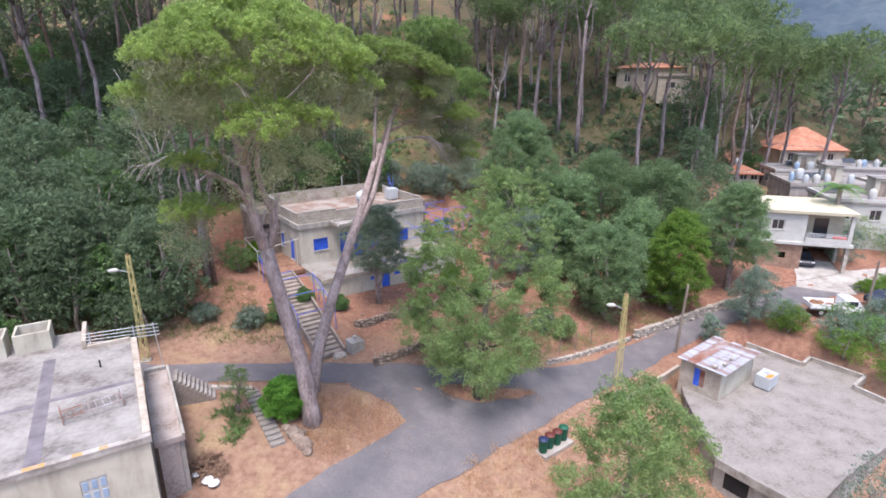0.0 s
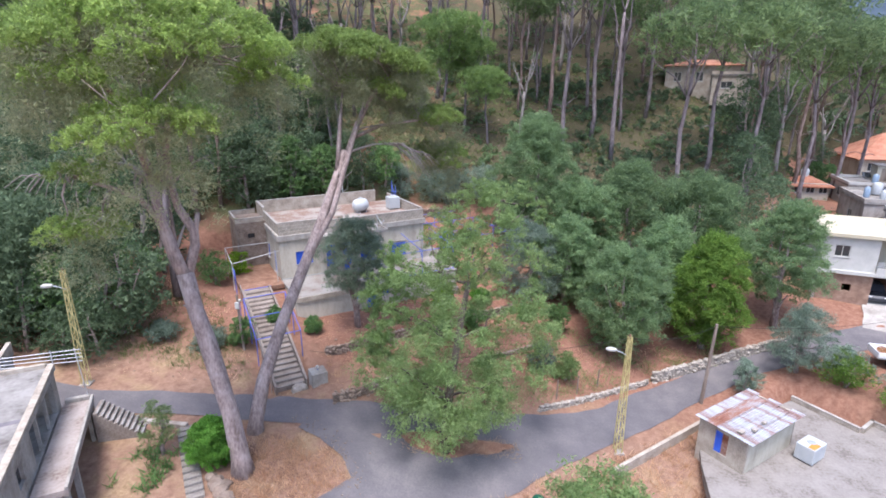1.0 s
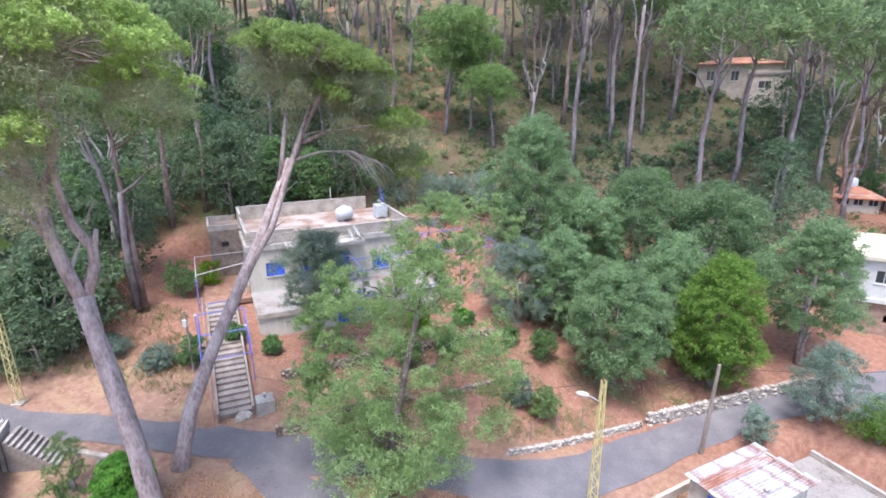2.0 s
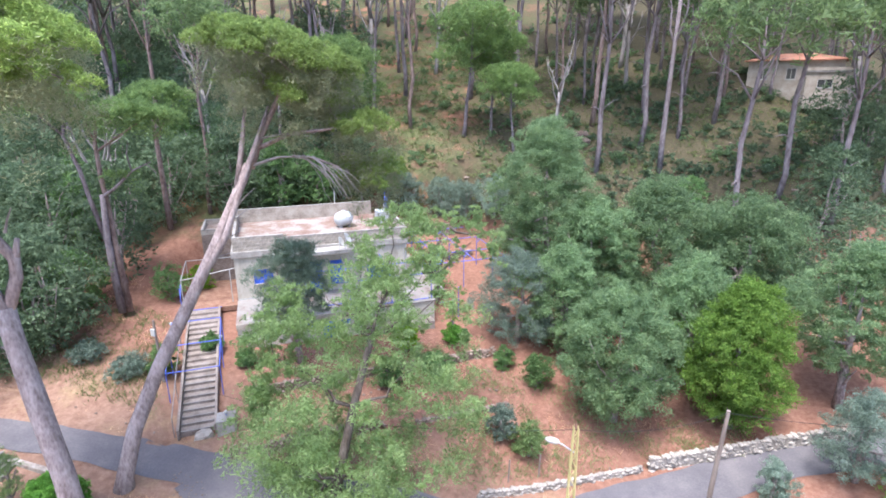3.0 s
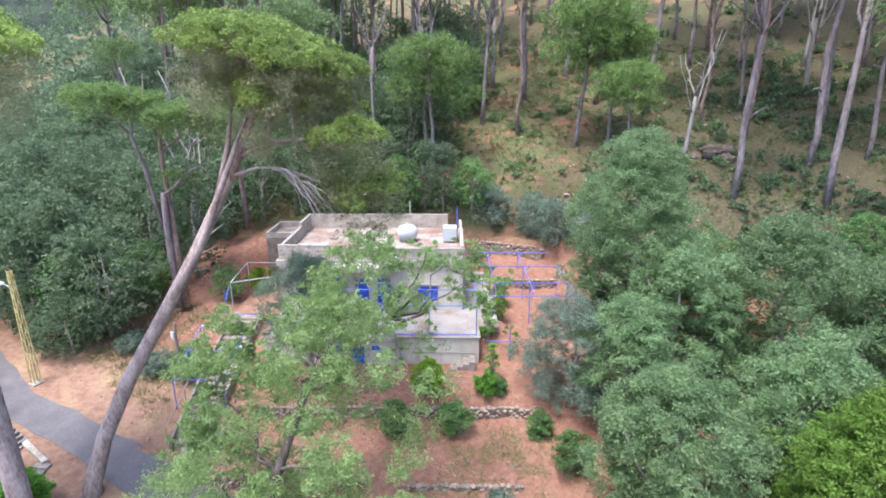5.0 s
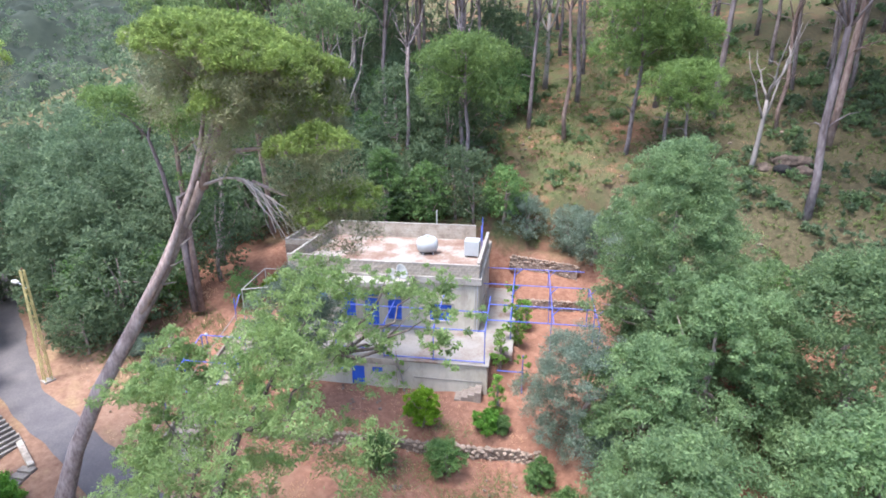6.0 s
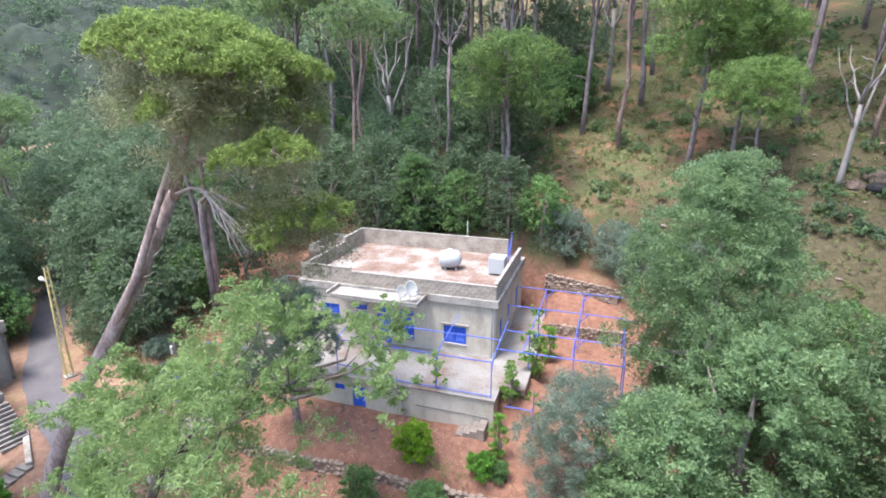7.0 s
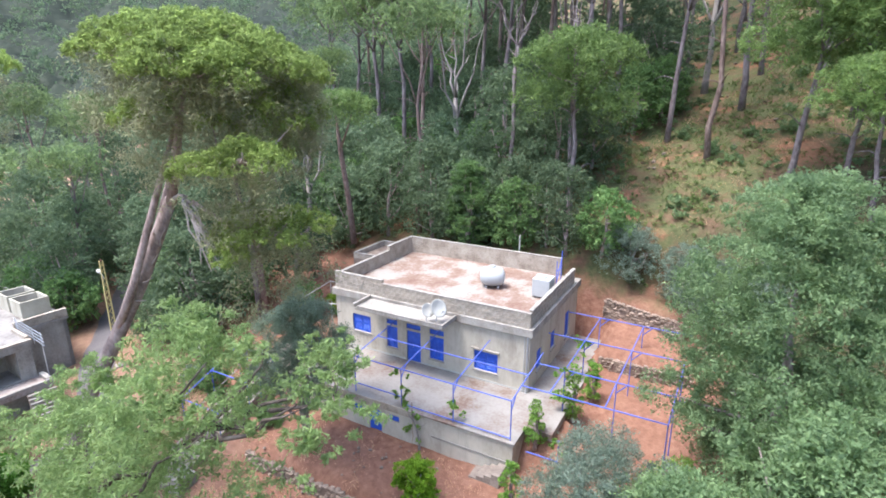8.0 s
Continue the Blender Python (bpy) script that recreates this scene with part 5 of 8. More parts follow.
for k, (x, y, H, R, mat) in enumerate(((-15.7, 39.9, 1.5, 1.4, OLIVE), (-13.5, 40.9, 2.4, 1.2, SHRUB), (-12.2, 44.0, 1.6, 0.9, SHRUB), (-19.4, 48.2, 3.0, 1.6, SHRUB), (-18.4, 50.6, 2.6, 1.2, LEMON), (-19.5, 40.4, 1.4, 1.2, OLIVE), (31.0, 44.2, 2.6, 2.0, LIME), (34.0, 42.2, 3.2, 2.2, OLIVE), (36.8, 41.6, 2.8, 2.2, SHRUB), (39.5, 42.6, 3.0, 2.2, OLIVE), (43, 42.8, 3, 2.4, SHRUB), (33.5, 40.5, 2.8, 2.0, LIME), (31.6, 45.6, 2.4, 1.8, OLIVE), (35.6, 43.6, 2.8, 2.2, SHRUB), (39.5, 45.0, 2.4, 1.9, OLIVE), (41.6, 44.4, 3.0, 2.2, SHRUB), (37.6, 39.6, 3.4, 2.6, OLIVE), (41.8, 40.4, 3.4, 2.6, SHRUB), (46, 45.4, 3.2, 2.6, SHRUB), (35.6, 37.4, 3, 2.3, LIME), (23.7, 24.0, 7.4, 2.6, OLIVE), (43.2, 50.9, 1.3, 1.5, LIME), (46.0, 51.6, 1.3, 1.7, LIME), (47, 60, 4, 3.2, LIME), (44.6, 56.6, 4.4, 1.9, OLIVE), (51, 58, 3.4, 3.0, SHRUB))):
    broad_tree(x, y, H, R, "verge_bush", "leafy bush on the earth bank", mat, 70 + k, 2100, 0.02, 16, R * 0.4, (0.12, 0.05), category="bush", group="bushes on the banks")
for k, (x, y) in enumerate(((-6.8, 68.8), (-3.0, 70.0), (-0.2, 69.0), (3.2, 68.2))):
    broad_tree(x, y, 4.4, 2.2, "olive_tree", "low silvery olive tree behind the house", OLIVE, 90 + k, 6000, 0.05, 20, 0.85, (0.12, 0.04), group="olives behind the house")

broad_tree(-16.9, 60.9, 8.8, 2.0, "young_tree", "slender bright green tree behind the house", SHRUB, 95, 12000, 0.05, 34, 0.8, (0.11, 0.055))

# woods on the hill, built once each and set out again
def joined(stems, seed, bark, t):
    bm = bmesh.new()
    q = random.Random(seed)
    for k, (pts, radii) in enumerate(stems):
        tube(bm, pts, radii, 8 if k == 0 else 5, 0.07, q)
    return part("trunk", bm, bark, t, smooth=True)


def pine_kind(seed, H, R, bark, leaf, n=18, density=2.6, per=7, big=1.25, low=0):
    """A tall pine: bare trunk, a flat crown of rounded puffs; low: how many lower boughs carry puffs."""
    pr = random.Random(seed)
    rng = np.random.default_rng(seed)
    lean = (pr.uniform(-0.9, 0.9), pr.uniform(-0.9, 0.9))
    stem = limb_path((0, 0, -0.6), (lean[0], lean[1], H * 0.88), 6, 0, rng, 0.007)
    stems = [(stem, [0.24, 0.19, 0.17, 0.15, 0.13, 0.1, 0.04])]
    r = R * 0.25
    puffs = pine_puffs(lean[0], lean[1], H - r * 0.5, R - r * 0.6, R * 0.42, n, r, pr) + pine_puffs(lean[0], lean[1], H - R * 0.5, R * 0.62, R * 0.35, n // 3, r, pr)
    for k in range(low):
        a = 2.4 * k + pr.uniform(0, 0.8)
        puffs += pine_puffs(lean[0] + R * 0.6 * math.cos(a), lean[1] + R * 0.6 * math.sin(a), H - R * (0.75 + 0.16 * k), R * 0.4, R * 0.15, 5, r * 0.9, pr)
    for k in range(6):
        b = puffs[4 + k * 3]
        stems.append((limb_path(stem[5 if k % 2 else 4], (b[0], b[1], b[2] - 0.3), 3, -0.2, rng), [0.075, 0.055, 0.035, 0.012]))
    for k in range(4):
        a = pr.uniform(0, 6.28)
        p = stem[2 + k % 3]
        stems.append((limb_path(p, (p[0] + 1.5 * math.cos(a), p[1] + 1.5 * math.sin(a), p[2] + pr.uniform(0, 1.0)), 3, 0.2, rng), [0.05, 0.04, 0.025, 0.01]))
    t = thing("umbrella_pine", "tall umbrella pine on the hillside with bare trunk", "tree", None, "pines on the hillside")
    joined(stems, seed, bark, t)
    p, d = needle_tufts(puffs, density, per, rng, 0.3 * big)
    p2, d2 = hanging_needles(puffs, len(p) // 3, R * 0.35, rng)
    link_mesh("crown", card_mesh("crown", leaf_cards(np.concatenate([p, p2]), np.concatenate([d, d2]), 0.2 * big, 0.06 * big, rng, 0.5, 0.8)), leaf, t)
    return t


def dead_pine(seed, H, fork_at=0.5, spread=2.2, bark=PALE_BARK):
    """A bare, pale, forked pine."""
    pr = random.Random(seed)
    rng = np.random.default_rng(seed)
    fork = limb_path((0, 0, -0.5), (0.5, 0.2, H * fork_at), 4, 0, rng, 0.01)
    stems = [(fork, [0.28, 0.24, 0.21, 0.18, 0.16])]
    for k in range(5):
        a = k * 1.4 + pr.uniform(0, 0.6)
        tip = (fork[-1][0] + spread * math.cos(a), fork[-1][1] + spread * math.sin(a), H * pr.uniform(0.5 + 0.6 * fork_at, 1.0))
        limb = limb_path(fork[-1 - k % 2], tip, 5, -0.4, rng, 0.018)
        stems.append((limb, [0.12, 0.1, 0.08, 0.06, 0.04, 0.015]))
        for j in range(2):
            p = limb[2 + j]
            stems.append((limb_path(p, (p[0] + pr.uniform(-1.2, 1.2), p[1] + pr.uniform(-1.2, 1.2), p[2] + pr.uniform(0.3, 1.4)), 3, 0, rng, 0.05), [0.06, 0.045, 0.03, 0.01]))
    t = thing("dead_pine", "bare pale grey dead pine with forked limbs", "tree", None, "dead pines on the hillside")
    joined(stems, seed, bark, t)
    return t


def oak_kind(seed, H, R, leaf):
    pr = random.Random(seed)
    rng = np.random.default_rng(seed)
    stem = limb_path((0, 0, -0.4), (0.3, 0.2, H * 0.7), 4, 0, rng)
    t = thing("oak_tree", "dark evergreen oak on the wooded slope", "tree", None, "oaks on the slope")
    r = R * 0.32
    blobs = bulk(0, 0, r * 0.7, H - r * 0.5, R - r * 0.5, 34, r, pr, 0.42)
    stems = [(stem, [0.24, 0.2, 0.16, 0.1, 0.04])] + [(limb_path(stem[1 + k % 3], blobs[6 + 5 * k][:3], 3, 0, rng), [0.1, 0.08, 0.05, 0.02]) for k in range(5)]
    joined(stems, seed, BARK, t)
    p, d = blob_points(blobs, 3600, rng, 0.45, 0.5, 22)
    link_mesh("crown", card_mesh("crown", leaf_cards(p, d, 0.215, 0.11, rng, 0.6)), leaf, t)
    return t


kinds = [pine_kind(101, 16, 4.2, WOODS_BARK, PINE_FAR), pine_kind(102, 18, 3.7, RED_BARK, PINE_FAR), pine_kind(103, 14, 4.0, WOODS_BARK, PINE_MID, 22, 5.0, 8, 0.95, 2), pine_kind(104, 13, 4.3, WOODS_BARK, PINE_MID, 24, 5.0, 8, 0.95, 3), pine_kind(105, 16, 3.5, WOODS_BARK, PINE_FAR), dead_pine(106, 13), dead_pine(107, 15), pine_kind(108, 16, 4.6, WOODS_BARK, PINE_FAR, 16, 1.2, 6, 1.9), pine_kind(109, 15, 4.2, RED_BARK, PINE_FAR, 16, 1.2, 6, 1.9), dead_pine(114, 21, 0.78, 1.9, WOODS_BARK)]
oaks = [oak_kind(110, 8, 3.6, OAK_DARK), oak_kind(111, 10, 4.2, OAK_DARK), oak_kind(112, 11, 3.8, OAK_DARK), oak_kind(113, 7, 3.2, SHRUB)]
pr = random.Random(77)
spots = [(12.6, 76.8, 4, 1.45), (25.4, 71.0, 0, 1.5), (19.3, 78.4, 9, 1.1), (-9.6, 78.9, 1, 1.2), (-3.0, 78.8, 3, 1.15), (0.2, 79.6, 3, 0.95), (3.4, 77.5, 3, 0.75), (-13.3, 68.3, 3, 1.15), (17.2, 83.5, 0, 1.5), (-15, 80.0, 4, 1.2), (7.4, 80.4, 5, 0.9), (30.5, 77, 0, 1.45), (34.5, 74, 4, 1.4), (-20.2, 66.8, 9, 0.85), (-15.0, 69.6, 9, 0.82), (-27, 50.0, 6, 1.15), (-24.6, 60, 1, 1.15), (-28.0, 66.0, 6, 1.25), (-30.0, 72, 0, 1.4)]
first = set()


def plant(kindlist, k, x, y, s, turn):
    m = pose(x, y, ground_at(x, y) - 0.15, 0, 0, turn) @ Matrix.Scale(s, 4)
    t = kindlist[k]
    if id(t) not in first:
        first.add(id(t))
        t.matrix_world = m
        return t
    c = copy_thing(t, m)
    c.matrix_world = m
    return c


def slope_pine(label, bark, stems, puffs, seed):
    """A pine at its own place, with bare forked stems."""
    rng = np.random.default_rng(seed)
    t = thing("umbrella_pine", label, "tree", None, "pines beside the house")
    joined(stems, seed, bark, t)
    p, d = needle_tufts(puffs, 8, 12, rng, 0.22)
    p2, d2 = hanging_needles(puffs, len(p) // 3, 1.3, rng)
    link_mesh("crown", card_mesh("crown", leaf_cards(np.concatenate([p, p2]), np.concatenate([d, d2]), 0.14, 0.042, rng, 0.6, 0.5)), PINE_MID, t)


slope_pine("gnarled grey pine with broken fork and dead bough", WOODS_BARK,
           [([(-20.8, 44.8, 4.4), (-20.85, 44.7, 8.2), (-20.75, 44.6, 10.4), (-20.5, 44.57, 12.2), (-20.45, 44.57, 13.6)], [0.34, 0.27, 0.25, 0.22, 0.17]),
            ([(-20.8, 44.65, 9.8), (-21.2, 44.2, 13.4), (-21.35, 44.0, 15.4), (-21.7, 43.55, 17.8), (-21.5, 44.0, 20.0), (-21.9, 43.6, 22.4)], [0.2, 0.17, 0.15, 0.12, 0.09, 0.03]),
            ([(-20.45, 44.57, 13.4), (-19.6, 45.1, 14.1), (-18.6, 45.7, 15.2), (-17.5, 46.4, 15.8)], [0.15, 0.12, 0.09, 0.03]),
            ([(-18.6, 45.7, 15.2), (-18.7, 45.6, 16.4), (-18.5, 45.7, 17.4)], [0.07, 0.05, 0.015]),
            ([(-21.7, 43.55, 17.8), (-22.4, 42.6, 19.3), (-23.2, 41.4, 20.1)], [0.09, 0.07, 0.03]),
            ([(-17.8, 46.2, 15.7), (-17.3, 46.5, 15.1), (-17.3, 46.6, 14.6)], [0.04, 0.03, 0.01])],
           pine_puffs(-22.6, 42.4, 20.9, 2.2, 0.7, 22, 0.72, pr) + pine_puffs(-21.2, 44.4, 20.4, 1.3, 0.4, 8, 0.6, pr) + pine_puffs(-19.2, 45.2, 15.2, 0.9, 0.3, 5, 0.45, pr), 131)
slope_pine("straight pine with red bark and a low wide crown", RED_BARK,
           [([(-20.4, 45.1, 4.4), (-20.6, 45.05, 9.4), (-20.65, 45.05, 12.9), (-20.75, 45.0, 14.9), (-20.7, 45.0, 17.3), (-20.4, 45.3, 19.2)], [0.26, 0.22, 0.19, 0.17, 0.14, 0.06]),
            ([(-20.7, 45.0, 16.6), (-19.6, 46.0, 17.6), (-18.6, 47.2, 18.6)], [0.1, 0.08, 0.03]),
            ([(-20.7, 45.0, 17.2), (-20.9, 44.7, 18.6), (-21.0, 44.5, 20.4), (-20.9, 44.6, 22.0)], [0.1, 0.08, 0.06, 0.02])],
           pine_puffs(-19.3, 46.3, 19.7, 2.4, 0.8, 26, 0.72, pr) + pine_puffs(-17.8, 48.2, 19.2, 1.4, 0.5, 9, 0.62, pr), 132)
slope_pine("slender pine with bare trunk behind the house", RED_BARK,
           [([(-23.4, 53.3, 8.6), (-23.1, 52.95, 12.5), (-22.5, 52.3, 16.6), (-22.3, 52.0, 19.5)], [0.28, 0.23, 0.2, 0.08]),
            ([(-22.5, 52.3, 16.8), (-21.4, 52.6, 18.4), (-20.6, 52.8, 19.6)], [0.1, 0.08, 0.03])],
           pine_puffs(-21.8, 52.2, 20.9, 2.3, 0.8, 22, 0.75, pr), 133)
taken = [(-20.8, 44.8), (-23.4, 53.3)]
for x, y, k, s in spots:
    plant(kinds, k, x, y, s, pr.uniform(0, 360))
    taken.append((x, y))


def free(x, y, gap):
    u = (x + 13.6) * 0.815 + (y - 49.1) * 0.579
    v = -(x + 13.6) * 0.579 + (y - 49.1) * 0.815
    if -6 < u < 24 and -14 < v < 13:
        return False
    if 62 < y < 96 and 0.3 * y < x < 0.43 * y:
        return False
    return all((x - a) ** 2 + (y - b) ** 2 > gap * gap for a, b in taken)


count = 0
for tried in range(3000):
    if count >= 128:
        break
    far_off = count > 86
    x, y = (pr.uniform(-60, 110), pr.uniform(106, 150)) if far_off else (pr.uniform(-66, 60), pr.uniform(62, 112))
    if x - 0.52 * y > (16 if y > 84 else 4) or not free(x, y, 6.0 if far_off else 5.4):
        continue
    if 60 < y < 97 and abs(x - (4 + 0.33 * (y - 2))) < 4.5:
        continue
    if 2 < x < 42 and y < 86:
        continue
    if -16 < x < 13 and y < 96 and (y < 82 or pr.random() < 0.8):
        continue
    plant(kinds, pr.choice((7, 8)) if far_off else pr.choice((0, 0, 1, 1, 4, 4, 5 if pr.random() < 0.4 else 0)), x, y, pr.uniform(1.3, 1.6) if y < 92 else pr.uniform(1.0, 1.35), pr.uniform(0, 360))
    taken.append((x, y))
    count += 1
count = 0
for tried in range(3000):
    if count >= 62:
        break
    x, y = pr.uniform(-50, -17.5), pr.uniform(43, 78)
    if free(x, y, 3.0) and not (x > -20 and y < 46) and not (x > -23 and 45 < y < 52):
        plant(oaks, pr.choice((0, 1, 2, 3)), x, y, pr.uniform(0.75, 1.1), pr.uniform(0, 360))
        taken.append((x, y))
        count += 1
count = 0
for tried in range(3000):
    if count >= 48:
        break
    x, y = pr.uniform(-58, -17.5), pr.uniform(39.5, 90)
    if not free(x, y, 3.7) or (x > -20 and y < 46) or (x > -23 and 45 < y < 52):
        continue
    plant(oaks, pr.choice((0, 1, 1, 2, 2, 3)), x, y, pr.uniform(0.8, 1.25), pr.uniform(0, 360))
    taken.append((x, y))
    count += 1
count = 0
for tried in range(400):
    x, y = pr.uniform(-88, -44), pr.uniform(38, 104)
    if count < 42 and free(x, y, 4.2):
        plant(oaks, pr.choice((0, 1, 1, 2)), x, y, pr.uniform(0.95, 1.3), pr.uniform(0, 360))
        taken.append((x, y))
        count += 1
for k in range(20):
    x, y = pr.uniform(-75, -30), pr.uniform(14, 62)
    if free(x, y, 3.0) and not (33 < y < 38):
        plant(kinds, pr.choice((0, 1, 4)), x, y, pr.uniform(0.85, 1.15), pr.uniform(0, 360))
        taken.append((x, y))
count = 0
for tried in range(3000):
    if count >= 26:
        break
    x, y = pr.uniform(6, 46), pr.uniform(84, 122)
    if free(x, y, 4.2) and not (30 < x < 43 and 90 < y < 104) and abs(x - (4 + 0.33 * (y - 2))) > 3:
        plant(kinds, pr.choice((0, 0, 1, 4)), x, y, pr.uniform(0.85, 1.15), pr.uniform(0, 360))
        taken.append((x, y))
        count += 1
for k in range(60):
    x, y = pr.uniform(44, 104), pr.uniform(106, 150)
    if free(x, y, 5.0) and not (56 < x < 84 and 94 < y < 120):
        plant(kinds, pr.choice((7, 8)), x, y, pr.uniform(0.75, 1.05), pr.uniform(0, 360))
        taken.append((x, y))
for x, y, s in ((55.5, 99, 0.6), (59, 101.5, 0.5), (49, 100, 0.8), (45.5, 96, 0.7), (37.8, 84.5, 1.0), (40.2, 86.0, 0.8), (80, 103, 0.8), (84, 108, 0.9), (57, 104, 0.8)):
    plant(oaks, int(x) % 4, x, y, s, pr.uniform(0, 360))
    taken.append((x, y))
for k in range(30):
    x, y = pr.uniform(42, 84), pr.uniform(90, 140)
    if not (y < 106 and 0.5 < x / y < 0.82) and free(x, y, 4.0) and not (56 < x < 82 and 80 < y < 116) and abs(x - 0.66 * y) > 3:
        plant(kinds if k % 2 else oaks, pr.choice((0, 1)), x, y, pr.uniform(0.8, 1.1), pr.uniform(0, 360))
        taken.append((x, y))
for x, y, s in ((-28.5, 40.6, 0.9), (-33.5, 40.8, 1.0), (-38.5, 34.9, 0.7), (-29.5, 31.0, 0.75), (-33.0, 28.2, 0.9), (-38.0, 27.0, 1.0), (-43.0, 27.5, 1.1), (-48.0, 30.0, 1.1), (-50.0, 36.0, 1.1), (-45.5, 41.0, 1.0), (-55.0, 33.0, 1.2), (-27.5, 37.2, 0.8), (-31.5, 37.6, 0.9), (-35.5, 37.8, 0.85), (-40, 38.2, 0.95), (-31, 30.6, 0.8), (-35, 30.8, 0.9), (-39.5, 31.2, 0.9), (-44, 31.6, 1.0), (-22.6, 37.6, 0.5), (-24.6, 36.9, 0.5)):
    plant(oaks, (0, 3, 1, 2)[int(-x) % 4], x, y, s, pr.uniform(0, 360))
    taken.append((x, y))
for k in range(8):
    x, y = -23.5 - 2.6 * k, 39.2 + pr.uniform(0, 1.5)
    plant(oaks, (0, 3, 1)[k % 3], x, y, pr.uniform(0.75, 0.95), pr.uniform(0, 360))
    taken.append((x, y))
def near_roof(x, y):
    p = pose(-13.3, 20.8, 0, 0, 0, 31.5).inverted() @ Vector((x, y, 0))
    return -18 < p.x < 5 and -8 < p.y < 20


for k in range(100):
    x, y = pr.uniform(-75, -23), pr.uniform(14, 41)
    lane = float(np.interp(x, [q[0] for q in LANE], [q[1] for q in LANE]))
    if abs(y - lane) > 3.6 and not near_roof(x, y) and free(x, y, 4.0):
        plant(oaks, pr.choice((0, 1, 2, 3)), x, y, pr.uniform(0.7, 1.1), pr.uniform(0, 360))
        taken.append((x, y))
for x, y, k, s in ((-14.2, 63.8, 3, 0.85), (-10.4, 65.9, 2, 0.6), (-18.6, 61.8, 1, 0.75), (-8.2, 67.4, 3, 0.7), (-21.5, 60, 2, 0.85), (-12.2, 65.4, 2, 0.62), (-16.4, 65.0, 0, 0.8), (-21.5, 64.5, 1, 0.8), (-24.5, 62.5, 2, 0.9), (30, 66, 1, 0.7), (34, 66, 2, 0.75), (33.6, 73.0, 2, 0.85), (20, 70, 0, 0.7), (13, 68, 3, 0.6), (26, 67, 1, 0.8), (37, 79, 0, 0.7), (22, 74, 3, 0.6)):
    plant(oaks, k, x, y, s, pr.uniform(0, 360))


# ---- poles ----
def lattice_pole(x, y, z, H, lamp_turn, label):
    t = thing("lattice_pole", label, "street lamp", pose(x, y, z, 0, 0, 12))
    w0, w1 = 0.21, 0.1
    for sx in (-1, 1):
        for sy in (-1, 1):
            part("corner_bar", tubed([(sx * w0, sy * w0, 0), (sx * w1, sy * w1, H)], 0.035, 4), YELLOW, t)
    n = 16
    for face in range(4):
        p = Matrix.Rotation(math.pi / 2 * face, 3, "Z")
        for k in range(n):
            a, b = k / n, (k + 1) / n
            wa, wb = w0 + (w1 - w0) * a, w0 + (w1 - w0) * b
            s = 1 if k % 2 else -1
            part("lacing_bar", tubed([p @ Vector((s * wa, wa, a * H)), p @ Vector((-s * wb, wb, b * H))], 0.02, 4), YELLOW, t)
    part("footing", boxed(-0.34, 0.34, -0.34, 0.34, -0.5, 0.02), CONCRETE, t)
    c, s = math.cos(radians(lamp_turn)), math.sin(radians(lamp_turn))
    part("lamp_arm", tubed([(0, 0, H * 0.84), (0.5 * c, 0.5 * s, H * 0.87), (0.85 * c, 0.85 * s, H * 0.88)], 0.025, 6), STEEL, t)
    head = part("lamp_head", lathe([(0.05, -0.32), (0.13, -0.2), (0.15, 0.1), (0.09, 0.3), (0.03, 0.34)], 10), WHITE, t, smooth=True)
    head.matrix_basis = pose(1.0 * c, 1.0 * s, H * 0.88, 0, 90, lamp_turn)
    part("insulator", lathe([(0.04, H), (0.06, H + 0.06), (0.03, H + 0.16)], 8), RUST, t)
    return t


lattice_pole(13.5, 36.9, -1.7, 8.2, 160, "yellow lattice steel street lamp beside the lane")
lattice_pole(-21.4, 34.8, 2.2, 7.9, 190, "yellow lattice steel street lamp beside the flat roof")
for x, y, z0, z1, lx in ((20.95, 43.1, -1.6, 4.85, 0.25), (40.3, 47.2, 0.6, 5.6, 0.1)):
    t = thing("wooden_pole", "weathered grey wooden utility pole at the roadside", "utility pole", pose(x, y, z0))
    part("pole", tubed([(-lx, 0, -0.4), (0, 0, z1 - z0)], [0.14, 0.1], 10), WOOD, t)


# ---- neighbour below the lane with a pale stained roof ----
NEAR = pose(-13.3, 20.8, 0, 0, 0, 31.5)
RZ = 6.0
left = thing("flat_roofed_house", "two-storey cream house with pale stained flat roof", "house", NEAR)
wall_with_holes("wall", 14.0, -2.5, RZ - 0.25, 0.25, [(11.15, 12.15, 3.5, 4.75), (7.0, 8.1, 3.4, 4.7)], pose(-14, 0, 0), left, CREAM)
wall_with_holes("wall", 10.8, -2.5, RZ - 0.25, 0.25, [(5.2, 10.2, 3.52, 5.5), (2.6, 3.5, 4.2, 5.2)], pose(0, 0.25, 0, 0, 0, 90), left, CONCRETE)
part("veranda_wall", boxed(-2.6, -2.45, 5.3, 10.6, 3.3, RZ - 0.253), BLOCK, left, "bare block wall at the back of the veranda")
part("veranda_wall", boxed(-2.447, -0.253, 5.25, 5.4, 3.3, RZ - 0.253), BLOCK, left)
part("veranda_wall", boxed(-2.447, -0.253, 10.5, 10.65, 3.3, RZ - 0.253), BLOCK, left)
part("veranda_floor", boxed(-2.447, -0.003, 5.403, 10.497, 3.3, 3.5), CONCRETE, left)
for v in (6.9, 8.8):
    part("post", boxed(-0.2, -0.05, v, v + 0.15, 3.503, 5.49), CONCRETE, left)
wall_with_holes("wall", 2.6, -2.5, RZ - 0.25, 0.25, [], pose(0, 11.3, 0, 0, 0, 180), left, CONCRETE)
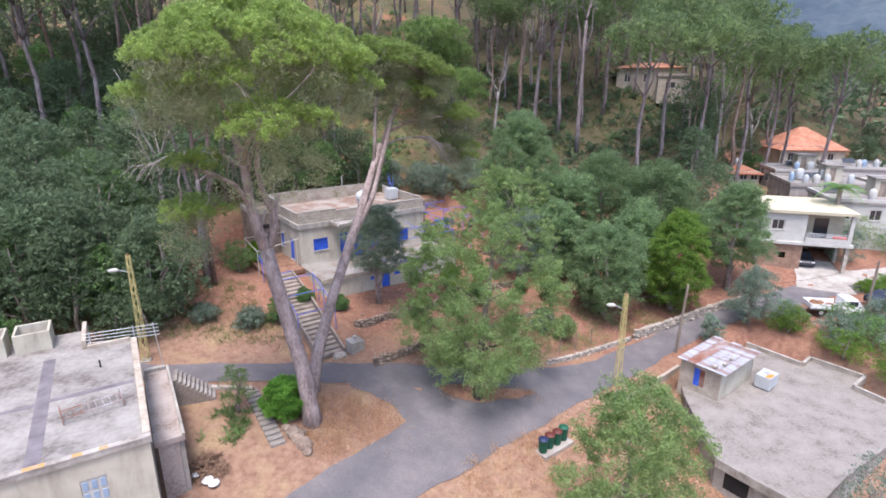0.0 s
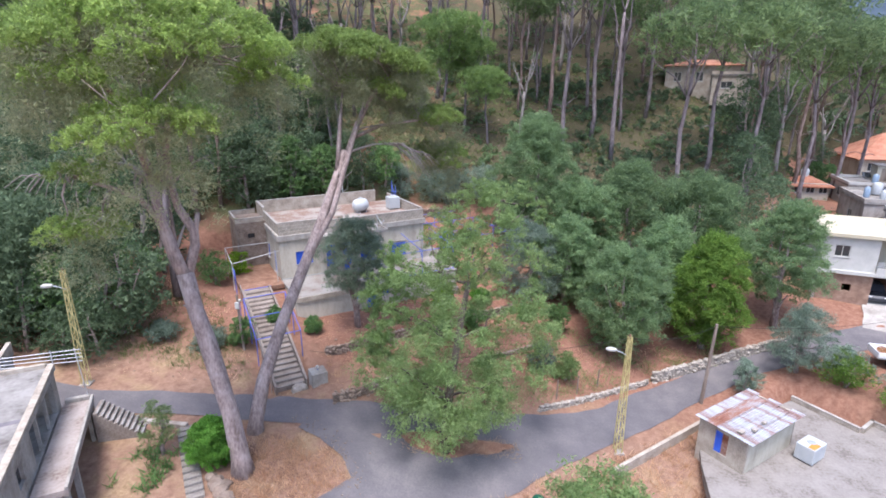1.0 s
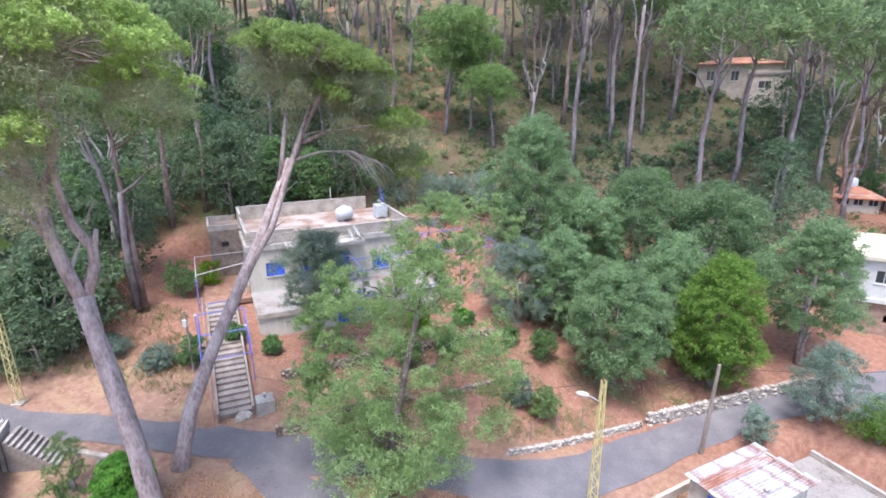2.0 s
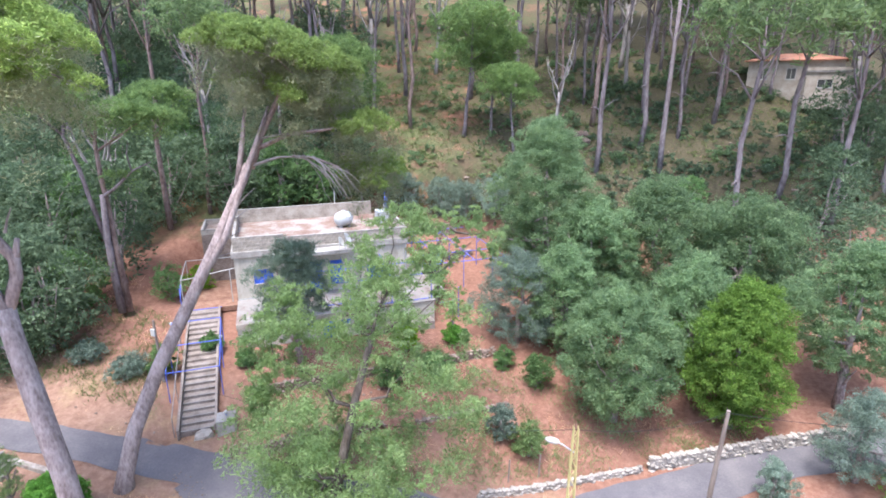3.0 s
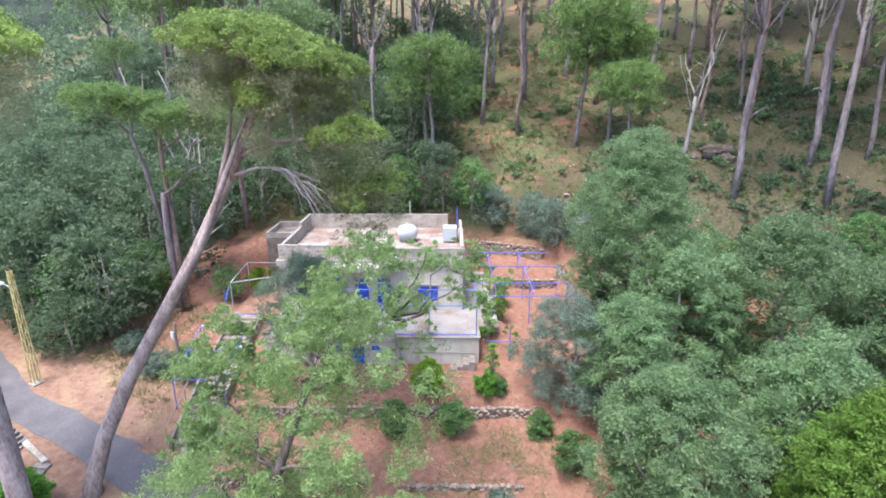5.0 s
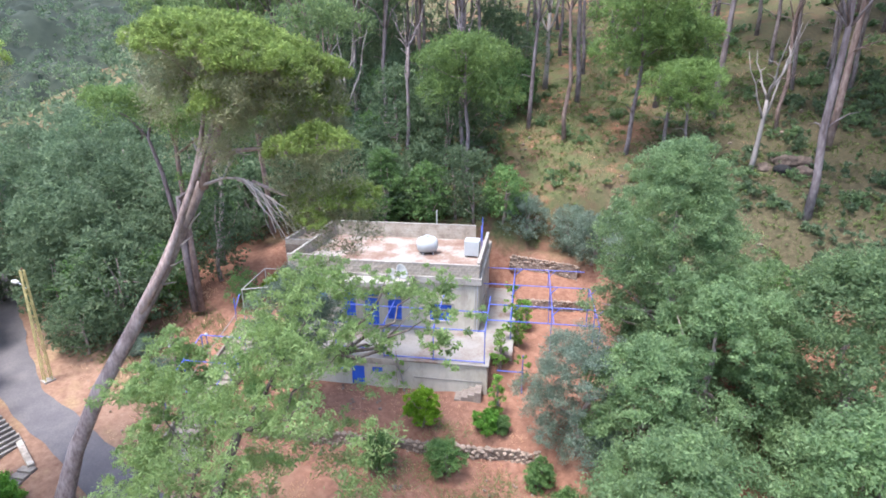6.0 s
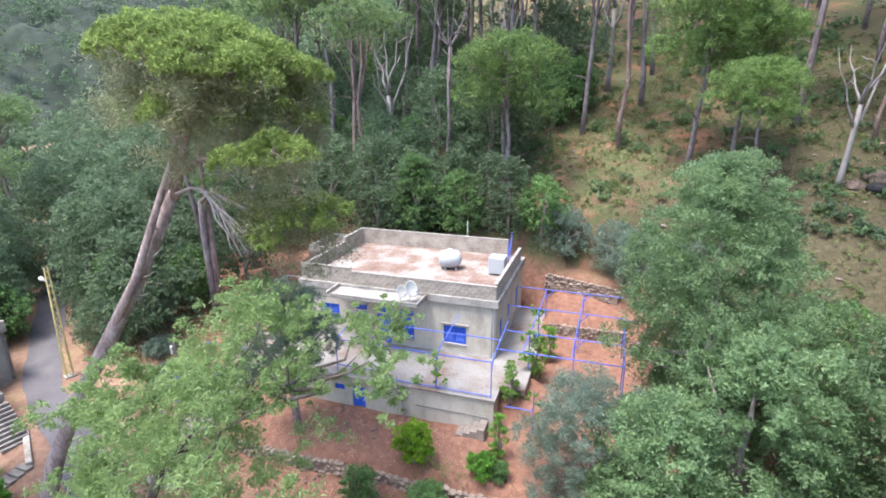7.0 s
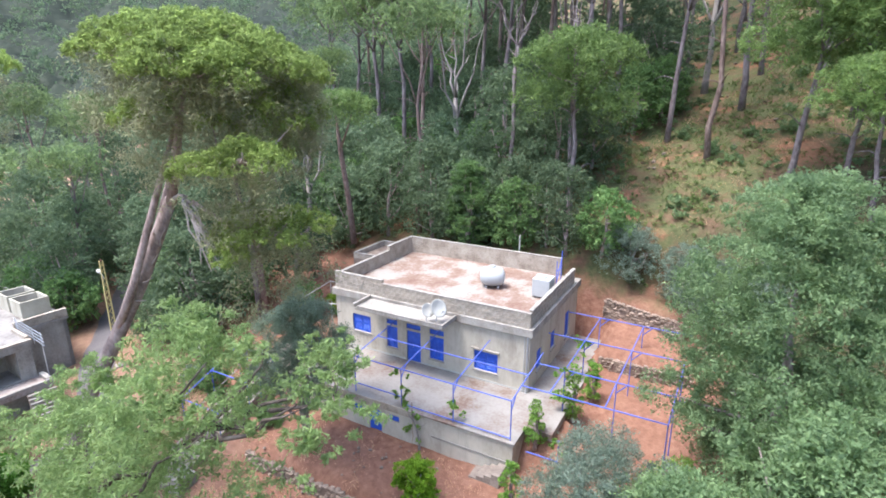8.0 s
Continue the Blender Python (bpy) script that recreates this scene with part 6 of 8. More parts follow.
wall_with_holes("wall", 3.2, -2.5, RZ - 0.25, 0.25, [], pose(-2.6, 11.3, 0, 0, 0, 90), left, CONCRETE)
wall_with_holes("wall", 11.4, -2.5, RZ - 0.25, 0.25, [], pose(-2.6, 14.5, 0, 0, 0, 180), left, CONCRETE)
part("door", boxed(-2.44, -2.4, 7.46, 8.34, 3.52, 5.49), WOOD, left)
part("window", boxed(-0.2, -0.16, 2.86, 3.74, 4.21, 5.19), GLASS, left)
part("window", boxed(-6.95, -5.95, 0.14, 0.18, 3.42, 4.68), GLASS, left)
L_ROOF = [(-14, -0.12), (0.1, -0.12), (0.1, 11.4), (-2.5, 11.4), (-2.5, 14.6), (-14, 14.6)]
part("roof_slab", slab(L_ROOF, RZ - 0.247, RZ - 0.05), CONCRETE, left)
part("roof_screed", slab([(-13.9, 0.2), (-0.25, 0.2), (-0.25, 11.2), (-2.75, 11.2), (-2.75, 14.4), (-13.9, 14.4)], RZ - 0.047, RZ), WHITE_ROOF, left)
part("roof_rim", boxed(-0.24, 0.1, 0.2, 11.4, RZ - 0.046, RZ + 0.12, 0.02), BLOCK, left)
part("roof_rim", boxed(-14, 0.1, -0.12, 0.19, RZ - 0.046, RZ + 0.08, 0.02), CONCRETE, left)
part("roof_rim", boxed(-2.5, -0.25, 11.21, 11.4, RZ - 0.046, RZ + 0.25, 0.02), BLOCK, left)
part("roof_rim", boxed(-2.74, -2.5, 11.41, 14.6, RZ - 0.046, RZ + 0.55, 0.02), BLOCK, left)
for a, w in ((-4.6, 0.75), (-2.9, 0.38), (-1.9, 0.32)):
    part("rim_paint", boxed(a, a + w, -0.135, 0.15, RZ + 0.083, RZ + 0.09), RIM_PAINT, left, "worn orange paint on the rim")
part("tar_strip", boxed(-4.62, -4.02, 0.3, 10.9, RZ + 0.004, RZ + 0.012), TAR, left)
part("tar_strip", boxed(-12, -4.63, 5.5, 5.8, RZ + 0.004, RZ + 0.012), TAR, left)
part("tar_strip", boxed(-4.01, -0.3, 5.6, 5.95, RZ + 0.004, RZ + 0.012), TAR, left)
part("vent_pipe", tubed([(-1.83, 8.4, RZ), (-1.83, 8.4, RZ + 0.45)], 0.05), DARK, left)
part("side_terrace", boxed(0.103, 1.55, 3.2, 11.6, 3.2, 3.5), PLASTER_PALE, left, "pale stained terrace slab along the side")
part("terrace_rim", boxed(1.42, 1.58, 3.15, 11.6, 3.503, 3.68, 0.02), CONCRETE, left)
part("terrace_rim", boxed(0.2, 1.41, 11.3, 11.6, 3.503, 3.75, 0.02), CONCRETE, left)
part("end_wall", boxed(0.25, 1.24, 3.3, 3.5, -1.5, 3.197), PLASTER_PALE, left, "pale stained plaster wall below the terrace")
part("terrace_support", boxed(1.3, 1.5, 10.2, 11.5, -1.0, 3.197), BLOCK, left)
for v in (3.4, 5.5):
    part("pier", boxed(1.25, 1.5, v, v + 0.25, -1.5, 3.197), CONCRETE, left)
for a in (-8.25, -6.05):
    tk = thing("roof_basin", "open concrete water basin on the pale flat roof", "basin", NEAR @ pose(a, 12.5, RZ))
    for x0, x1, y0, y1, z1 in ((0, 1.8, 0, 0.13, 1.2), (0, 1.8, 1.67, 1.8, 1.2), (0, 0.13, 0.133, 1.667, 1.2), (1.67, 1.8, 0.133, 1.667, 1.2), (0.133, 1.667, 0.133, 1.667, 0.6)):
        part("basin_wall" if z1 > 1 else "basin_floor", boxed(x0, x1, y0, y1, 0, z1, 0.01), CREAM if z1 > 1 else TAR, tk)
for k in range(6):
    part("glass_block", boxed(-2.78 + 0.34 * (k % 3), -2.58 + 0.34 * (k % 3), 0.0, 0.12, 3.6 + 0.6 * (k // 3), 4.02 + 0.6 * (k // 3)), BLUE_PALE, left)
part("window_grid", boxed(-2.848, -1.852, 0.04, 0.2, 3.502, 4.748), WHITE, left)
# ---- neighbour with pale roof and shed ----
right = thing("low_house", "low house with broad pale concrete roof below the lane", "house")
RY = -1.5
poly = [(17.3, 28.9), (20.6, 24.4), (24.4, 27.1), (34.5, 33.2), (32.9, 34.9), (32.0, 36.8), (34.0, 38.3), (31.5, 41.6), (30.2, 40.5), (27.6, 44.2), (23.3, 41.2), (18.9, 37.8), (18.4, 36.0)]
part("roof_slab", slab(poly, RY - 0.35, RY), PALE_SCREED, right, "broad pale dusty concrete roof")
inner = [(x + (25 - x) * 0.03, y + (34 - y) * 0.03) for x, y in poly]
part("wall", slab(inner, -6, RY - 0.353), CONCRETE, right)
front = part("front_band", boxed(0.1, 5.4, -0.06, -0.003, RY - 0.6, RY - 0.003), CONCRETE, right)
front.matrix_basis = pose(17.3, 28.9, 0, 0, 0, -53.7)
for a, w in ((0.7, 1.5), (3.4, 0.9)):
    # solid near-black boxes replace the shade of openings; the wall is not cut
    o = part("window", boxed(a, a + w, -0.02, 0.3, -3.5, -2.3), DARK, right, "near-black box painted as the shade of a window opening")
    o.matrix_basis = pose(17.5, 29.1, 0, 0, 0, -53.7)
for a, b in zip(poly[9:4:-1], poly[8:3:-1]):
    parapet(right, b[0], b[1], a[0], a[1], RY + 0.003, RY + 0.4, 0.2)
SHED = pose(20.5, 35.2, RY + 0.003, 0, 0, 38)
shed = thing("shed", "grey block shed with rust-streaked corrugated metal roof", "shed", SHED)
wall_with_holes("wall", 3.1, -2.5, 2.3, 0.15, [(1.1, 1.95, 0.5, 2.0)], pose(0, 3.1, 0, 0, 0, -90), shed, BLOCK)
wall_with_holes("wall", 5.2, 0, 2.35, 0.15, [], pose(0.153, 0, 0), shed, CREAM, "cream painted side wall")
wall_with_holes("wall", 5.2, -2.5, 2.35, 0.15, [], pose(5.353, 3.1, 0, 0, 0, 180), shed, BLOCK)
wall_with_holes("wall", 3.1, 0, 2.4, 0.15, [], pose(5.506, 0, 0, 0, 0, 90), shed, BLOCK)
part("door", boxed(0.06, 0.1, 1.57, 1.99, 0.51, 1.99), BLUE, shed, "pale blue half of the door")
part("door", boxed(0.07, 0.11, 1.16, 1.56, 0.51, 1.99), RUST, shed, "rusty half of the door")
part("roof_rubble", box(box(boxed(0.1, 0.5, 0.5, 0.8, 2.5, 2.62, 0.02), 2.2, 2.5, 0.3, 0.5, 2.53, 2.66), 1.0, 1.3, 0.2, 0.45, 2.5, 2.64), STONE, shed)


def corrugated(x0, x1, y0, y1, z0, z1, pitch=0.16, amp=0.025):
    bm = bmesh.new()
    n = int((x1 - x0) / (pitch / 4))
    rows = []
    for k in range(n + 1):
        x = x0 + (x1 - x0) * k / n
        d = amp * math.sin(2 * math.pi * x / pitch)
        rows.append([bm.verts.new((x, y0, z0 + d)), bm.verts.new((x, y1, z1 + d)), bm.verts.new((x, y1, z1 + d - 0.008)), bm.verts.new((x, y0, z0 + d - 0.008))])
    for a, b in zip(rows, rows[1:]):
        for k in range(4):
            bm.faces.new((a[k], a[(k + 1) % 4], b[(k + 1) % 4], b[k]))
    return bm


for k in range(5):
    s = part("roof_sheet", corrugated(0, 0.84, -0.3, 5.7 - 0.5 * (k % 2), 0, 0), (SHEET, RUST, SHEET, SHEET, SHEET)[k], shed)
    s.matrix_basis = pose(0, 3.3 - 0.73 * k, 2.42 + 0.014 * (k % 2), 0, 0, -90)
ac = thing("outdoor_unit", "pale metal air conditioner unit on the flat roof", "air conditioner", pose(25.3, 37.3, RY + 0.003, 0, 0, 38))
part("casing", boxed(-0.75, 0.75, -0.55, 0.55, 0.1, 1.15, 0.03), TANK, ac)
part("top_panel", boxed(-0.7, 0.1, -0.5, -0.1, 1.153, 1.17), ramp_mat("orange_paint", [(0.3, (0.45, 0.16, 0.03)), (0.7, (0.6, 0.26, 0.06))], 2.0, 0.6, 0.05), ac, "faded orange panel")
part("grille", lathe([(0.25, 1.153), (0.25, 1.19), (0.05, 1.2)], 16), STEEL, ac)
for a in (-0.6, 0.5):
    part("foot", boxed(a, a + 0.1, -0.5, 0.5, 0, 0.098), STEEL, ac)

# ---- bins ----
pad = thing("bin_pad", "small pale concrete slab on the verge", "slab", pose(7.3, 30.2, ground_at(7.3, 30.2), 0, 0, 38), kind="structure")
part("slab", boxed(-1.4, 1.4, -0.55, 0.55, -0.3, 0.12, 0.02), CONCRETE, pad)
for k, lid in enumerate((BLUE_DARK, RED_PLASTIC, RED_PLASTIC, GREEN_PLASTIC)):
    b = thing("rubbish_bin", ("green plastic rubbish bin with dark blue lid", "green plastic rubbish bin with dark red lid", "green plastic rubbish bin with dark red lid", "green plastic rubbish bin with its lid hanging open")[k], "bin", pose(7.3, 30.2, ground_at(7.3, 30.2) + 0.12, 0, 0, 38) @ pose(-1.05 + 0.68 * k, 0.05 * (k % 2), 0, 0, 0, 5 * k), group="rubbish bins on the slab")
    part("body", lathe([(0.24, 0), (0.27, 0.06), (0.31, 0.85), (0.33, 0.87), (0.33, 0.92)], 14), GREEN_PLASTIC, b)
    part("lid", lathe([(0.34, 0.923), (0.34, 0.96), (0.2, 1.04), (0.04, 1.07)], 14), lid, b)

# retaining wall between the verge and the shed's yard
rw = thing("retaining_wall", "grey rendered retaining wall below the verge", "wall", kind="structure")
part("wall", boxed(0, 9.2, -0.12, 0.12, -4.2, -1.4, 0.02), BLOCK, rw)
rw.matrix_world = pose(12.8, 34.7, 0, 0, 0, 39.5)

for x, y in ((9.9, 41.2), (11.5, 42.3), (13.2, 43.6)):
    fp = thing("fence_post", "thin dark wooden fence post above the wall", "post", pose(x, y, ground_at(x, y)), group="fence posts above the lane")
    part("post", tubed([(0, 0, -0.3), (0.05, 0.03, 1.5)], [0.05, 0.04], 6), WOOD, fp)

t = thing("meter_post", "short wooden post with a white meter box beside the stairs", "utility pole", pose(-13.2, 40.4, ground_at(-13.2, 40.4)))
part("post", tubed([(0, 0, -0.3), (-0.15, 0.1, 4.3)], [0.1, 0.08], 8), WOOD, t)
part("meter_box", boxed(-0.22, 0.1, -0.2, -0.08, 3.3, 3.8, 0.02), WHITE, t)


# ---- the white house and its neighbours up the lane ----
def plain_window(parent, m, w, h, mat=WHITE):
    bm = bmesh.new()
    box(bm, 0, 0.07, 0.06, 0.16, 0, h), box(bm, w - 0.07, w, 0.06, 0.16, 0, h), box(bm, 0.07, w - 0.07, 0.06, 0.16, h - 0.07, h), box(bm, 0.07, w - 0.07, 0.06, 0.16, 0, 0.07), box(bm, w / 2 - 0.03, w / 2 + 0.03, 0.06, 0.16, 0.07, h - 0.07)
    win = part("window", bm, mat, parent)
    win.matrix_basis = m
    part("pane", boxed(0.07, w - 0.07, 0.1, 0.12, 0.07, h - 0.07), GLASS, win)
    part("sill", boxed(-0.05, w + 0.05, -0.06, 0.06, -0.06, -0.003), mat, win)
    return win


def flat_house(name, label, m, W, D, H, mat, storeys=1, windows=(), rim=0.35, roof_mat=WHITE_ROOF):
    """A flat-roofed house: walls with real openings, slab, rim."""
    t = thing(name, label, "house", m)
    holes = [(x, x + w, z, z + h) for x, z, w, h in windows]
    wall_with_holes("wall", W, -1.5, H, 0.22, holes, Matrix(), t, mat)
    wall_with_holes("wall", D - 0.44, -1.5, H, 0.22, [], pose(W, 0.22, 0, 0, 0, 90), t, mat)
    wall_with_holes("wall", D - 0.44, -1.5, H, 0.22, [(D * 0.4, D * 0.4 + 1.2, 1, 2.2)], pose(0, D - 0.22, 0, 0, 0, -90), t, mat)
    wall_with_holes("wall", W, -1.5, H, 0.22, [], pose(W, D, 0, 0, 0, 180), t, mat)
    for x, z, w, h in windows:
        plain_window(t, pose(x, 0, z), w, h)
    plain_window(t, pose(0, D - 0.22 - D * 0.4, 1, 0, 0, -90), 1.2, 1.2)
    part("roof_slab", boxed(-0.15, W + 0.15, -0.15, D + 0.15, H + 0.003, H + 0.25), roof_mat, t)
    for x0, x1, y0, y1 in ((-0.15, W + 0.15, -0.15, 0.05), (-0.15, W + 0.15, D - 0.05, D + 0.15), (-0.15, 0.05, 0.053, D - 0.053), (W - 0.05, W + 0.15, 0.053, D - 0.053)):
        part("roof_rim", boxed(x0, x1, y0, y1, H + 0.253, H + 0.25 + rim), mat, t)
    for k in range(1, storeys):
        part("storey_band", boxed(-0.04, W + 0.04, -0.04, 0.0 - 0.003, H * k / storeys - 0.1, H * k / storeys + 0.1), mat, t)
    return t


WH = pose(34.6, 56.9, 2.0, 0, 0, -17)
wh = thing("white_house", "white two-storey house with stone base, balcony and garage", "house", WH)
wall_with_holes("stone_wall", 4.4, -1.5, 2.7, 0.3, [(2.2, 2.9, 1.0, 1.7)], Matrix(), wh, BROWN_STONE)
wall_with_holes("wall", 4.4, 3.0, 6.1, 0.25, [(1.1, 2.3, 4.2, 5.3)], Matrix(), wh, WHITE)
plain_window(wh, pose(1.1, 0, 4.2), 1.2, 1.1)
part("floor_band", boxed(-0.1, 8.9, -0.35, 7.0, 2.703, 2.997), WHITE, wh)
part("roof_slab", boxed(-0.25, 8.9, -0.35, 8.2, 6.103, 6.4), ramp_mat("cream_roof", [(0.3, (0.40, 0.35, 0.25)), (0.7, (0.49, 0.445, 0.33))], 0.6, 0.85, 0.1), wh, "cream coloured roof slab")
wall_with_holes("wall", 8.0, -1.5, 6.1, 0.25, [], pose(0, 8.0, 0, 0, 0, -90), wh, WHITE)
wall_with_holes("wall", 5.5, -1.5, 6.1, 0.25, [], pose(8.6, 2.5, 0, 0, 0, 90), wh, WHITE)
wall_with_holes("inner_wall", 4.2, 3.0, 6.1, 0.2, [(1.4, 2.8, 3.0, 5.2)], pose(4.4, 2.4, 0), wh, CREAM)
wall_with_holes("garage_wall", 4.2, -1.5, 2.7, 0.2, [], pose(4.4, 5.6, 0), wh, STONE)
part("side_wall", boxed(4.15, 4.4, 0.31, 5.59, -1.5, 2.7), BROWN_STONE, wh)
part("side_wall", boxed(4.15, 4.4, 0.26, 7.9, 3.0, 6.1), WHITE, wh)
for a in (8.35,):
    part("pillar", boxed(a, a + 0.35, -0.1, 0.25, -1.0, 2.7), STONE, wh)
    part("pillar", boxed(a, a + 0.35, -0.1, 0.25, 3.0, 6.1), WHITE, wh)
part("balcony_wall", boxed(4.42, 8.34, -0.3, -0.15, 3.0, 3.55), WHITE, wh)
for k in range(3):
    part("rail", tubed([(4.42, -0.22, 3.72 + 0.16 * k), (8.34, -0.22, 3.72 + 0.16 * k)], 0.02, 6), STEEL, wh)
part("balcony_door", boxed(5.8, 7.2, 2.5, 2.55, 3.0, 5.2), GLASS, wh)
part("flower_box", boxed(7.0, 8.2, -0.1, 0.15, 3.55, 3.8), ramp_mat("red_fabric", [(0.3, (0.45, 0.04, 0.03)), (0.7, (0.60, 0.08, 0.05))], 2, 0.8, 0.1), wh)
broad = ribbon("driveway", [(41.6, 57.4), (40.4, 54.4), (39.0, 51.0)], [1.5, 2.3, 2.7], 0.07, CONCRETE, label="pale concrete driveway before the garage")
broad["category"] = "driveway"
broad = ribbon("driveway", [(40.6, 53.4), (44.0, 53.8), (49.0, 54.6)], [1.2, 1.2, 0.9], 0.076, CONCRETE, label="pale concrete path beside the garage")
broad["category"] = "driveway"
flat_house("flat_house", "pale flat-roofed house up the lane", pose(44.5, 60.5, 3.0, 0, 0, -14), 9.5, 7, 5.2, WHITE, 2, ((1.0, 3.4, 1.2, 1.2), (4.0, 3.4, 1.2, 1.2), (6.8, 3.2, 1.4, 1.5)))
flat_house("flat_house", "grey flat-roofed house up the lane", pose(47, 72, 4.4, 0, 0, -12), 11, 8, 3.6, CONCRETE, 1, ((1.5, 1.0, 1.2, 1.2), (5, 0.9, 1.6, 1.5), (8.2, 1.0, 1.2, 1.2)))
flat_house("flat_house", "pale flat-roofed house up the lane", pose(58, 68, 4.0, 0, 0, -10), 12, 8, 4.0, PLASTER, 1, ((1.5, 1.0, 1.4, 1.5), (4.6, 0.9, 1.6, 1.6), (8.8, 1.0, 1.4, 1.5)))
flat_house("flat_house", "white flat-roofed house up the lane", pose(62, 84, 5.0, 0, 0, -12), 14, 8, 3.4, WHITE, 1, ((2, 1.0, 1.4, 1.4), (6, 1, 1.4, 1.4), (10, 1, 1.4, 1.4)))
flat_house("flat_house", "low white flat-roofed house up the lane", pose(52, 84, 5.2, 0, 0, -12), 8, 7, 2.8, WHITE, 1, ((2, 1.0, 1.2, 1.2), (5, 1, 1.2, 1.2)))


def hip_house(name, label, m, W, D, H, peak, mat, rows=0):
    t = thing(name, label, "house", m)
    ws = [(W * q, W * q + 1.1, 1.0, 2.4) for q in (0.12, 0.42, 0.74)]
    wall_with_holes("wall", W, -2.5, H, 0.25, ws, Matrix(), t, mat)
    for x0, x1, z0, z1 in ws:
        plain_window(t, pose(x0, 0, z0), x1 - x0, z1 - z0)
    wall_with_holes("wall", D - 0.5, -2.5, H, 0.25, [], pose(W, 0.25, 0, 0, 0, 90), t, mat)
    wall_with_holes("wall", D - 0.5, -2.5, H, 0.25, [], pose(0, D - 0.25, 0, 0, 0, -90), t, mat)
    wall_with_holes("wall", W, -2.5, H, 0.25, [], pose(W, D, 0, 0, 0, 180), t, mat)
    o = 0.5
    base = [Vector(p) for p in ((-o, -o, H), (W + o, -o, H), (W + o, D + o, H), (-o, D + o, H))]
    r = max(0.3, (W - D) / 2)
    ridge_ends = [Vector((W / 2 - r, D / 2, H + peak)), Vector((W / 2 + r, D / 2, H + peak))]
    bm = bmesh.new()
    lo, hi, soffit = [bm.verts.new(v) for v in base], [bm.verts.new(v) for v in ridge_ends], [bm.verts.new(v - Vector((0, 0, 0.12))) for v in base]
    for f in ((lo[0], lo[1], hi[1], hi[0]), (lo[2], lo[3], hi[0], hi[1]), (lo[1], lo[2], hi[1]), (lo[3], lo[0], hi[0]), tuple(soffit[::-1])):
        bm.faces.new(f)
    for k in range(4):
        bm.faces.new((soffit[k], soffit[(k + 1) % 4], lo[(k + 1) % 4], lo[k]))
    roof = part("roof", bm, TILE_RED, t, "red tiled hipped roof")
    for a, b, c, d in ((base[0], base[1], ridge_ends[1], ridge_ends[0]), (base[3], base[0], ridge_ends[0], ridge_ends[0]), (base[1], base[2], ridge_ends[1], ridge_ends[1])) if rows else ():
        for k in range(rows):
            p, q = k / rows, (k + 1) / rows
            lift = (b - a).cross(d - a).normalized()
            row = bmesh.new()
            vs = [a.lerp(d, p) + lift * 0.09, b.lerp(c, p) + lift * 0.09, b.lerp(c, q) + lift * 0.02, a.lerp(d, q) + lift * 0.02]
            v8 = [row.verts.new(v) for v in vs] + [row.verts.new(v - lift * 0.015) for v in vs]
            for f in ((0, 1, 2, 3), (7, 6, 5, 4), (0, 4, 5, 1), (1, 5, 6, 2), (2, 6, 7, 3), (3, 7, 4, 0)):
                row.faces.new([v8[i] for i in f])
            part("tile_course", row, TILE_RED, roof)
    return t


hip_house("red_roofed_house", "pale house with red tiled hipped roof", pose(64.4, 103.5, 6.3, 0, 0, -6), 11.5, 10.5, 3.0, 3.9, CREAM, 14)
hip_house("red_roofed_cottage", "small cottage with red tiled roof", pose(46.8, 88.5, 5.2, 0, 0, -10), 5, 4.5, 2.0, 1.2, CREAM, 8)
hip_house("hill_house", "pale house with rusty red roof among the pines", pose(30.6, 99.5, 20.6, 0, 0, -18), 10.5, 7, 3.4, 0.9, BLOCK)
flat_house("hill_shed", "pale flat-roofed outbuilding among the pines", pose(36.4, 95.4, 19.6, 0, 0, -18), 5.0, 4, 2.8, BLOCK, 1, ((1.2, 1.0, 1.6, 1.0),))

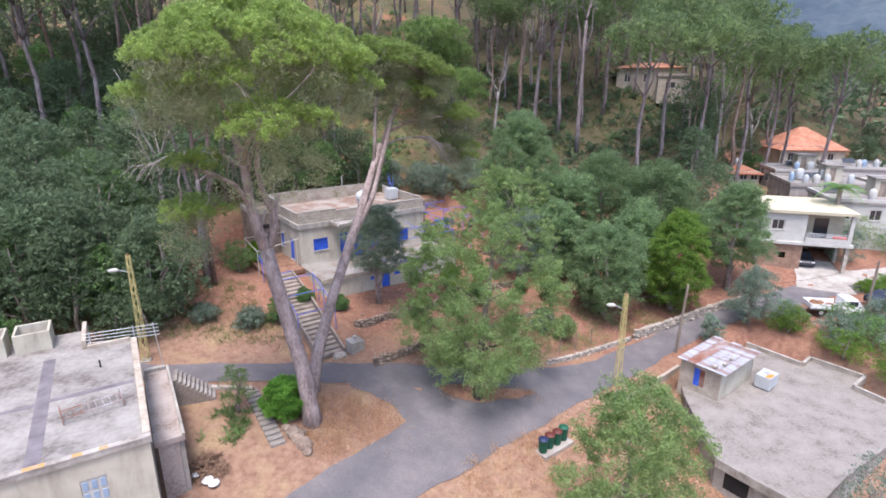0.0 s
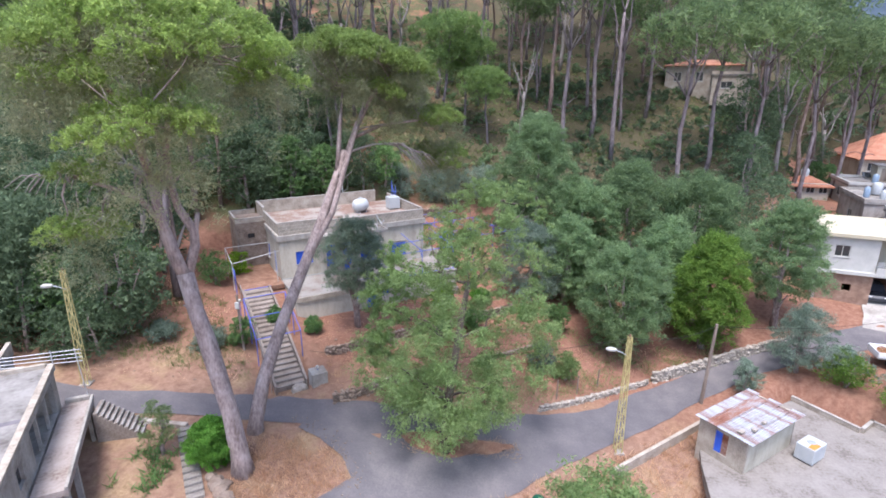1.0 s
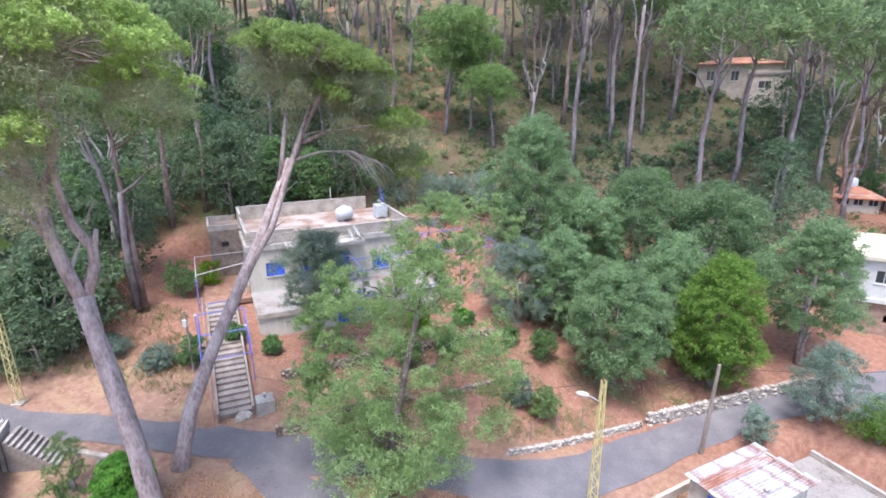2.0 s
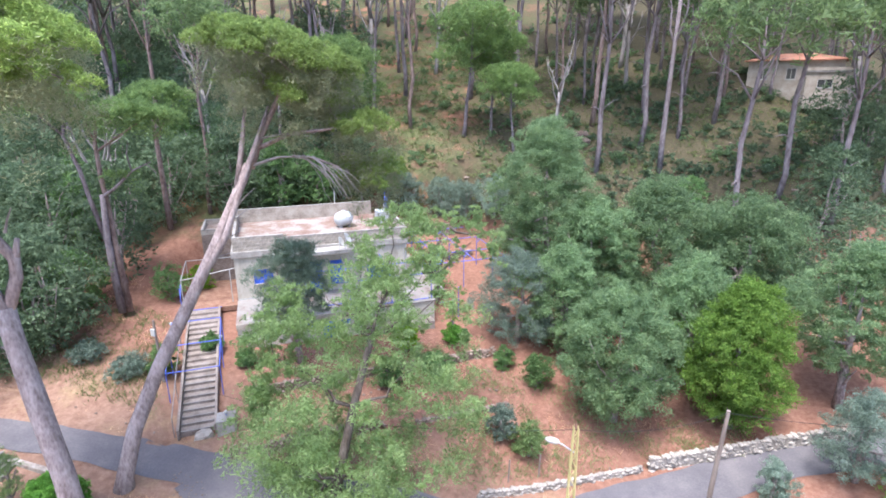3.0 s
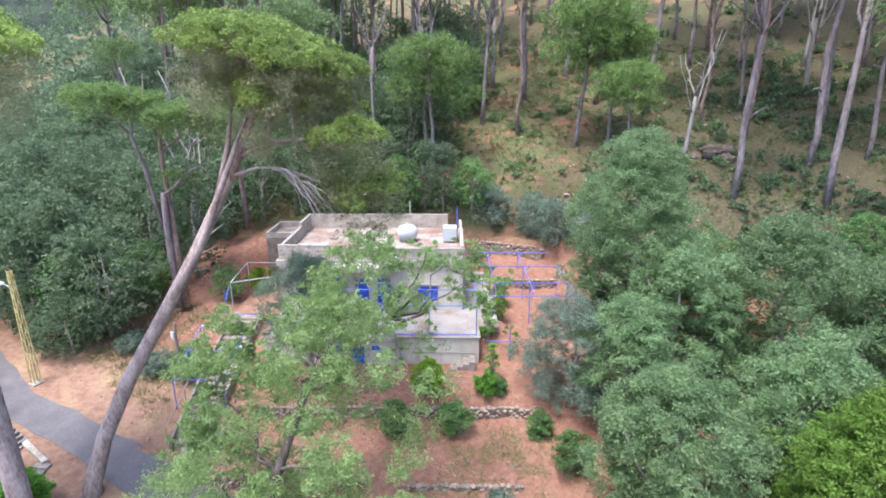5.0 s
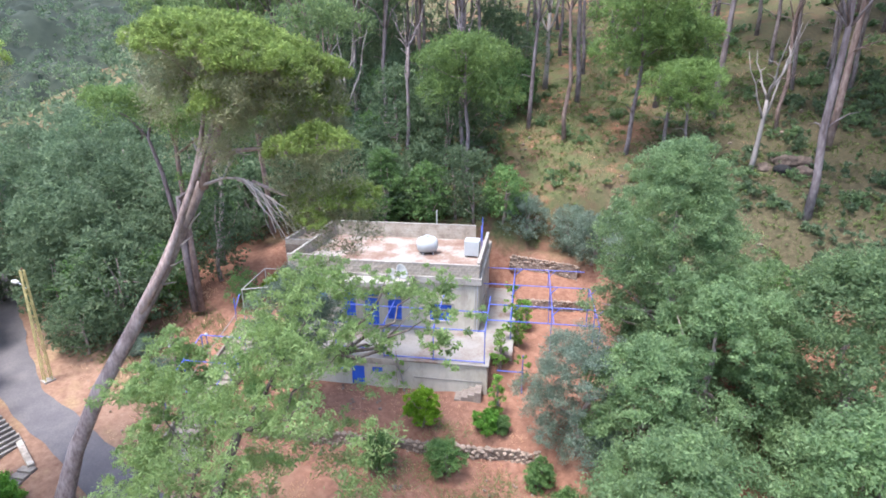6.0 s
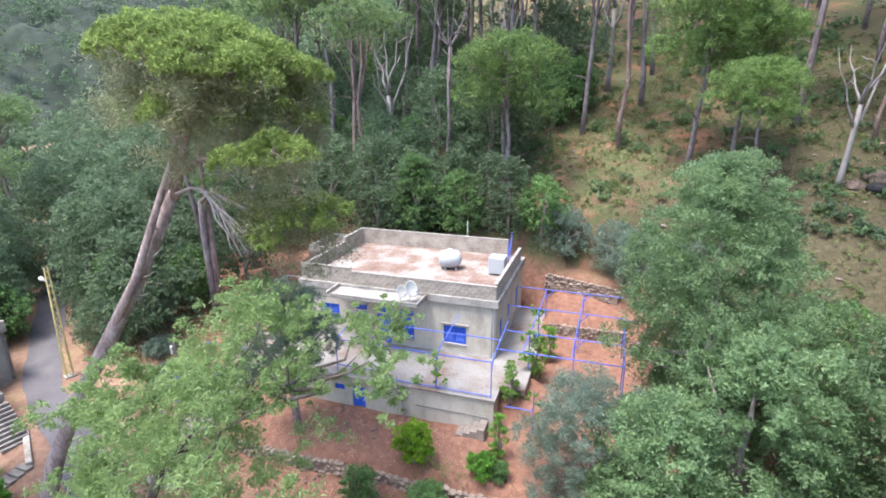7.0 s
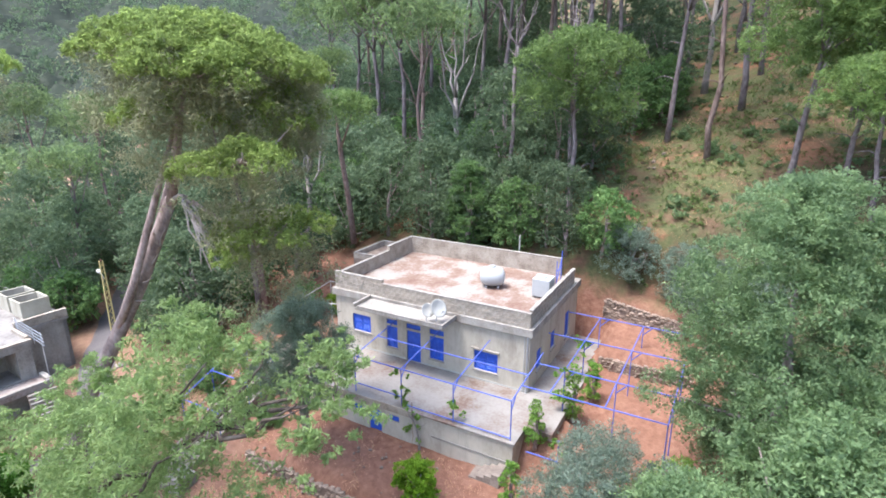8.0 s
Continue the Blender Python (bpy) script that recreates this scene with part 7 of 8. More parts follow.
q = random.Random(61)
for hx, hy, hz, turn, W, D, tanks in ((44.5, 60.5, 8.45, -14, 9.5, 7, 2), (47, 72, 8.25, -12, 11, 8, 5), (58, 68, 8.25, -10, 12, 8, 5), (62, 84, 8.65, -12, 14, 8, 6), (52, 84, 8.25, -12, 8, 7, 3)):
    m = pose(hx, hy, hz, 0, 0, turn)
    hut = thing("roof_hut", "small pale rendered stair hut on a flat roof", "hut", m @ pose(W * q.uniform(0.5, 0.7), D * 0.55, 0), "huts on the flat roofs")
    w = q.uniform(2.0, 2.8)
    wall_with_holes("wall", w, 0, 2.1, 0.15, [(0.5, 1.3, 0.01, 1.8)], pose(0, 0, 0), hut, CREAM)
    for k, (x0, x1, y0, y1) in enumerate(((0, 0.15, 0.153, 2.2), (w - 0.15, w, 0.153, 2.2), (0.153, w - 0.153, 2.05, 2.2))):
        part("wall", boxed(x0, x1, y0, y1, 0, 2.1), CREAM, hut)
    part("door", boxed(0.5, 1.3, 0.08, 0.12, 0.01, 1.8), WOOD, hut)
    part("roof_slab", boxed(-0.15, w + 0.15, -0.2, 2.35, 2.103, 2.25, 0.01), WHITE_ROOF, hut)
    for k in range(tanks):
        t = thing("roof_tank", "pale plastic water tank on a flat roof", "water tank", m @ pose(q.uniform(0.8, W - 0.8), q.uniform(0.9, D * 0.45), 0), group="tanks on the roofs")
        r = q.uniform(0.32, 0.45)
        part("body", lathe([(r * 0.9, 0), (r, 0.1), (r, 1.0), (r * 0.7, 1.2), (0.12, 1.28)], 12), q.choice((TANK, TANK, WHITE, BLUE_PALE)), t, smooth=True)
        part("lid", lathe([(0.14, 1.28), (0.14, 1.34), (0.03, 1.36)], 8), STEEL, t)
    for k in range(2):
        t = thing("solar_panel", "tilted dark solar water panel on a flat roof", "solar panel", m @ pose(q.uniform(1, W - 2.5), D * q.uniform(0.6, 0.85), 0), group="solar panels on the roofs")
        part("panel", boxed(0, 1.8, 0, 1.0, -0.04, 0.04), GLASS, t).matrix_basis = pose(0, 0, 0.3, 38, 0, 0)
        for a in (0.1, 1.6):
            part("leg", boxed(a, a + 0.06, 0.72, 0.78, 0, 0.86), STEEL, t)
            part("foot", boxed(a, a + 0.06, 0.02, 0.08, 0, 0.29), STEEL, t)
for x, y, z in ((49.5, 90.5, 8.0), (50.6, 76.2, 8.4), (54, 76, 8.4), (61, 71, 8.4)):
    t = thing("roof_tank", "pale plastic water tank on a flat roof", "water tank", pose(x, y, z - 0.05), group="tanks on the roofs")
    part("body", lathe([(0.5, 0), (0.55, 0.1), (0.55, 1.2), (0.4, 1.4), (0.15, 1.5)], 14), TANK, t, smooth=True)


def palm(x, y, z, tall):
    t = thing("palm_tree", "short palm with drooping green fronds", "tree", pose(x, y, z))
    part("trunk", tube(bmesh.new(), [(0, 0, -0.5), (0.1, 0, tall * 0.45), (0.15, 0.1, tall)], [0.3, 0.26, 0.24], 10, 0.1, random.Random(3)), BARK, t)
    rng = np.random.default_rng(9)
    cards = []
    for k in range(26):
        a, up = k * 2.4, rng.uniform(-0.2, 1.0)
        for j in range(22):
            q = j / 21
            p = np.array([0.15 + math.cos(a) * 2.4 * q, 0.1 + math.sin(a) * 2.4 * q, tall + up * 1.6 * q - 1.9 * q * q])
            for sd in (-1, 1):
                out = np.array([-math.sin(a) * sd, math.cos(a) * sd, -0.5])
                w = np.array([math.cos(a), math.sin(a), 0]) * 0.045
                L = 0.55 * (1 - 0.6 * q)
                cards.append([p - w, p + w, p + out * L + w * 0.3, p + out * L - w * 0.3])
    link_mesh("crown", card_mesh("crown", np.array(cards)), SHRUB, t)
    return t


palm(44.0, 59.0, 3.0, 7.4)


# ---- vehicles ----
def wheel(parent, x, y, r=0.32):
    w = part("wheel", lathe([(0.5 * r, -0.1), (r, -0.1), (r * 1.02, 0), (r, 0.1), (0.5 * r, 0.1)], 16), RUBBER, parent)
    w.matrix_basis = pose(x, y, r, 90, 0, 0)
    part("rim", lathe([(0.1 * r, -0.11), (0.55 * r, -0.11), (0.55 * r, 0.11), (0.1 * r, 0.11)], 12), STEEL, w)
    return w


def car_body(profile, half):
    """A car body from a side outline (x, z), drawn in towards the roof."""
    bm = bmesh.new()
    rings = []
    top = max(z for _, z in profile)
    for s in (-1, -0.92, 0.92, 1):
        ring = []
        for x, z in profile:
            tuck = 1 - 0.16 * max(0, (z - 0.85) / (top - 0.85)) if z > 0.85 else 1
            ring.append(bm.verts.new((x * (0.985 if abs(s) == 1 else 1), half * s * tuck, z if abs(s) < 1 else z * 0.985 + 0.008)))
        rings.append(ring)
    n = len(profile)
    for a, b in zip(rings, rings[1:]):
        for k in range(n):
            bm.faces.new((a[k], a[(k + 1) % n], b[(k + 1) % n], b[k]))
    bm.faces.new(rings[0][::-1]), bm.faces.new(rings[-1])
    return bm


def sedan(m, paint, label):
    t = thing("car", label, "car", m)
    part("body", car_body([(-2.1, 0.3), (2.1, 0.3), (2.15, 0.6), (2.0, 0.78), (1.0, 0.9), (0.35, 1.38), (-0.9, 1.42), (-1.6, 0.98), (-2.1, 0.92), (-2.18, 0.6)], 0.86), paint, t, smooth=False)
    part("windscreen", slab([(0.42, -0.62), (1.0, -0.68), (1.0, 0.68), (0.42, 0.62)], 0, 0.01), GLASS, t).matrix_basis = Matrix.Translation((0, 0, 1.39)) @ Matrix.Rotation(radians(36), 4, "Y") @ Matrix.Translation((-0.42, 0, 0.012))
    for s in (-1, 1):
        g = bmesh.new()
        box(g, -1.1, 0.45, s * 0.80 - 0.01, s * 0.80 + 0.01, 0.98, 1.28)
        part("side_window", g, GLASS, t)
        part("headlight", boxed(2.08, 2.16, s * 0.62 - 0.16, s * 0.62 + 0.16, 0.6, 0.74, 0.02), STEEL, t)
        for x in (-1.3, 1.3):
            wheel(t, x, s * 0.78)
    return t


def pickup(m):
    t = thing("pickup_truck", "white pickup truck with open bed holding wooden crates", "truck", m)
    part("cab", car_body([(0.5, 0.4), (2.3, 0.4), (2.35, 0.75), (2.15, 1.0), (1.55, 1.72), (0.75, 1.78), (0.5, 1.7)], 0.84), CAR_WHITE, t)
    part("windscreen", boxed(-0.02, 0.02, -0.66, 0.66, 0, 0.72), GLASS, t).matrix_basis = Matrix.Translation((2.1, 0, 1.03)) @ Matrix.Rotation(radians(-39), 4, "Y")
    for s in (-1, 1):
        part("side_window", boxed(0.85, 1.6, s * 0.79 - 0.02, s * 0.79 + 0.02, 1.1, 1.55), GLASS, t)
        part("bed_side", boxed(-2.3, 0.4, s * 0.84 - 0.03, s * 0.84 + 0.03, 0.75, 1.18, 0.01), CAR_WHITE, t)
        for x in (-1.4, 1.5):
            wheel(t, x, s * 0.76, 0.34)
    part("bed_floor", boxed(-2.3, 0.45, -0.81, 0.81, 0.62, 0.75), STEEL, t)
    part("tailgate", boxed(-2.36, -2.303, -0.84, 0.84, 0.75, 1.18), CAR_WHITE, t)
    part("bumper", boxed(2.3, 2.42, -0.8, 0.8, 0.4, 0.6, 0.03), STEEL, t)
    return t


PK = pose(36.6, 46.7, ground_at(36.6, 46.7) + 0.05, 0, 0, -8)
pickup(PK)
for k, (x, y) in enumerate(((-1.7, -0.3), (-1.1, 0.3), (-0.5, -0.2), (-1.6, 0.4))):
    c = thing("crate", "reddish brown wooden crate in the truck bed", "crate", PK @ pose(x, y, 0.75, 0, 0, 12 * k), group="crates in the truck")
    bm = bmesh.new()
    for z in (0.0, 0.12, 0.24):
        box(bm, -0.28, 0.28, -0.2, -0.18, z, z + 0.09), box(bm, -0.28, 0.28, 0.18, 0.2, z, z + 0.09), box(bm, -0.28, -0.26, -0.178, 0.178, z, z + 0.09), box(bm, 0.26, 0.28, -0.178, 0.178, z, z + 0.09)
    box(bm, -0.258, 0.258, -0.178, 0.178, 0, 0.02)
    part("slats", bm, CARDBOARD, c)
sedan(pose(42.8, 47.9, ground_at(42.8, 47.9) + 0.06, 0, 0, 12), CAR_DARK, "dark blue car parked beside the lane")
sedan(pose(40.2, 57.6, 2.02, 0, 0, -107), CAR_DARK, "dark car parked in the garage")

# ---- small things below the lane ----
steps = thing("stone_steps", "narrow flight of pale stone steps down from the lane", "stairs")
for k in range(12):
    q = k / 11
    x, y = -13.0 + 2.9 * q, 32.1 - 4.1 * q
    z = ground_at(x, y) + 0.04
    part("step", boxed(-0.45, 0.45, -0.2, 0.2, -0.4, 0, 0.015), STAIR_PALE, steps).matrix_basis = pose(x, y, z + 0.1, 0, 0, 34)
lw = thing("low_wall", "low pale stone wall along the lane's lower edge", "wall", kind="structure")
part("wall", boxed(0, 3.6, -0.16, 0.16, -1.6, 0.2, 0.03), STONE, lw)
lw.matrix_world = pose(-16.6, 32.2, 1.5, 0, 3.6, 2)
sw = thing("side_steps", "pale concrete side steps down from the terrace", "stairs")
for k in range(10):
    st = part("step", boxed(-0.13, 0.13, -0.75, 0.75, -2.2, 0, 0.015), STAIR, sw)
    st.matrix_basis = pose(-17.35 + 0.215 * k, 30.95 + 0.088 * k, 3.2 - 0.19 * k, 0, 0, 22)
    part("nosing", boxed(0.0, 0.14, -0.74, 0.74, 0.003, 0.02), WHITE_ROOF, st)
tr = thing("brushwood_heap", "heap of dry brown brushwood on bare earth", "heap", pose(-13.5, 25.9, ground_at(-13.5, 25.9)))
q = random.Random(8)
bm = bmesh.new()
for k in range(460):
    a, r = q.uniform(0, 6.28), q.uniform(0, 1.15)
    p = Vector((r * math.cos(a), r * math.sin(a), q.uniform(0, 0.95) * (1.15 - r)))
    d = Vector((q.uniform(-1, 1), q.uniform(-1, 1), q.uniform(-0.2, 0.5))).normalized() * q.uniform(0.2, 0.5)
    tube(bm, [p - d, p + d], 0.019, 3)
tagged(part("brushwood", bm, TWIGS, tr), kind="stuff")
for x, y, s in ((-13.1, 24.9, 0.32), (-13.9, 25.2, 0.22), (-12.7, 24.75, 0.3)):
    b = bmesh.new()
    bmesh.ops.create_icosphere(b, subdivisions=2, radius=s)
    for v in b.verts:
        v.co *= 1 + 0.25 * noise.noise(v.co * 5 + Vector((x, y, 0)))
        v.co.z = max(v.co.z * 0.55, -s * 0.3)
    tagged(part("plastic_bag", b, PLASTIC_WHITE, None, smooth=True), "crumpled white plastic bag on bare earth", "bag", "rubbish on the ground").matrix_world = pose(x, y, ground_at(x, y) + 0.1 + s * 0.3)
for k, (x, y, s) in enumerate(((-9.4, 28.9, 0.5), (-9.0, 28.5, 0.42), (-8.5, 28.1, 0.5), (-8.9, 29.0, 0.33), (-9.8, 29.25, 0.36), (-8.2, 27.6, 0.34))):
    b = bmesh.new()
    bmesh.ops.create_icosphere(b, subdivisions=2, radius=s)
    for v in b.verts:
        v.co *= 1 + 0.4 * noise.noise(v.co * 2.6 + Vector((x, y, k)))
        v.co.z *= 0.75
    tagged(part("rock", b, DULL_STONE, None), "rough brown field rock at the foot of the pine", "rock", "rocks below the pine").matrix_world = pose(x, y, ground_at(x, y) + s * 0.12, 0, 0, 50 * k)
bed = thing("metal_frame", "rusty metal bed frame lying on the flat roof", "frame", NEAR @ pose(-3.3, 2.9, RZ + 0.02, 0, 0, 10))
for a, b in (((0, 0, 0.35), (2.5, 0, 0.35)), ((0, 0.8, 0.35), (2.5, 0.8, 0.35)), ((0, 0, 0.35), (0, 0.8, 0.35)), ((2.5, 0, 0.35), (2.5, 0.8, 0.35)), ((0, 0, 0), (0, 0, 0.7)), ((0, 0.8, 0), (0, 0.8, 0.7)), ((2.5, 0, 0), (2.5, 0, 0.7)), ((2.5, 0.8, 0), (2.5, 0.8, 0.7)), ((0, 0, 0.7), (0, 0.8, 0.7)), ((2.5, 0, 0.7), (2.5, 0.8, 0.7))):
    part("bar", tubed([a, b], 0.025, 5), RUST, bed)
for k in range(8):
    part("slat", tubed([(0.3 * k + 0.2, 0, 0.35), (0.3 * k + 0.2, 0.8, 0.35)], 0.012, 4), RUST, bed)
rails = thing("roof_railing", "thin grey pipe railing at the roof edge", "railing", NEAR)
for k in range(4):
    part("rail", tubed([(-2.6, 11.5, RZ + 0.3 + 0.2 * k), (1.4, 11.6, RZ - 0.1 + 0.24 * k)], 0.022, 5), STEEL, rails)
part("post", tubed([(-2.3, 11.5, RZ - 0.3), (-2.3, 11.5, RZ + 1.0)], 0.03, 5), STEEL, rails)
part("post", tubed([(0.0, 11.55, RZ - 0.3), (0.0, 11.55, RZ + 0.85)], 0.03, 5), STEEL, rails)
part("post", tubed([(1.3, 11.5, 3.75), (1.1, 11.6, RZ + 0.75)], 0.03, 5), STEEL, rails)


# ---- cables between the poles ----
def cable(a, b, sag, label="thin dark overhead cable between poles"):
    pts = [tuple(Vector(a).lerp(Vector(b), k / 16) - Vector((0, 0, sag * 4 * (k / 16) * (1 - k / 16)))) for k in range(17)]
    tagged(part("cable", tubed(pts, 0.014, 4), RUBBER), label, "cable", "overhead cables")


cable((13.5, 36.9, 6.4), (20.95, 43.1, 4.7), 0.5)
cable((20.95, 43.1, 4.7), (40.3, 47.2, 5.4), 0.8)
cable((13.5, 36.9, 6.4), (-7.4, 38.6, 3.4), 0.9)

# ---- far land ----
# distance haze is put into this bluish colour; no air is modelled
MOUNTAIN = ramp_mat("far_mountain_haze_blue", [(0.3, (0.030, 0.044, 0.064)), (0.5, (0.044, 0.064, 0.084)), (0.7, (0.066, 0.088, 0.102))], 0.012, 1.0, 0, fine=0.5, fine_scale=0.09)
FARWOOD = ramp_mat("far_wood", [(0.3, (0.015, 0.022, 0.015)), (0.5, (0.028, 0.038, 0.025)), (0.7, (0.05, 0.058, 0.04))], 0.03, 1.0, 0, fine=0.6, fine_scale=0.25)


def ridge(name, az0, az1, r0, r1, h, mat, label, fine=(80, 30), bumps=0.0):
    bm = bmesh.new()
    n, k = fine
    grid = []
    for i in range(n + 1):
        a = radians(az0 + (az1 - az0) * i / n)
        row = []
        for j in range(k + 1):
            q = j / k
            r = r0 + (r1 - r0) * q
            x, y = r * math.sin(a), r * math.cos(a)
            hh = h * (q ** 0.8) * (0.85 + 0.35 * noise.noise(Vector((x, y, 0)) / (r1 * 0.25))) + 8 * noise.noise(Vector((x, y, 3)) / 25) + bumps * (noise.noise(Vector((x, y, 7)) / 9) + 0.6 * noise.noise(Vector((x, y, 9)) / 5))
            row.append(bm.verts.new((x, y, -12 + hh if q > 0 else -60)))
        grid.append(row)
    for a, b in zip(grid, grid[1:]):
        for j in range(k):
            bm.faces.new((a[j], b[j], b[j + 1], a[j + 1]))
    return tagged(part(name, bm, mat, None, smooth=True), label, "hill", kind="structure")


ridge("backdrop_mountain", 15, 75, 520, 1500, 420, MOUNTAIN, "far wooded mountainside across the valley, its colour blued for haze")
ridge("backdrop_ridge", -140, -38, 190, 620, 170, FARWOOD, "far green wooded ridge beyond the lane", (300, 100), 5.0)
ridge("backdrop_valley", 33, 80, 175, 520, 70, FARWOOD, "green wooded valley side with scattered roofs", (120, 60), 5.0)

# far woods and roofs in the valley
rng = np.random.default_rng(300)
blobs = []
for k in range(2100):
    east = k < 800
    if east:
        az, r = radians(rng.uniform(26, 62)), rng.uniform(104, 420)
    else:
        az, r = radians(rng.uniform(-128, -40)), rng.uniform(80, 420)
    x, y = r * math.sin(az), r * math.cos(az)
    if east and ((56 < x < 84 and 92 < y < 120) or (r < 122 and x < 66)):
        continue
    base = ground_at(x, y)
    if east and r > 180:
        base = max(base, -12 + 70 * ((r - 175) / 345) ** 0.8 * 0.85)
    if not east and r > 190:
        base = max(base, -12 + 170 * ((r - 190) / 430) ** 0.8 * 0.85)
    h = rng.uniform(5, 11)
    R = rng.uniform(2.8, 5.0) * (1 + r / 600)
    for j in range(3):
        a = rng.uniform(0, 6.28)
        blobs.append((x + R * 0.5 * math.cos(a), y + R * 0.5 * math.sin(a), base + h * rng.uniform(0.4, 1.0), R * 0.7, R * 0.7, R * 0.5))
p, d = blob_points(blobs, 120000, rng, 0.3, 0.5, 5)
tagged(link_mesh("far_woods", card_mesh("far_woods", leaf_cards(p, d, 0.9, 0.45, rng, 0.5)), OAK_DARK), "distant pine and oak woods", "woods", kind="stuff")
for k, (x, y, z) in enumerate(((118, 150, 8), (130, 160, 12), (100, 138, 6), (112, 128, 5), (150, 190, 22), (160, 180, 24), (95, 120, 5))):
    hip_house("far_house", "distant pale house with red tiled roof in the valley", pose(x, y, z, 0, 0, -20 + 9 * k), 11, 8, 3.4, 2.2, CREAM)["group"] = "distant houses"

# ---- undergrowth and grass ----
rng = np.random.default_rng(400)


def scatter(n, x0, x1, y0, y1, keep):
    x, y = rng.uniform(x0, x1, n), rng.uniform(y0, y1, n)
    ok = keep(x, y)
    return x[ok], y[ok]


def uv_of(x, y):
    return (x + 13.6) * 0.815 + (y - 49.1) * 0.579, -(x + 13.6) * 0.579 + (y - 49.1) * 0.815


def off_lane(x, y):
    a = np.array(LANE)
    return abs(y - np.interp(x, a[:, 0], a[:, 1])) > np.interp(x, a[:, 0], a[:, 2]) * 1.3


def off_roads(x, y):
    """Clear of the branch and of the corner where the lanes meet."""
    ok = off_lane(x, y)
    for line, w in (([(4.6, 32.6), (0.2, 29.7), (-4.8, 25.3), (-11, 19.0)], 2.5), ([(-6.5, 34.6), (-3.6, 33.9), (-1.2, 32.4), (0.2, 30.2)], 1.6)):
        for (ax, ay), (bx, by) in zip(line, line[1:]):
            q = np.clip(((x - ax) * (bx - ax) + (y - ay) * (by - ay)) / ((bx - ax) ** 2 + (by - ay) ** 2), 0, 1)
            ok = ok & (np.hypot(x - ax - q * (bx - ax), y - ay - q * (by - ay)) > w)
    return ok


def off_built(x, y):
    u, v = uv_of(x, y)
    s = y - table(EDGE, x, 3.0)
    return ~((u > -5) & (u < 24) & (v > -15) & (v < 12)) & ((s > 1.2) | (s < -8.5))


def tussocks(name, label, mat, x, y, hgt, per, spread, width=0.018):
    n = len(x)
    X2, Y2 = np.repeat(x, per) + rng.normal(size=n * per) * spread, np.repeat(y, per) + rng.normal(size=n * per) * spread
    z = height(X2, Y2) + 0.02
    h = hgt * rng.uniform(0.5, 1.3, n * per)
    a = rng.uniform(0, 6.28, n * per)
    w = np.stack([np.cos(a), np.sin(a), 0 * a], 1) * (width * rng.uniform(0.7, 1.4, (n * per, 1)))
    lean = np.stack([rng.normal(size=n * per) * 0.7 * h, rng.normal(size=n * per) * 0.7 * h, 0.8 * h], 1)
    p = np.stack([X2, Y2, z], 1)
    v = np.stack([p - w, p + w, p + lean + w * 0.2, p + lean - w * 0.2], 1)
    return tagged(link_mesh(name, card_mesh(name, v), mat), label, "grass", kind="stuff")


x, y = scatter(6400, -40, 48, 61, 108, lambda x, y: off_built(x, y) & (rng.random(len(x)) > 0.25 * smooth(2, 12, x)) & (noise_at(x * 0.4, y * 0.4) > -0.16))
b = np.stack([x, y, height(x, y) + 0.08, 0.55 + 0 * x, 0.55 + 0 * x, 0.26 + 0 * x], 1)
p, d = blob_points(b, 76000, rng, 0.1, 0.3, 3)
d[:, 2] += 1.2
tagged(link_mesh("undergrowth", card_mesh("undergrowth", leaf_cards(p, d, 0.13, 0.05, rng, 1.2)), GRASS), "low green undergrowth below the pines", "undergrowth", kind="stuff")
x, y = scatter(2200, -11, -1.0, 24, 34.5, lambda x, y: (((x + 5.6) ** 2 / 13 + (y - 30.0) ** 2 / 9 + 0.9 * noise_at(x * 1.5, y * 1.5)) < 0.9) & off_roads(x, y))
tussocks("dry_grass", "dry straw-coloured grass on the mound", STRAW, x, y, 0.26, 10, 0.24, 0.014)
x, y = scatter(1500, 1, 22, 18, 40, lambda x, y: (y - table(EDGE, x, 3.0) < -6.0) & (y - (26.5 + 0.7 * x) < 0.5 + 0 * x) & (x > 1.5) & (y < 29 + 0.75 * (x - 3)))
tussocks("dry_grass_bank", "dry straw-coloured grass on the lower verge", STRAW, x, y, 0.4, 14, 0.22)
x, y = scatter(1300, -40, 30, 36.5, 50, lambda x, y: off_built(x, y) & (noise_at(x * 0.8, y * 0.8) > 0.02))
tussocks("bank_grass", "dry and green grass on the earth bank", STRAW, x, y, 0.3, 10, 0.3)
x, y = scatter(6400, -48, 56, 62.5, 128, lambda x, y: off_built(x, y) & (noise_at(x * 0.9 + 3, y * 0.9) > 0.1))
w = rng.uniform(0.25, 0.75, len(x))
b = np.stack([x, y, height(x, y) + 0.6 * w, w, w, 0.75 * w], 1)
p, d = blob_points(b, 130000, rng, 0.2, 0.5, 4)
tagged(link_mesh("low_shrubs", card_mesh("low_shrubs", leaf_cards(p, d, 0.14, 0.08, rng, 0.5)), OAK), "low green shrubs on the open slope", "shrubs", kind="stuff")


# ---- rubble walls, stone by stone ----
def stone_meshes(seed, mat, n=6):
    out = []
    q = random.Random(seed)
    for k in range(n):
        bm = bmesh.new()
        bmesh.ops.create_icosphere(bm, subdivisions=1, radius=0.5)
        for v in bm.verts:
            v.co = Vector((v.co.x * q.uniform(0.85, 1.15), v.co.y * q.uniform(0.85, 1.15), v.co.z * q.uniform(0.7, 1.0)))
        me = bpy.data.meshes.new("stone")
        bm.to_mesh(me)
        bm.free()
        me.materials.append(mat)
        out.append(me)
    return out


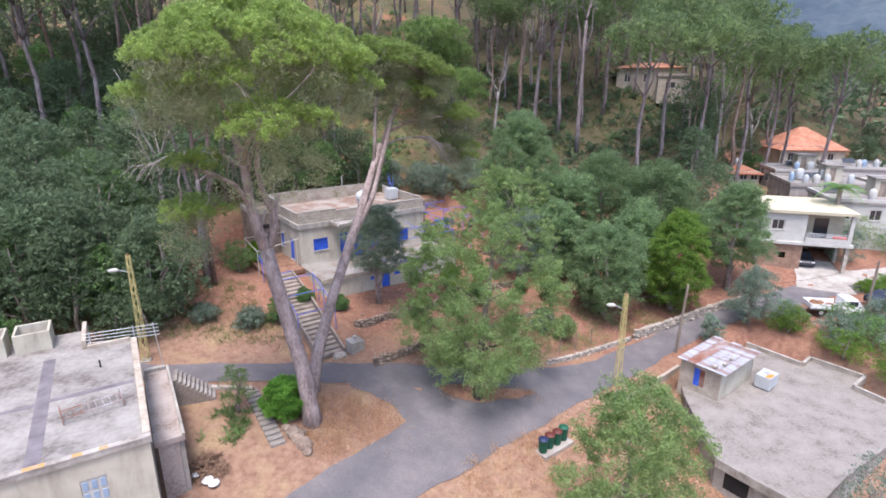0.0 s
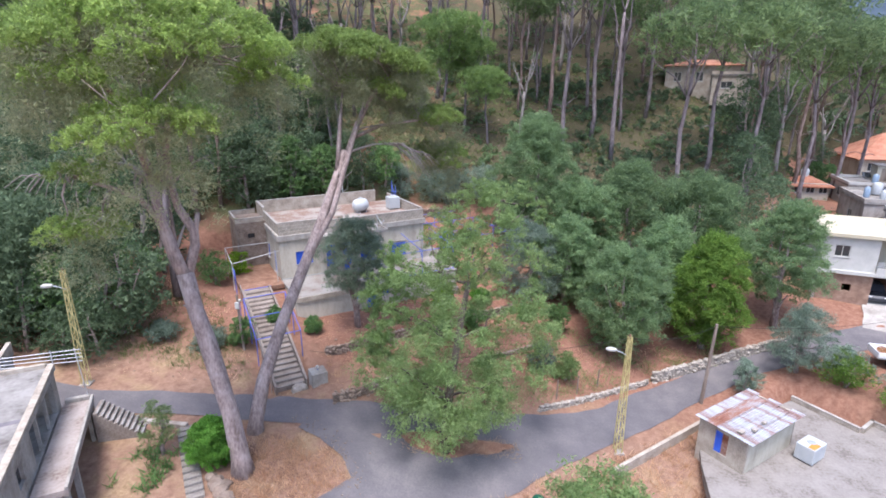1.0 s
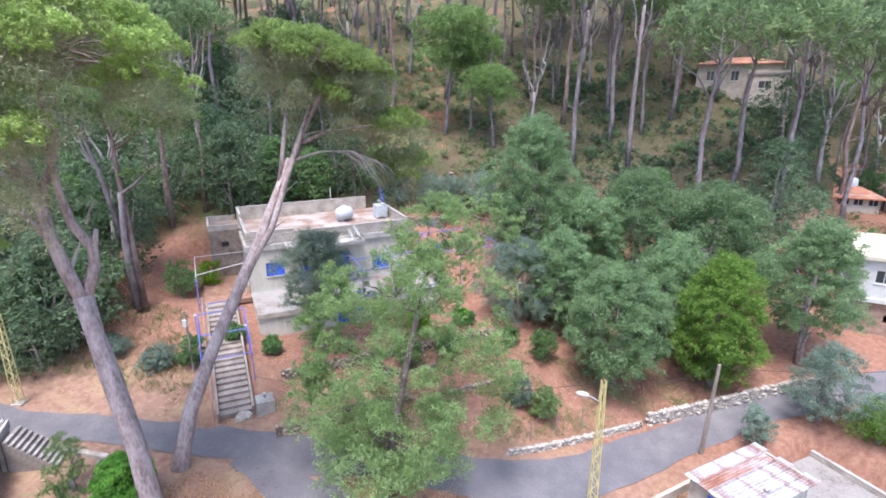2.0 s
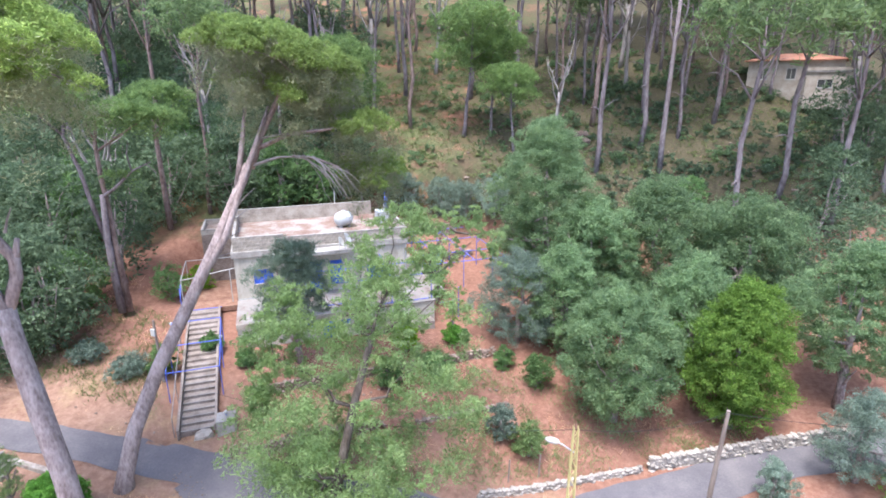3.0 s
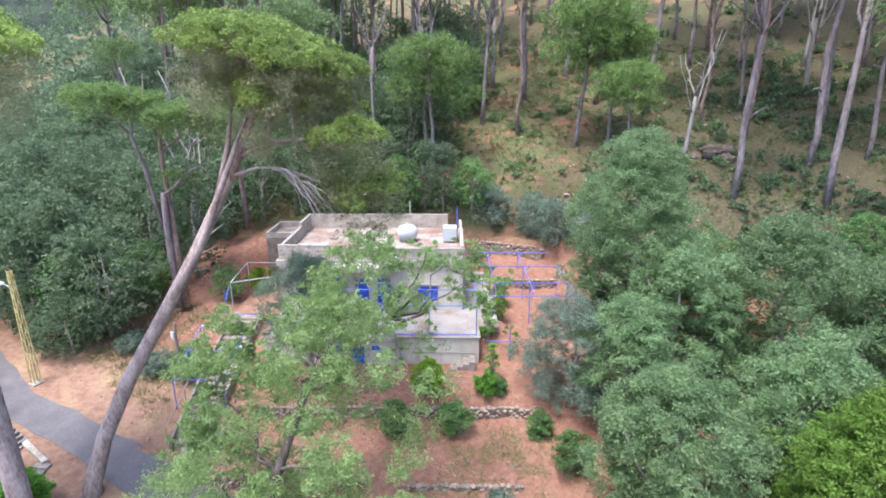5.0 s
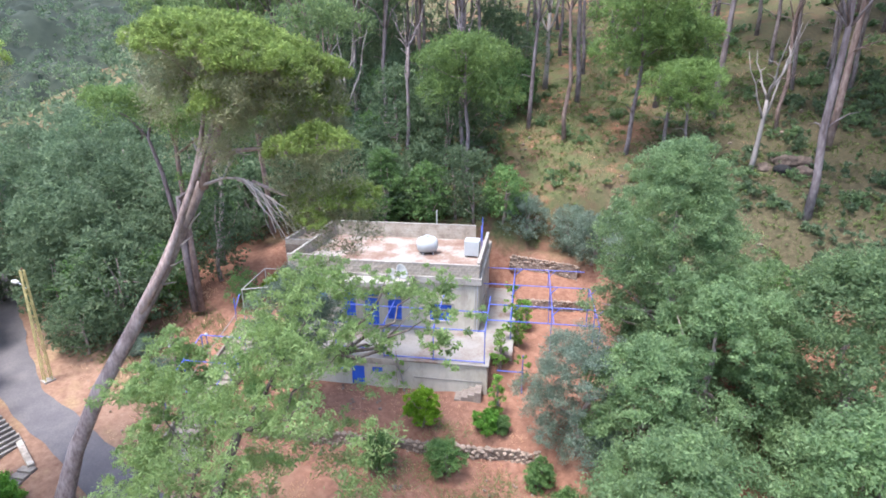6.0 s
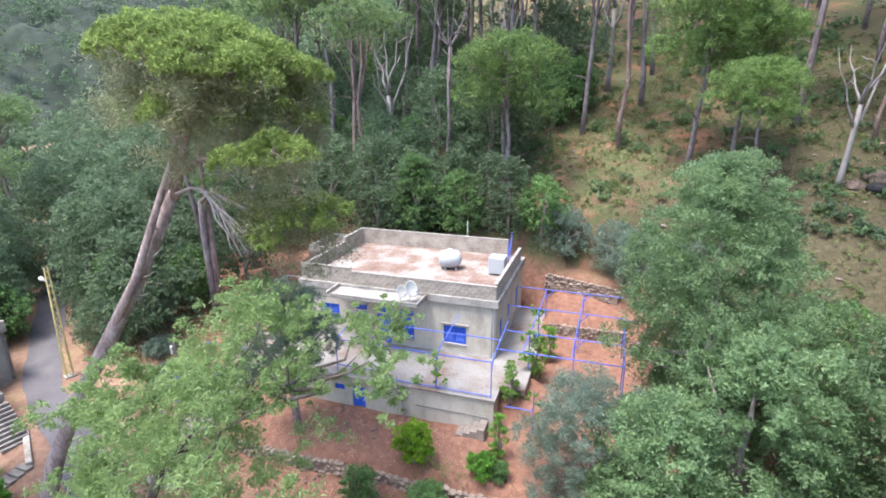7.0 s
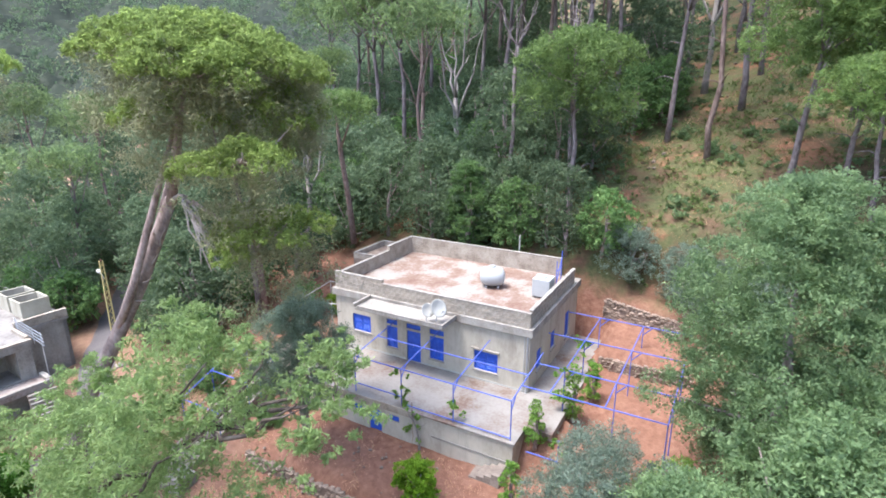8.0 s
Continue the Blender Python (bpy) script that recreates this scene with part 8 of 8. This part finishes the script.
STONES = {STONE: stone_meshes(4, STONE), DULL_STONE: stone_meshes(4, DULL_STONE)}


def rubble_wall(label, pts, high, size, seed, limit=300, mat=STONE, spread=0.06, base=None):
    """Loose stones in rows along a line, each an object of its own, over a rough core."""
    q = random.Random(seed)
    w = thing("rubble_wall", label, "wall", None, "rubble walls", "structure")
    pts = np.array(pts, float)
    run = np.concatenate([[0], np.cumsum(np.hypot(*np.diff(pts, axis=0).T))])
    rows = max(1, int(high / (size * 0.72)))
    core = bmesh.new()
    ring = None
    for sdist in np.arange(0, run[-1] + 0.01, 1.0):
        x, y = float(np.interp(sdist, run, pts[:, 0])), float(np.interp(sdist, run, pts[:, 1]))
        z = (ground_at(x, y) if base is None else base(x, y)) - 0.2
        x2, y2 = float(np.interp(sdist + 0.1, run, pts[:, 0])), float(np.interp(sdist + 0.1, run, pts[:, 1]))
        d = Vector((x2 - x, y2 - y, 0)).normalized() if (x2, y2) != (x, y) else Vector((1, 0, 0))
        nrm = Vector((-d.y, d.x, 0)) * size * 0.35
        c = [core.verts.new(Vector((x, y, z)) - nrm), core.verts.new(Vector((x, y, z)) + nrm), core.verts.new(Vector((x, y, z + high * 0.84)) + nrm), core.verts.new(Vector((x, y, z + high * 0.84)) - nrm)]
        if ring:
            for k in range(4):
                core.faces.new((ring[k], ring[(k + 1) % 4], c[(k + 1) % 4], c[k]))
        ring = c
    part("core", core, mat, w)
    n = 0
    spots = []
    for r in range(rows):
        sdist = q.uniform(0, size)
        while sdist < run[-1]:
            s = size * q.uniform(0.6, 1.35)
            spots.append((sdist, r, s))
            sdist += s * 0.85
    q.shuffle(spots)
    rest = bmesh.new()
    for sdist, r, s in spots:
        x, y = float(np.interp(sdist, run, pts[:, 0])), float(np.interp(sdist, run, pts[:, 1]))
        z = (ground_at(x, y) if base is None else base(x, y)) - 0.1 + (r + 0.4) * size * 0.72
        m = pose(x + q.uniform(-spread, spread), y + q.uniform(-spread, spread), z - abs(q.uniform(0, spread)) * 0.8, q.uniform(-20, 20), q.uniform(-20, 20), q.uniform(0, 360)) @ Matrix.Diagonal((s * 1.5, s * 1.2, s * 1.0, 1))
        if n < limit:
            ob = new("stone", q.choice(STONES[mat]))
            ob.parent = w
            ob.matrix_basis = m
        else:
            bm2 = bmesh.new()
            bm2.from_mesh(q.choice(STONES[mat]))
            bm2.transform(m)
            tmp = bpy.data.meshes.new("tmp")
            bm2.to_mesh(tmp)
            bm2.free()
            rest.from_mesh(tmp)
            bpy.data.meshes.remove(tmp)
        n += 1
    if len(rest.verts):
        tagged(part("stones", rest, mat, w), kind="stuff")
    else:
        rest.free()
    return w


def hv(u, v):
    p = HOUSE @ Vector((u, v, 0))
    return p.x, p.y


def road_edge(x, off):
    return x, float(table(EDGE, x, 3.0)) + off


rubble_wall("low pale dry stone wall along the lane", [road_edge(x, 0.2) for x in np.arange(8.6, 17.6, 0.8)], 0.65, 0.26, 1, base=lambda x, y: float(table(ROAD_Z, x, 3.0)) + 0.1)
rubble_wall("tall pale dry stone wall along the lane", [road_edge(x, 0.25) for x in np.arange(17.8, 31.0, 0.8)], 1.15, 0.3, 2, base=lambda x, y: float(table(ROAD_Z, x, 3.0)) + 0.1)
rubble_wall("tumbled rubble wall holding the garden terrace", [hv(u, -9.35 + 0.08 * math.sin(2 * u)) for u in np.arange(0.8, 18.5, 0.8)], 1.1, 0.22, 3, mat=DULL_STONE, spread=0.14, base=lambda x, y: max(1.15, ground_at(x, y) - 0.5))
rubble_wall("tumbled rubble wall at the foot of the garden", [hv(u, -14.9 - 0.1 * math.sin(u)) for u in np.arange(-0.4, 9, 0.8)], 1.35, 0.22, 4, mat=DULL_STONE, spread=0.16, base=lambda x, y: max(0.3 - 0.03 * (x + 5), ground_at(x, y) - 0.4))
rubble_wall("low rubble wall in the garden", [hv(u, -15.1) for u in np.arange(10.5, 17, 0.8)], 0.9, 0.24, 5, mat=DULL_STONE, base=lambda x, y: 0.25)
rubble_wall("rubble wall holding the side terrace", [hv(u, 5.5) for u in np.arange(16.7, 22.5, 0.8)], 1.2, 0.24, 6, mat=DULL_STONE, base=lambda x, y: 4.15)
rubble_wall("rubble wall holding the upper terrace", [hv(u, 9.6 - 0.4 * (u - 18)) for u in np.arange(15.8, 21.5, 0.8)], 1.45, 0.24, 7, mat=DULL_STONE, base=lambda x, y: 5.9)


# ---- weeds and tufts on the open earth ----
x, y = scatter(2200, -14, 6, 36, 52, lambda x, y: (uv_of(x, y)[0] > 0.4) & (uv_of(x, y)[0] < 18) & (uv_of(x, y)[1] > -14.4) & (uv_of(x, y)[1] < -5.2) & (noise_at(x * 1.3, y * 1.3) > -0.05))
tussocks("yard_weeds", "sparse low dry weeds in the yard", STRAW, x, y, 0.13, 7, 0.2, 0.014)
x, y = scatter(700, -24, -6, 36.5, 46, lambda x, y: off_built(x, y))
tussocks("bank_weeds", "green weeds on the earth bank", GRASS, x, y, 0.3, 16, 0.25)
x, y = scatter(500, -24, 30, 33, 51, lambda x, y: (y - table(EDGE, x, 3.0) > -0.4) & (y - table(EDGE, x, 3.0) < 0.7) & off_lane(x, y))
tussocks("verge_weeds", "dry weeds along the lane", STRAW, x, y, 0.16, 9, 0.2, 0.014)
x, y = scatter(420, 0, 7, 33.4, 36, lambda x, y: abs(y - (34.3 + 0.15 * (x - 1))) < 0.75)
tussocks("island_weeds", "dry weeds on the traffic island", STRAW, x, y, 0.16, 8, 0.16, 0.014)
x, y = scatter(45, -15.0, -12.4, 27.8, 30.4, lambda x, y: noise_at(x * 1.4, y * 1.4) > -0.1)
tussocks("plot_weeds", "green plants on the plot below the lane", SHRUB, x, y, 0.4, 16, 0.2, 0.04)


# ---- young vines on the pergola posts ----
def climbing_vine(u, v, z0, z1, seed, n):
    """A thin twisted stem with scattered leaf clusters."""
    q, g = random.Random(seed), np.random.default_rng(seed)
    t = thing("climbing_vine", "young green vine climbing a blue pergola post", "vine", HOUSE @ pose(u, v, 0), "vines on the pergola posts")
    stem = [(0.06 * math.cos(3 * k), 0.06 * math.sin(3 * k), z0 + (z1 - z0) * k / 7) for k in range(8)]
    part("stem", tubed(stem, 0.015, 5), TWIGS, t)
    blobs = [(q.uniform(-0.5, 0.5), q.uniform(-0.25, 0.25), q.uniform(z0 + 0.3, z1 + 0.2), q.uniform(0.12, 0.3), q.uniform(0.12, 0.3), q.uniform(0.1, 0.22)) for _ in range(n)]
    p, d = blob_points(blobs, 60 * n, g, 0.1, 0.7, 5)
    link_mesh("leaves", card_mesh("leaves", leaf_cards(p, d, 0.075, 0.055, g, 0.6)), VINE, t)


bare = thing("bare_vine", "pale bare twisted vine stem against the terrace wall", "vine", HOUSE @ pose(9.6, -4.98, 0))
part("stem", tubed([(0.1, -0.1, 2.2), (0.05, 0.0, 2.9), (-0.12, 0.02, 3.5), (-0.3, 0.0, 4.1), (-0.42, 0.02, 4.7)], [0.075, 0.06, 0.05, 0.04, 0.02], 6), PALE_BARK, bare)
part("branch", tubed([(-0.12, 0.0, 3.5), (0.25, -0.1, 3.9), (0.6, -0.12, 4.3)], [0.035, 0.025, 0.012], 5), PALE_BARK, bare)
part("branch", tubed([(-0.3, 0.0, 4.0), (-0.55, -0.05, 4.3), (-0.7, 0.0, 4.7)], [0.03, 0.02, 0.01], 5), PALE_BARK, bare)
climbing_vine(8.3, -4.6, FLOOR, FLOOR + 2.3, 1, 9)
climbing_vine(11.5, -4.55, FLOOR, FLOOR + 1.2, 2, 5)
climbing_vine(9.2, -4.95, 2.2, FLOOR + 0.6, 3, 7)
climbing_vine(16.3, -0.8, FLOOR, 7.0, 4, 12)
climbing_vine(16.3, 3.2, FLOOR, 7.1, 5, 14)
climbing_vine(17.2, -4.4, 2.0, 5.0, 6, 8)

x, y = scatter(1500, 1, 24, 38.5, 50, lambda x, y: off_lane(x, y) & (y - table(EDGE, x, 3.0) > 0.8) & (noise_at(x * 1.1, y * 1.1) > -0.05))
tussocks("garden_grass", "green and straw grass below the trees", ISLAND, x, y, 0.26, 16, 0.34, 0.018)

x, y = scatter(5600, -18, 48, 61, 106, lambda x, y: off_built(x, y) & (rng.random(len(x)) > 0.35 * smooth(2, 12, x)) & (noise_at(x * 0.7, y * 0.7) > -0.2))
tussocks("hill_grass", "tufts of green grass on the wooded slope", GRASS, x, y, 0.34, 7, 0.3, 0.03)
x, y = scatter(3200, -18, 48, 61, 106, lambda x, y: off_built(x, y) & (rng.random(len(x)) > 0.8 * smooth(2, 12, x)) & (noise_at(x * 0.9 + 9, y * 0.9) > 0.05))
tussocks("hill_straw", "tufts of dry grass on the wooded slope", STRAW, x, y, 0.3, 6, 0.3, 0.022)


# ---- loose stones ----
def loose_stones(name, label, mat, x, y, size, seed):
    """Small flattened stones lying on the land, too many to count."""
    g = np.random.default_rng(seed)
    base = bmesh.new()
    bmesh.ops.create_icosphere(base, subdivisions=1, radius=0.5)
    v0 = np.array([v.co[:] for v in base.verts])
    f0 = np.array([[v.index for v in f.verts] for f in base.faces])
    base.free()
    vs, fs = [], []
    for k, (a, b) in enumerate(zip(x, y)):
        sc = size * g.uniform(0.5, 1.5) * np.array([g.uniform(0.8, 1.5), g.uniform(0.7, 1.2), g.uniform(0.4, 0.8)])
        t = g.uniform(0, 6.28)
        w = v0 * g.uniform(0.8, 1.2, (len(v0), 1)) * sc
        w = np.stack([w[:, 0] * math.cos(t) - w[:, 1] * math.sin(t), w[:, 0] * math.sin(t) + w[:, 1] * math.cos(t), w[:, 2]], 1)
        vs.append(w + (a, b, ground_at(a, b) + 0.07))
        fs.append(f0 + k * len(v0))
    me = bpy.data.meshes.new(name)
    me.from_pydata(np.concatenate(vs), [], np.concatenate(fs).tolist())
    return tagged(link_mesh(name, me, mat), label, "stones", kind="stuff")


q = np.linspace(0, 1, 150)
edge = np.array([(-7.2, 34.5), (-5.4, 34.0), (-3.7, 33.1), (-2.5, 31.4), (-2.1, 29.6), (-3.2, 27.6)])
t = q * (len(edge) - 1)
x = np.interp(t, np.arange(len(edge)), edge[:, 0]) + rng.normal(size=150) * 0.4
y = np.interp(t, np.arange(len(edge)), edge[:, 1]) + rng.normal(size=150) * 0.4
loose_stones("edge_gravel", "pale broken stones along the crumbling lane edge", DULL_STONE, x, y, 0.08, 1)
x, y = scatter(500, -12, 8, 37, 51, lambda x, y: (uv_of(x, y)[0] > 0.3) & (uv_of(x, y)[0] < 19) & (uv_of(x, y)[1] > -14.6) & (uv_of(x, y)[1] < -5) & (noise_at(x * 1.7 + 2, y * 1.7) > 0.1))
loose_stones("yard_stones", "small stones scattered over the red earth yard", DULL_STONE, x, y, 0.16, 2)
x, y = scatter(500, -24, 36, 33, 52, lambda x, y: (y - table(EDGE, x, 3.0) > -0.5) & (y - table(EDGE, x, 3.0) < 0.9) & off_lane(x, y))
loose_stones("verge_stones", "small stones on the earth verge", DULL_STONE, x, y, 0.12, 3)
x, y = scatter(1500, -30, 50, 64, 124, lambda x, y: off_built(x, y) & (noise_at(x * 0.8 + 4, y * 0.8 + 1) > 0.22))
loose_stones("hill_stones", "grey stones on the wooded slope", DULL_STONE, x, y, 0.38, 4)


# ---- rock outcrop, with cave shade added as a black ball ----
out = thing("rock_outcrop", "brown rock outcrop with a black ball as cave shade under it", "rock", pose(9.6, 81.2, ground_at(9.6, 81.2) - 0.1))
g = random.Random(31)
for dx, dy, dz, r in ((-1.5, 0.3, 0.5, 1.1), (1.4, 0.4, 0.5, 1.0), (0.0, 0.8, 1.2, 1.2), (-0.6, 1.5, 1.1, 1.2), (1.0, 1.4, 1.2, 1.1)):
    b = bmesh.new()
    bmesh.ops.create_icosphere(b, subdivisions=3, radius=r)
    for v in b.verts:
        v.co *= 1 + 0.3 * noise.noise(v.co * 1.3 + Vector((dx * 7, dy * 5, dz))) + 0.1 * noise.noise(v.co * 4)
        v.co.z *= 0.7
    part("boulder", b, DARK_ROCK, out).matrix_basis = pose(dx, dy, dz - 0.35, 0, 0, g.uniform(0, 360)) @ Matrix.Scale(0.72, 4)
# a squashed near-black ball takes the place of shade between the boulders
h = bmesh.new()
bmesh.ops.create_icosphere(h, subdivisions=2, radius=0.8)
part("cave_shade", h, DARK, out).matrix_basis = pose(0, -0.15, 0.3) @ Matrix.Diagonal((0.9, 0.6, 0.55, 1))

x, y = scatter(2300, 6, 60, 62, 104, lambda x, y: off_built(x, y) & (noise_at(x * 0.6 + 5, y * 0.6) > -0.08) & ~((x > 42) & (y < 92)))
b = np.stack([x, y, height(x, y) + 0.4, 0.65 + 0 * x, 0.65 + 0 * x, 0.5 + 0 * x], 1)
p, d = blob_points(b, 52000, rng, 0.2, 0.5, 4)
tagged(link_mesh("wood_shrubs", card_mesh("wood_shrubs", leaf_cards(p, d, 0.17, 0.1, rng, 0.5)), OAK_DARK), "dark shrubs under the pines", "shrubs", kind="stuff")
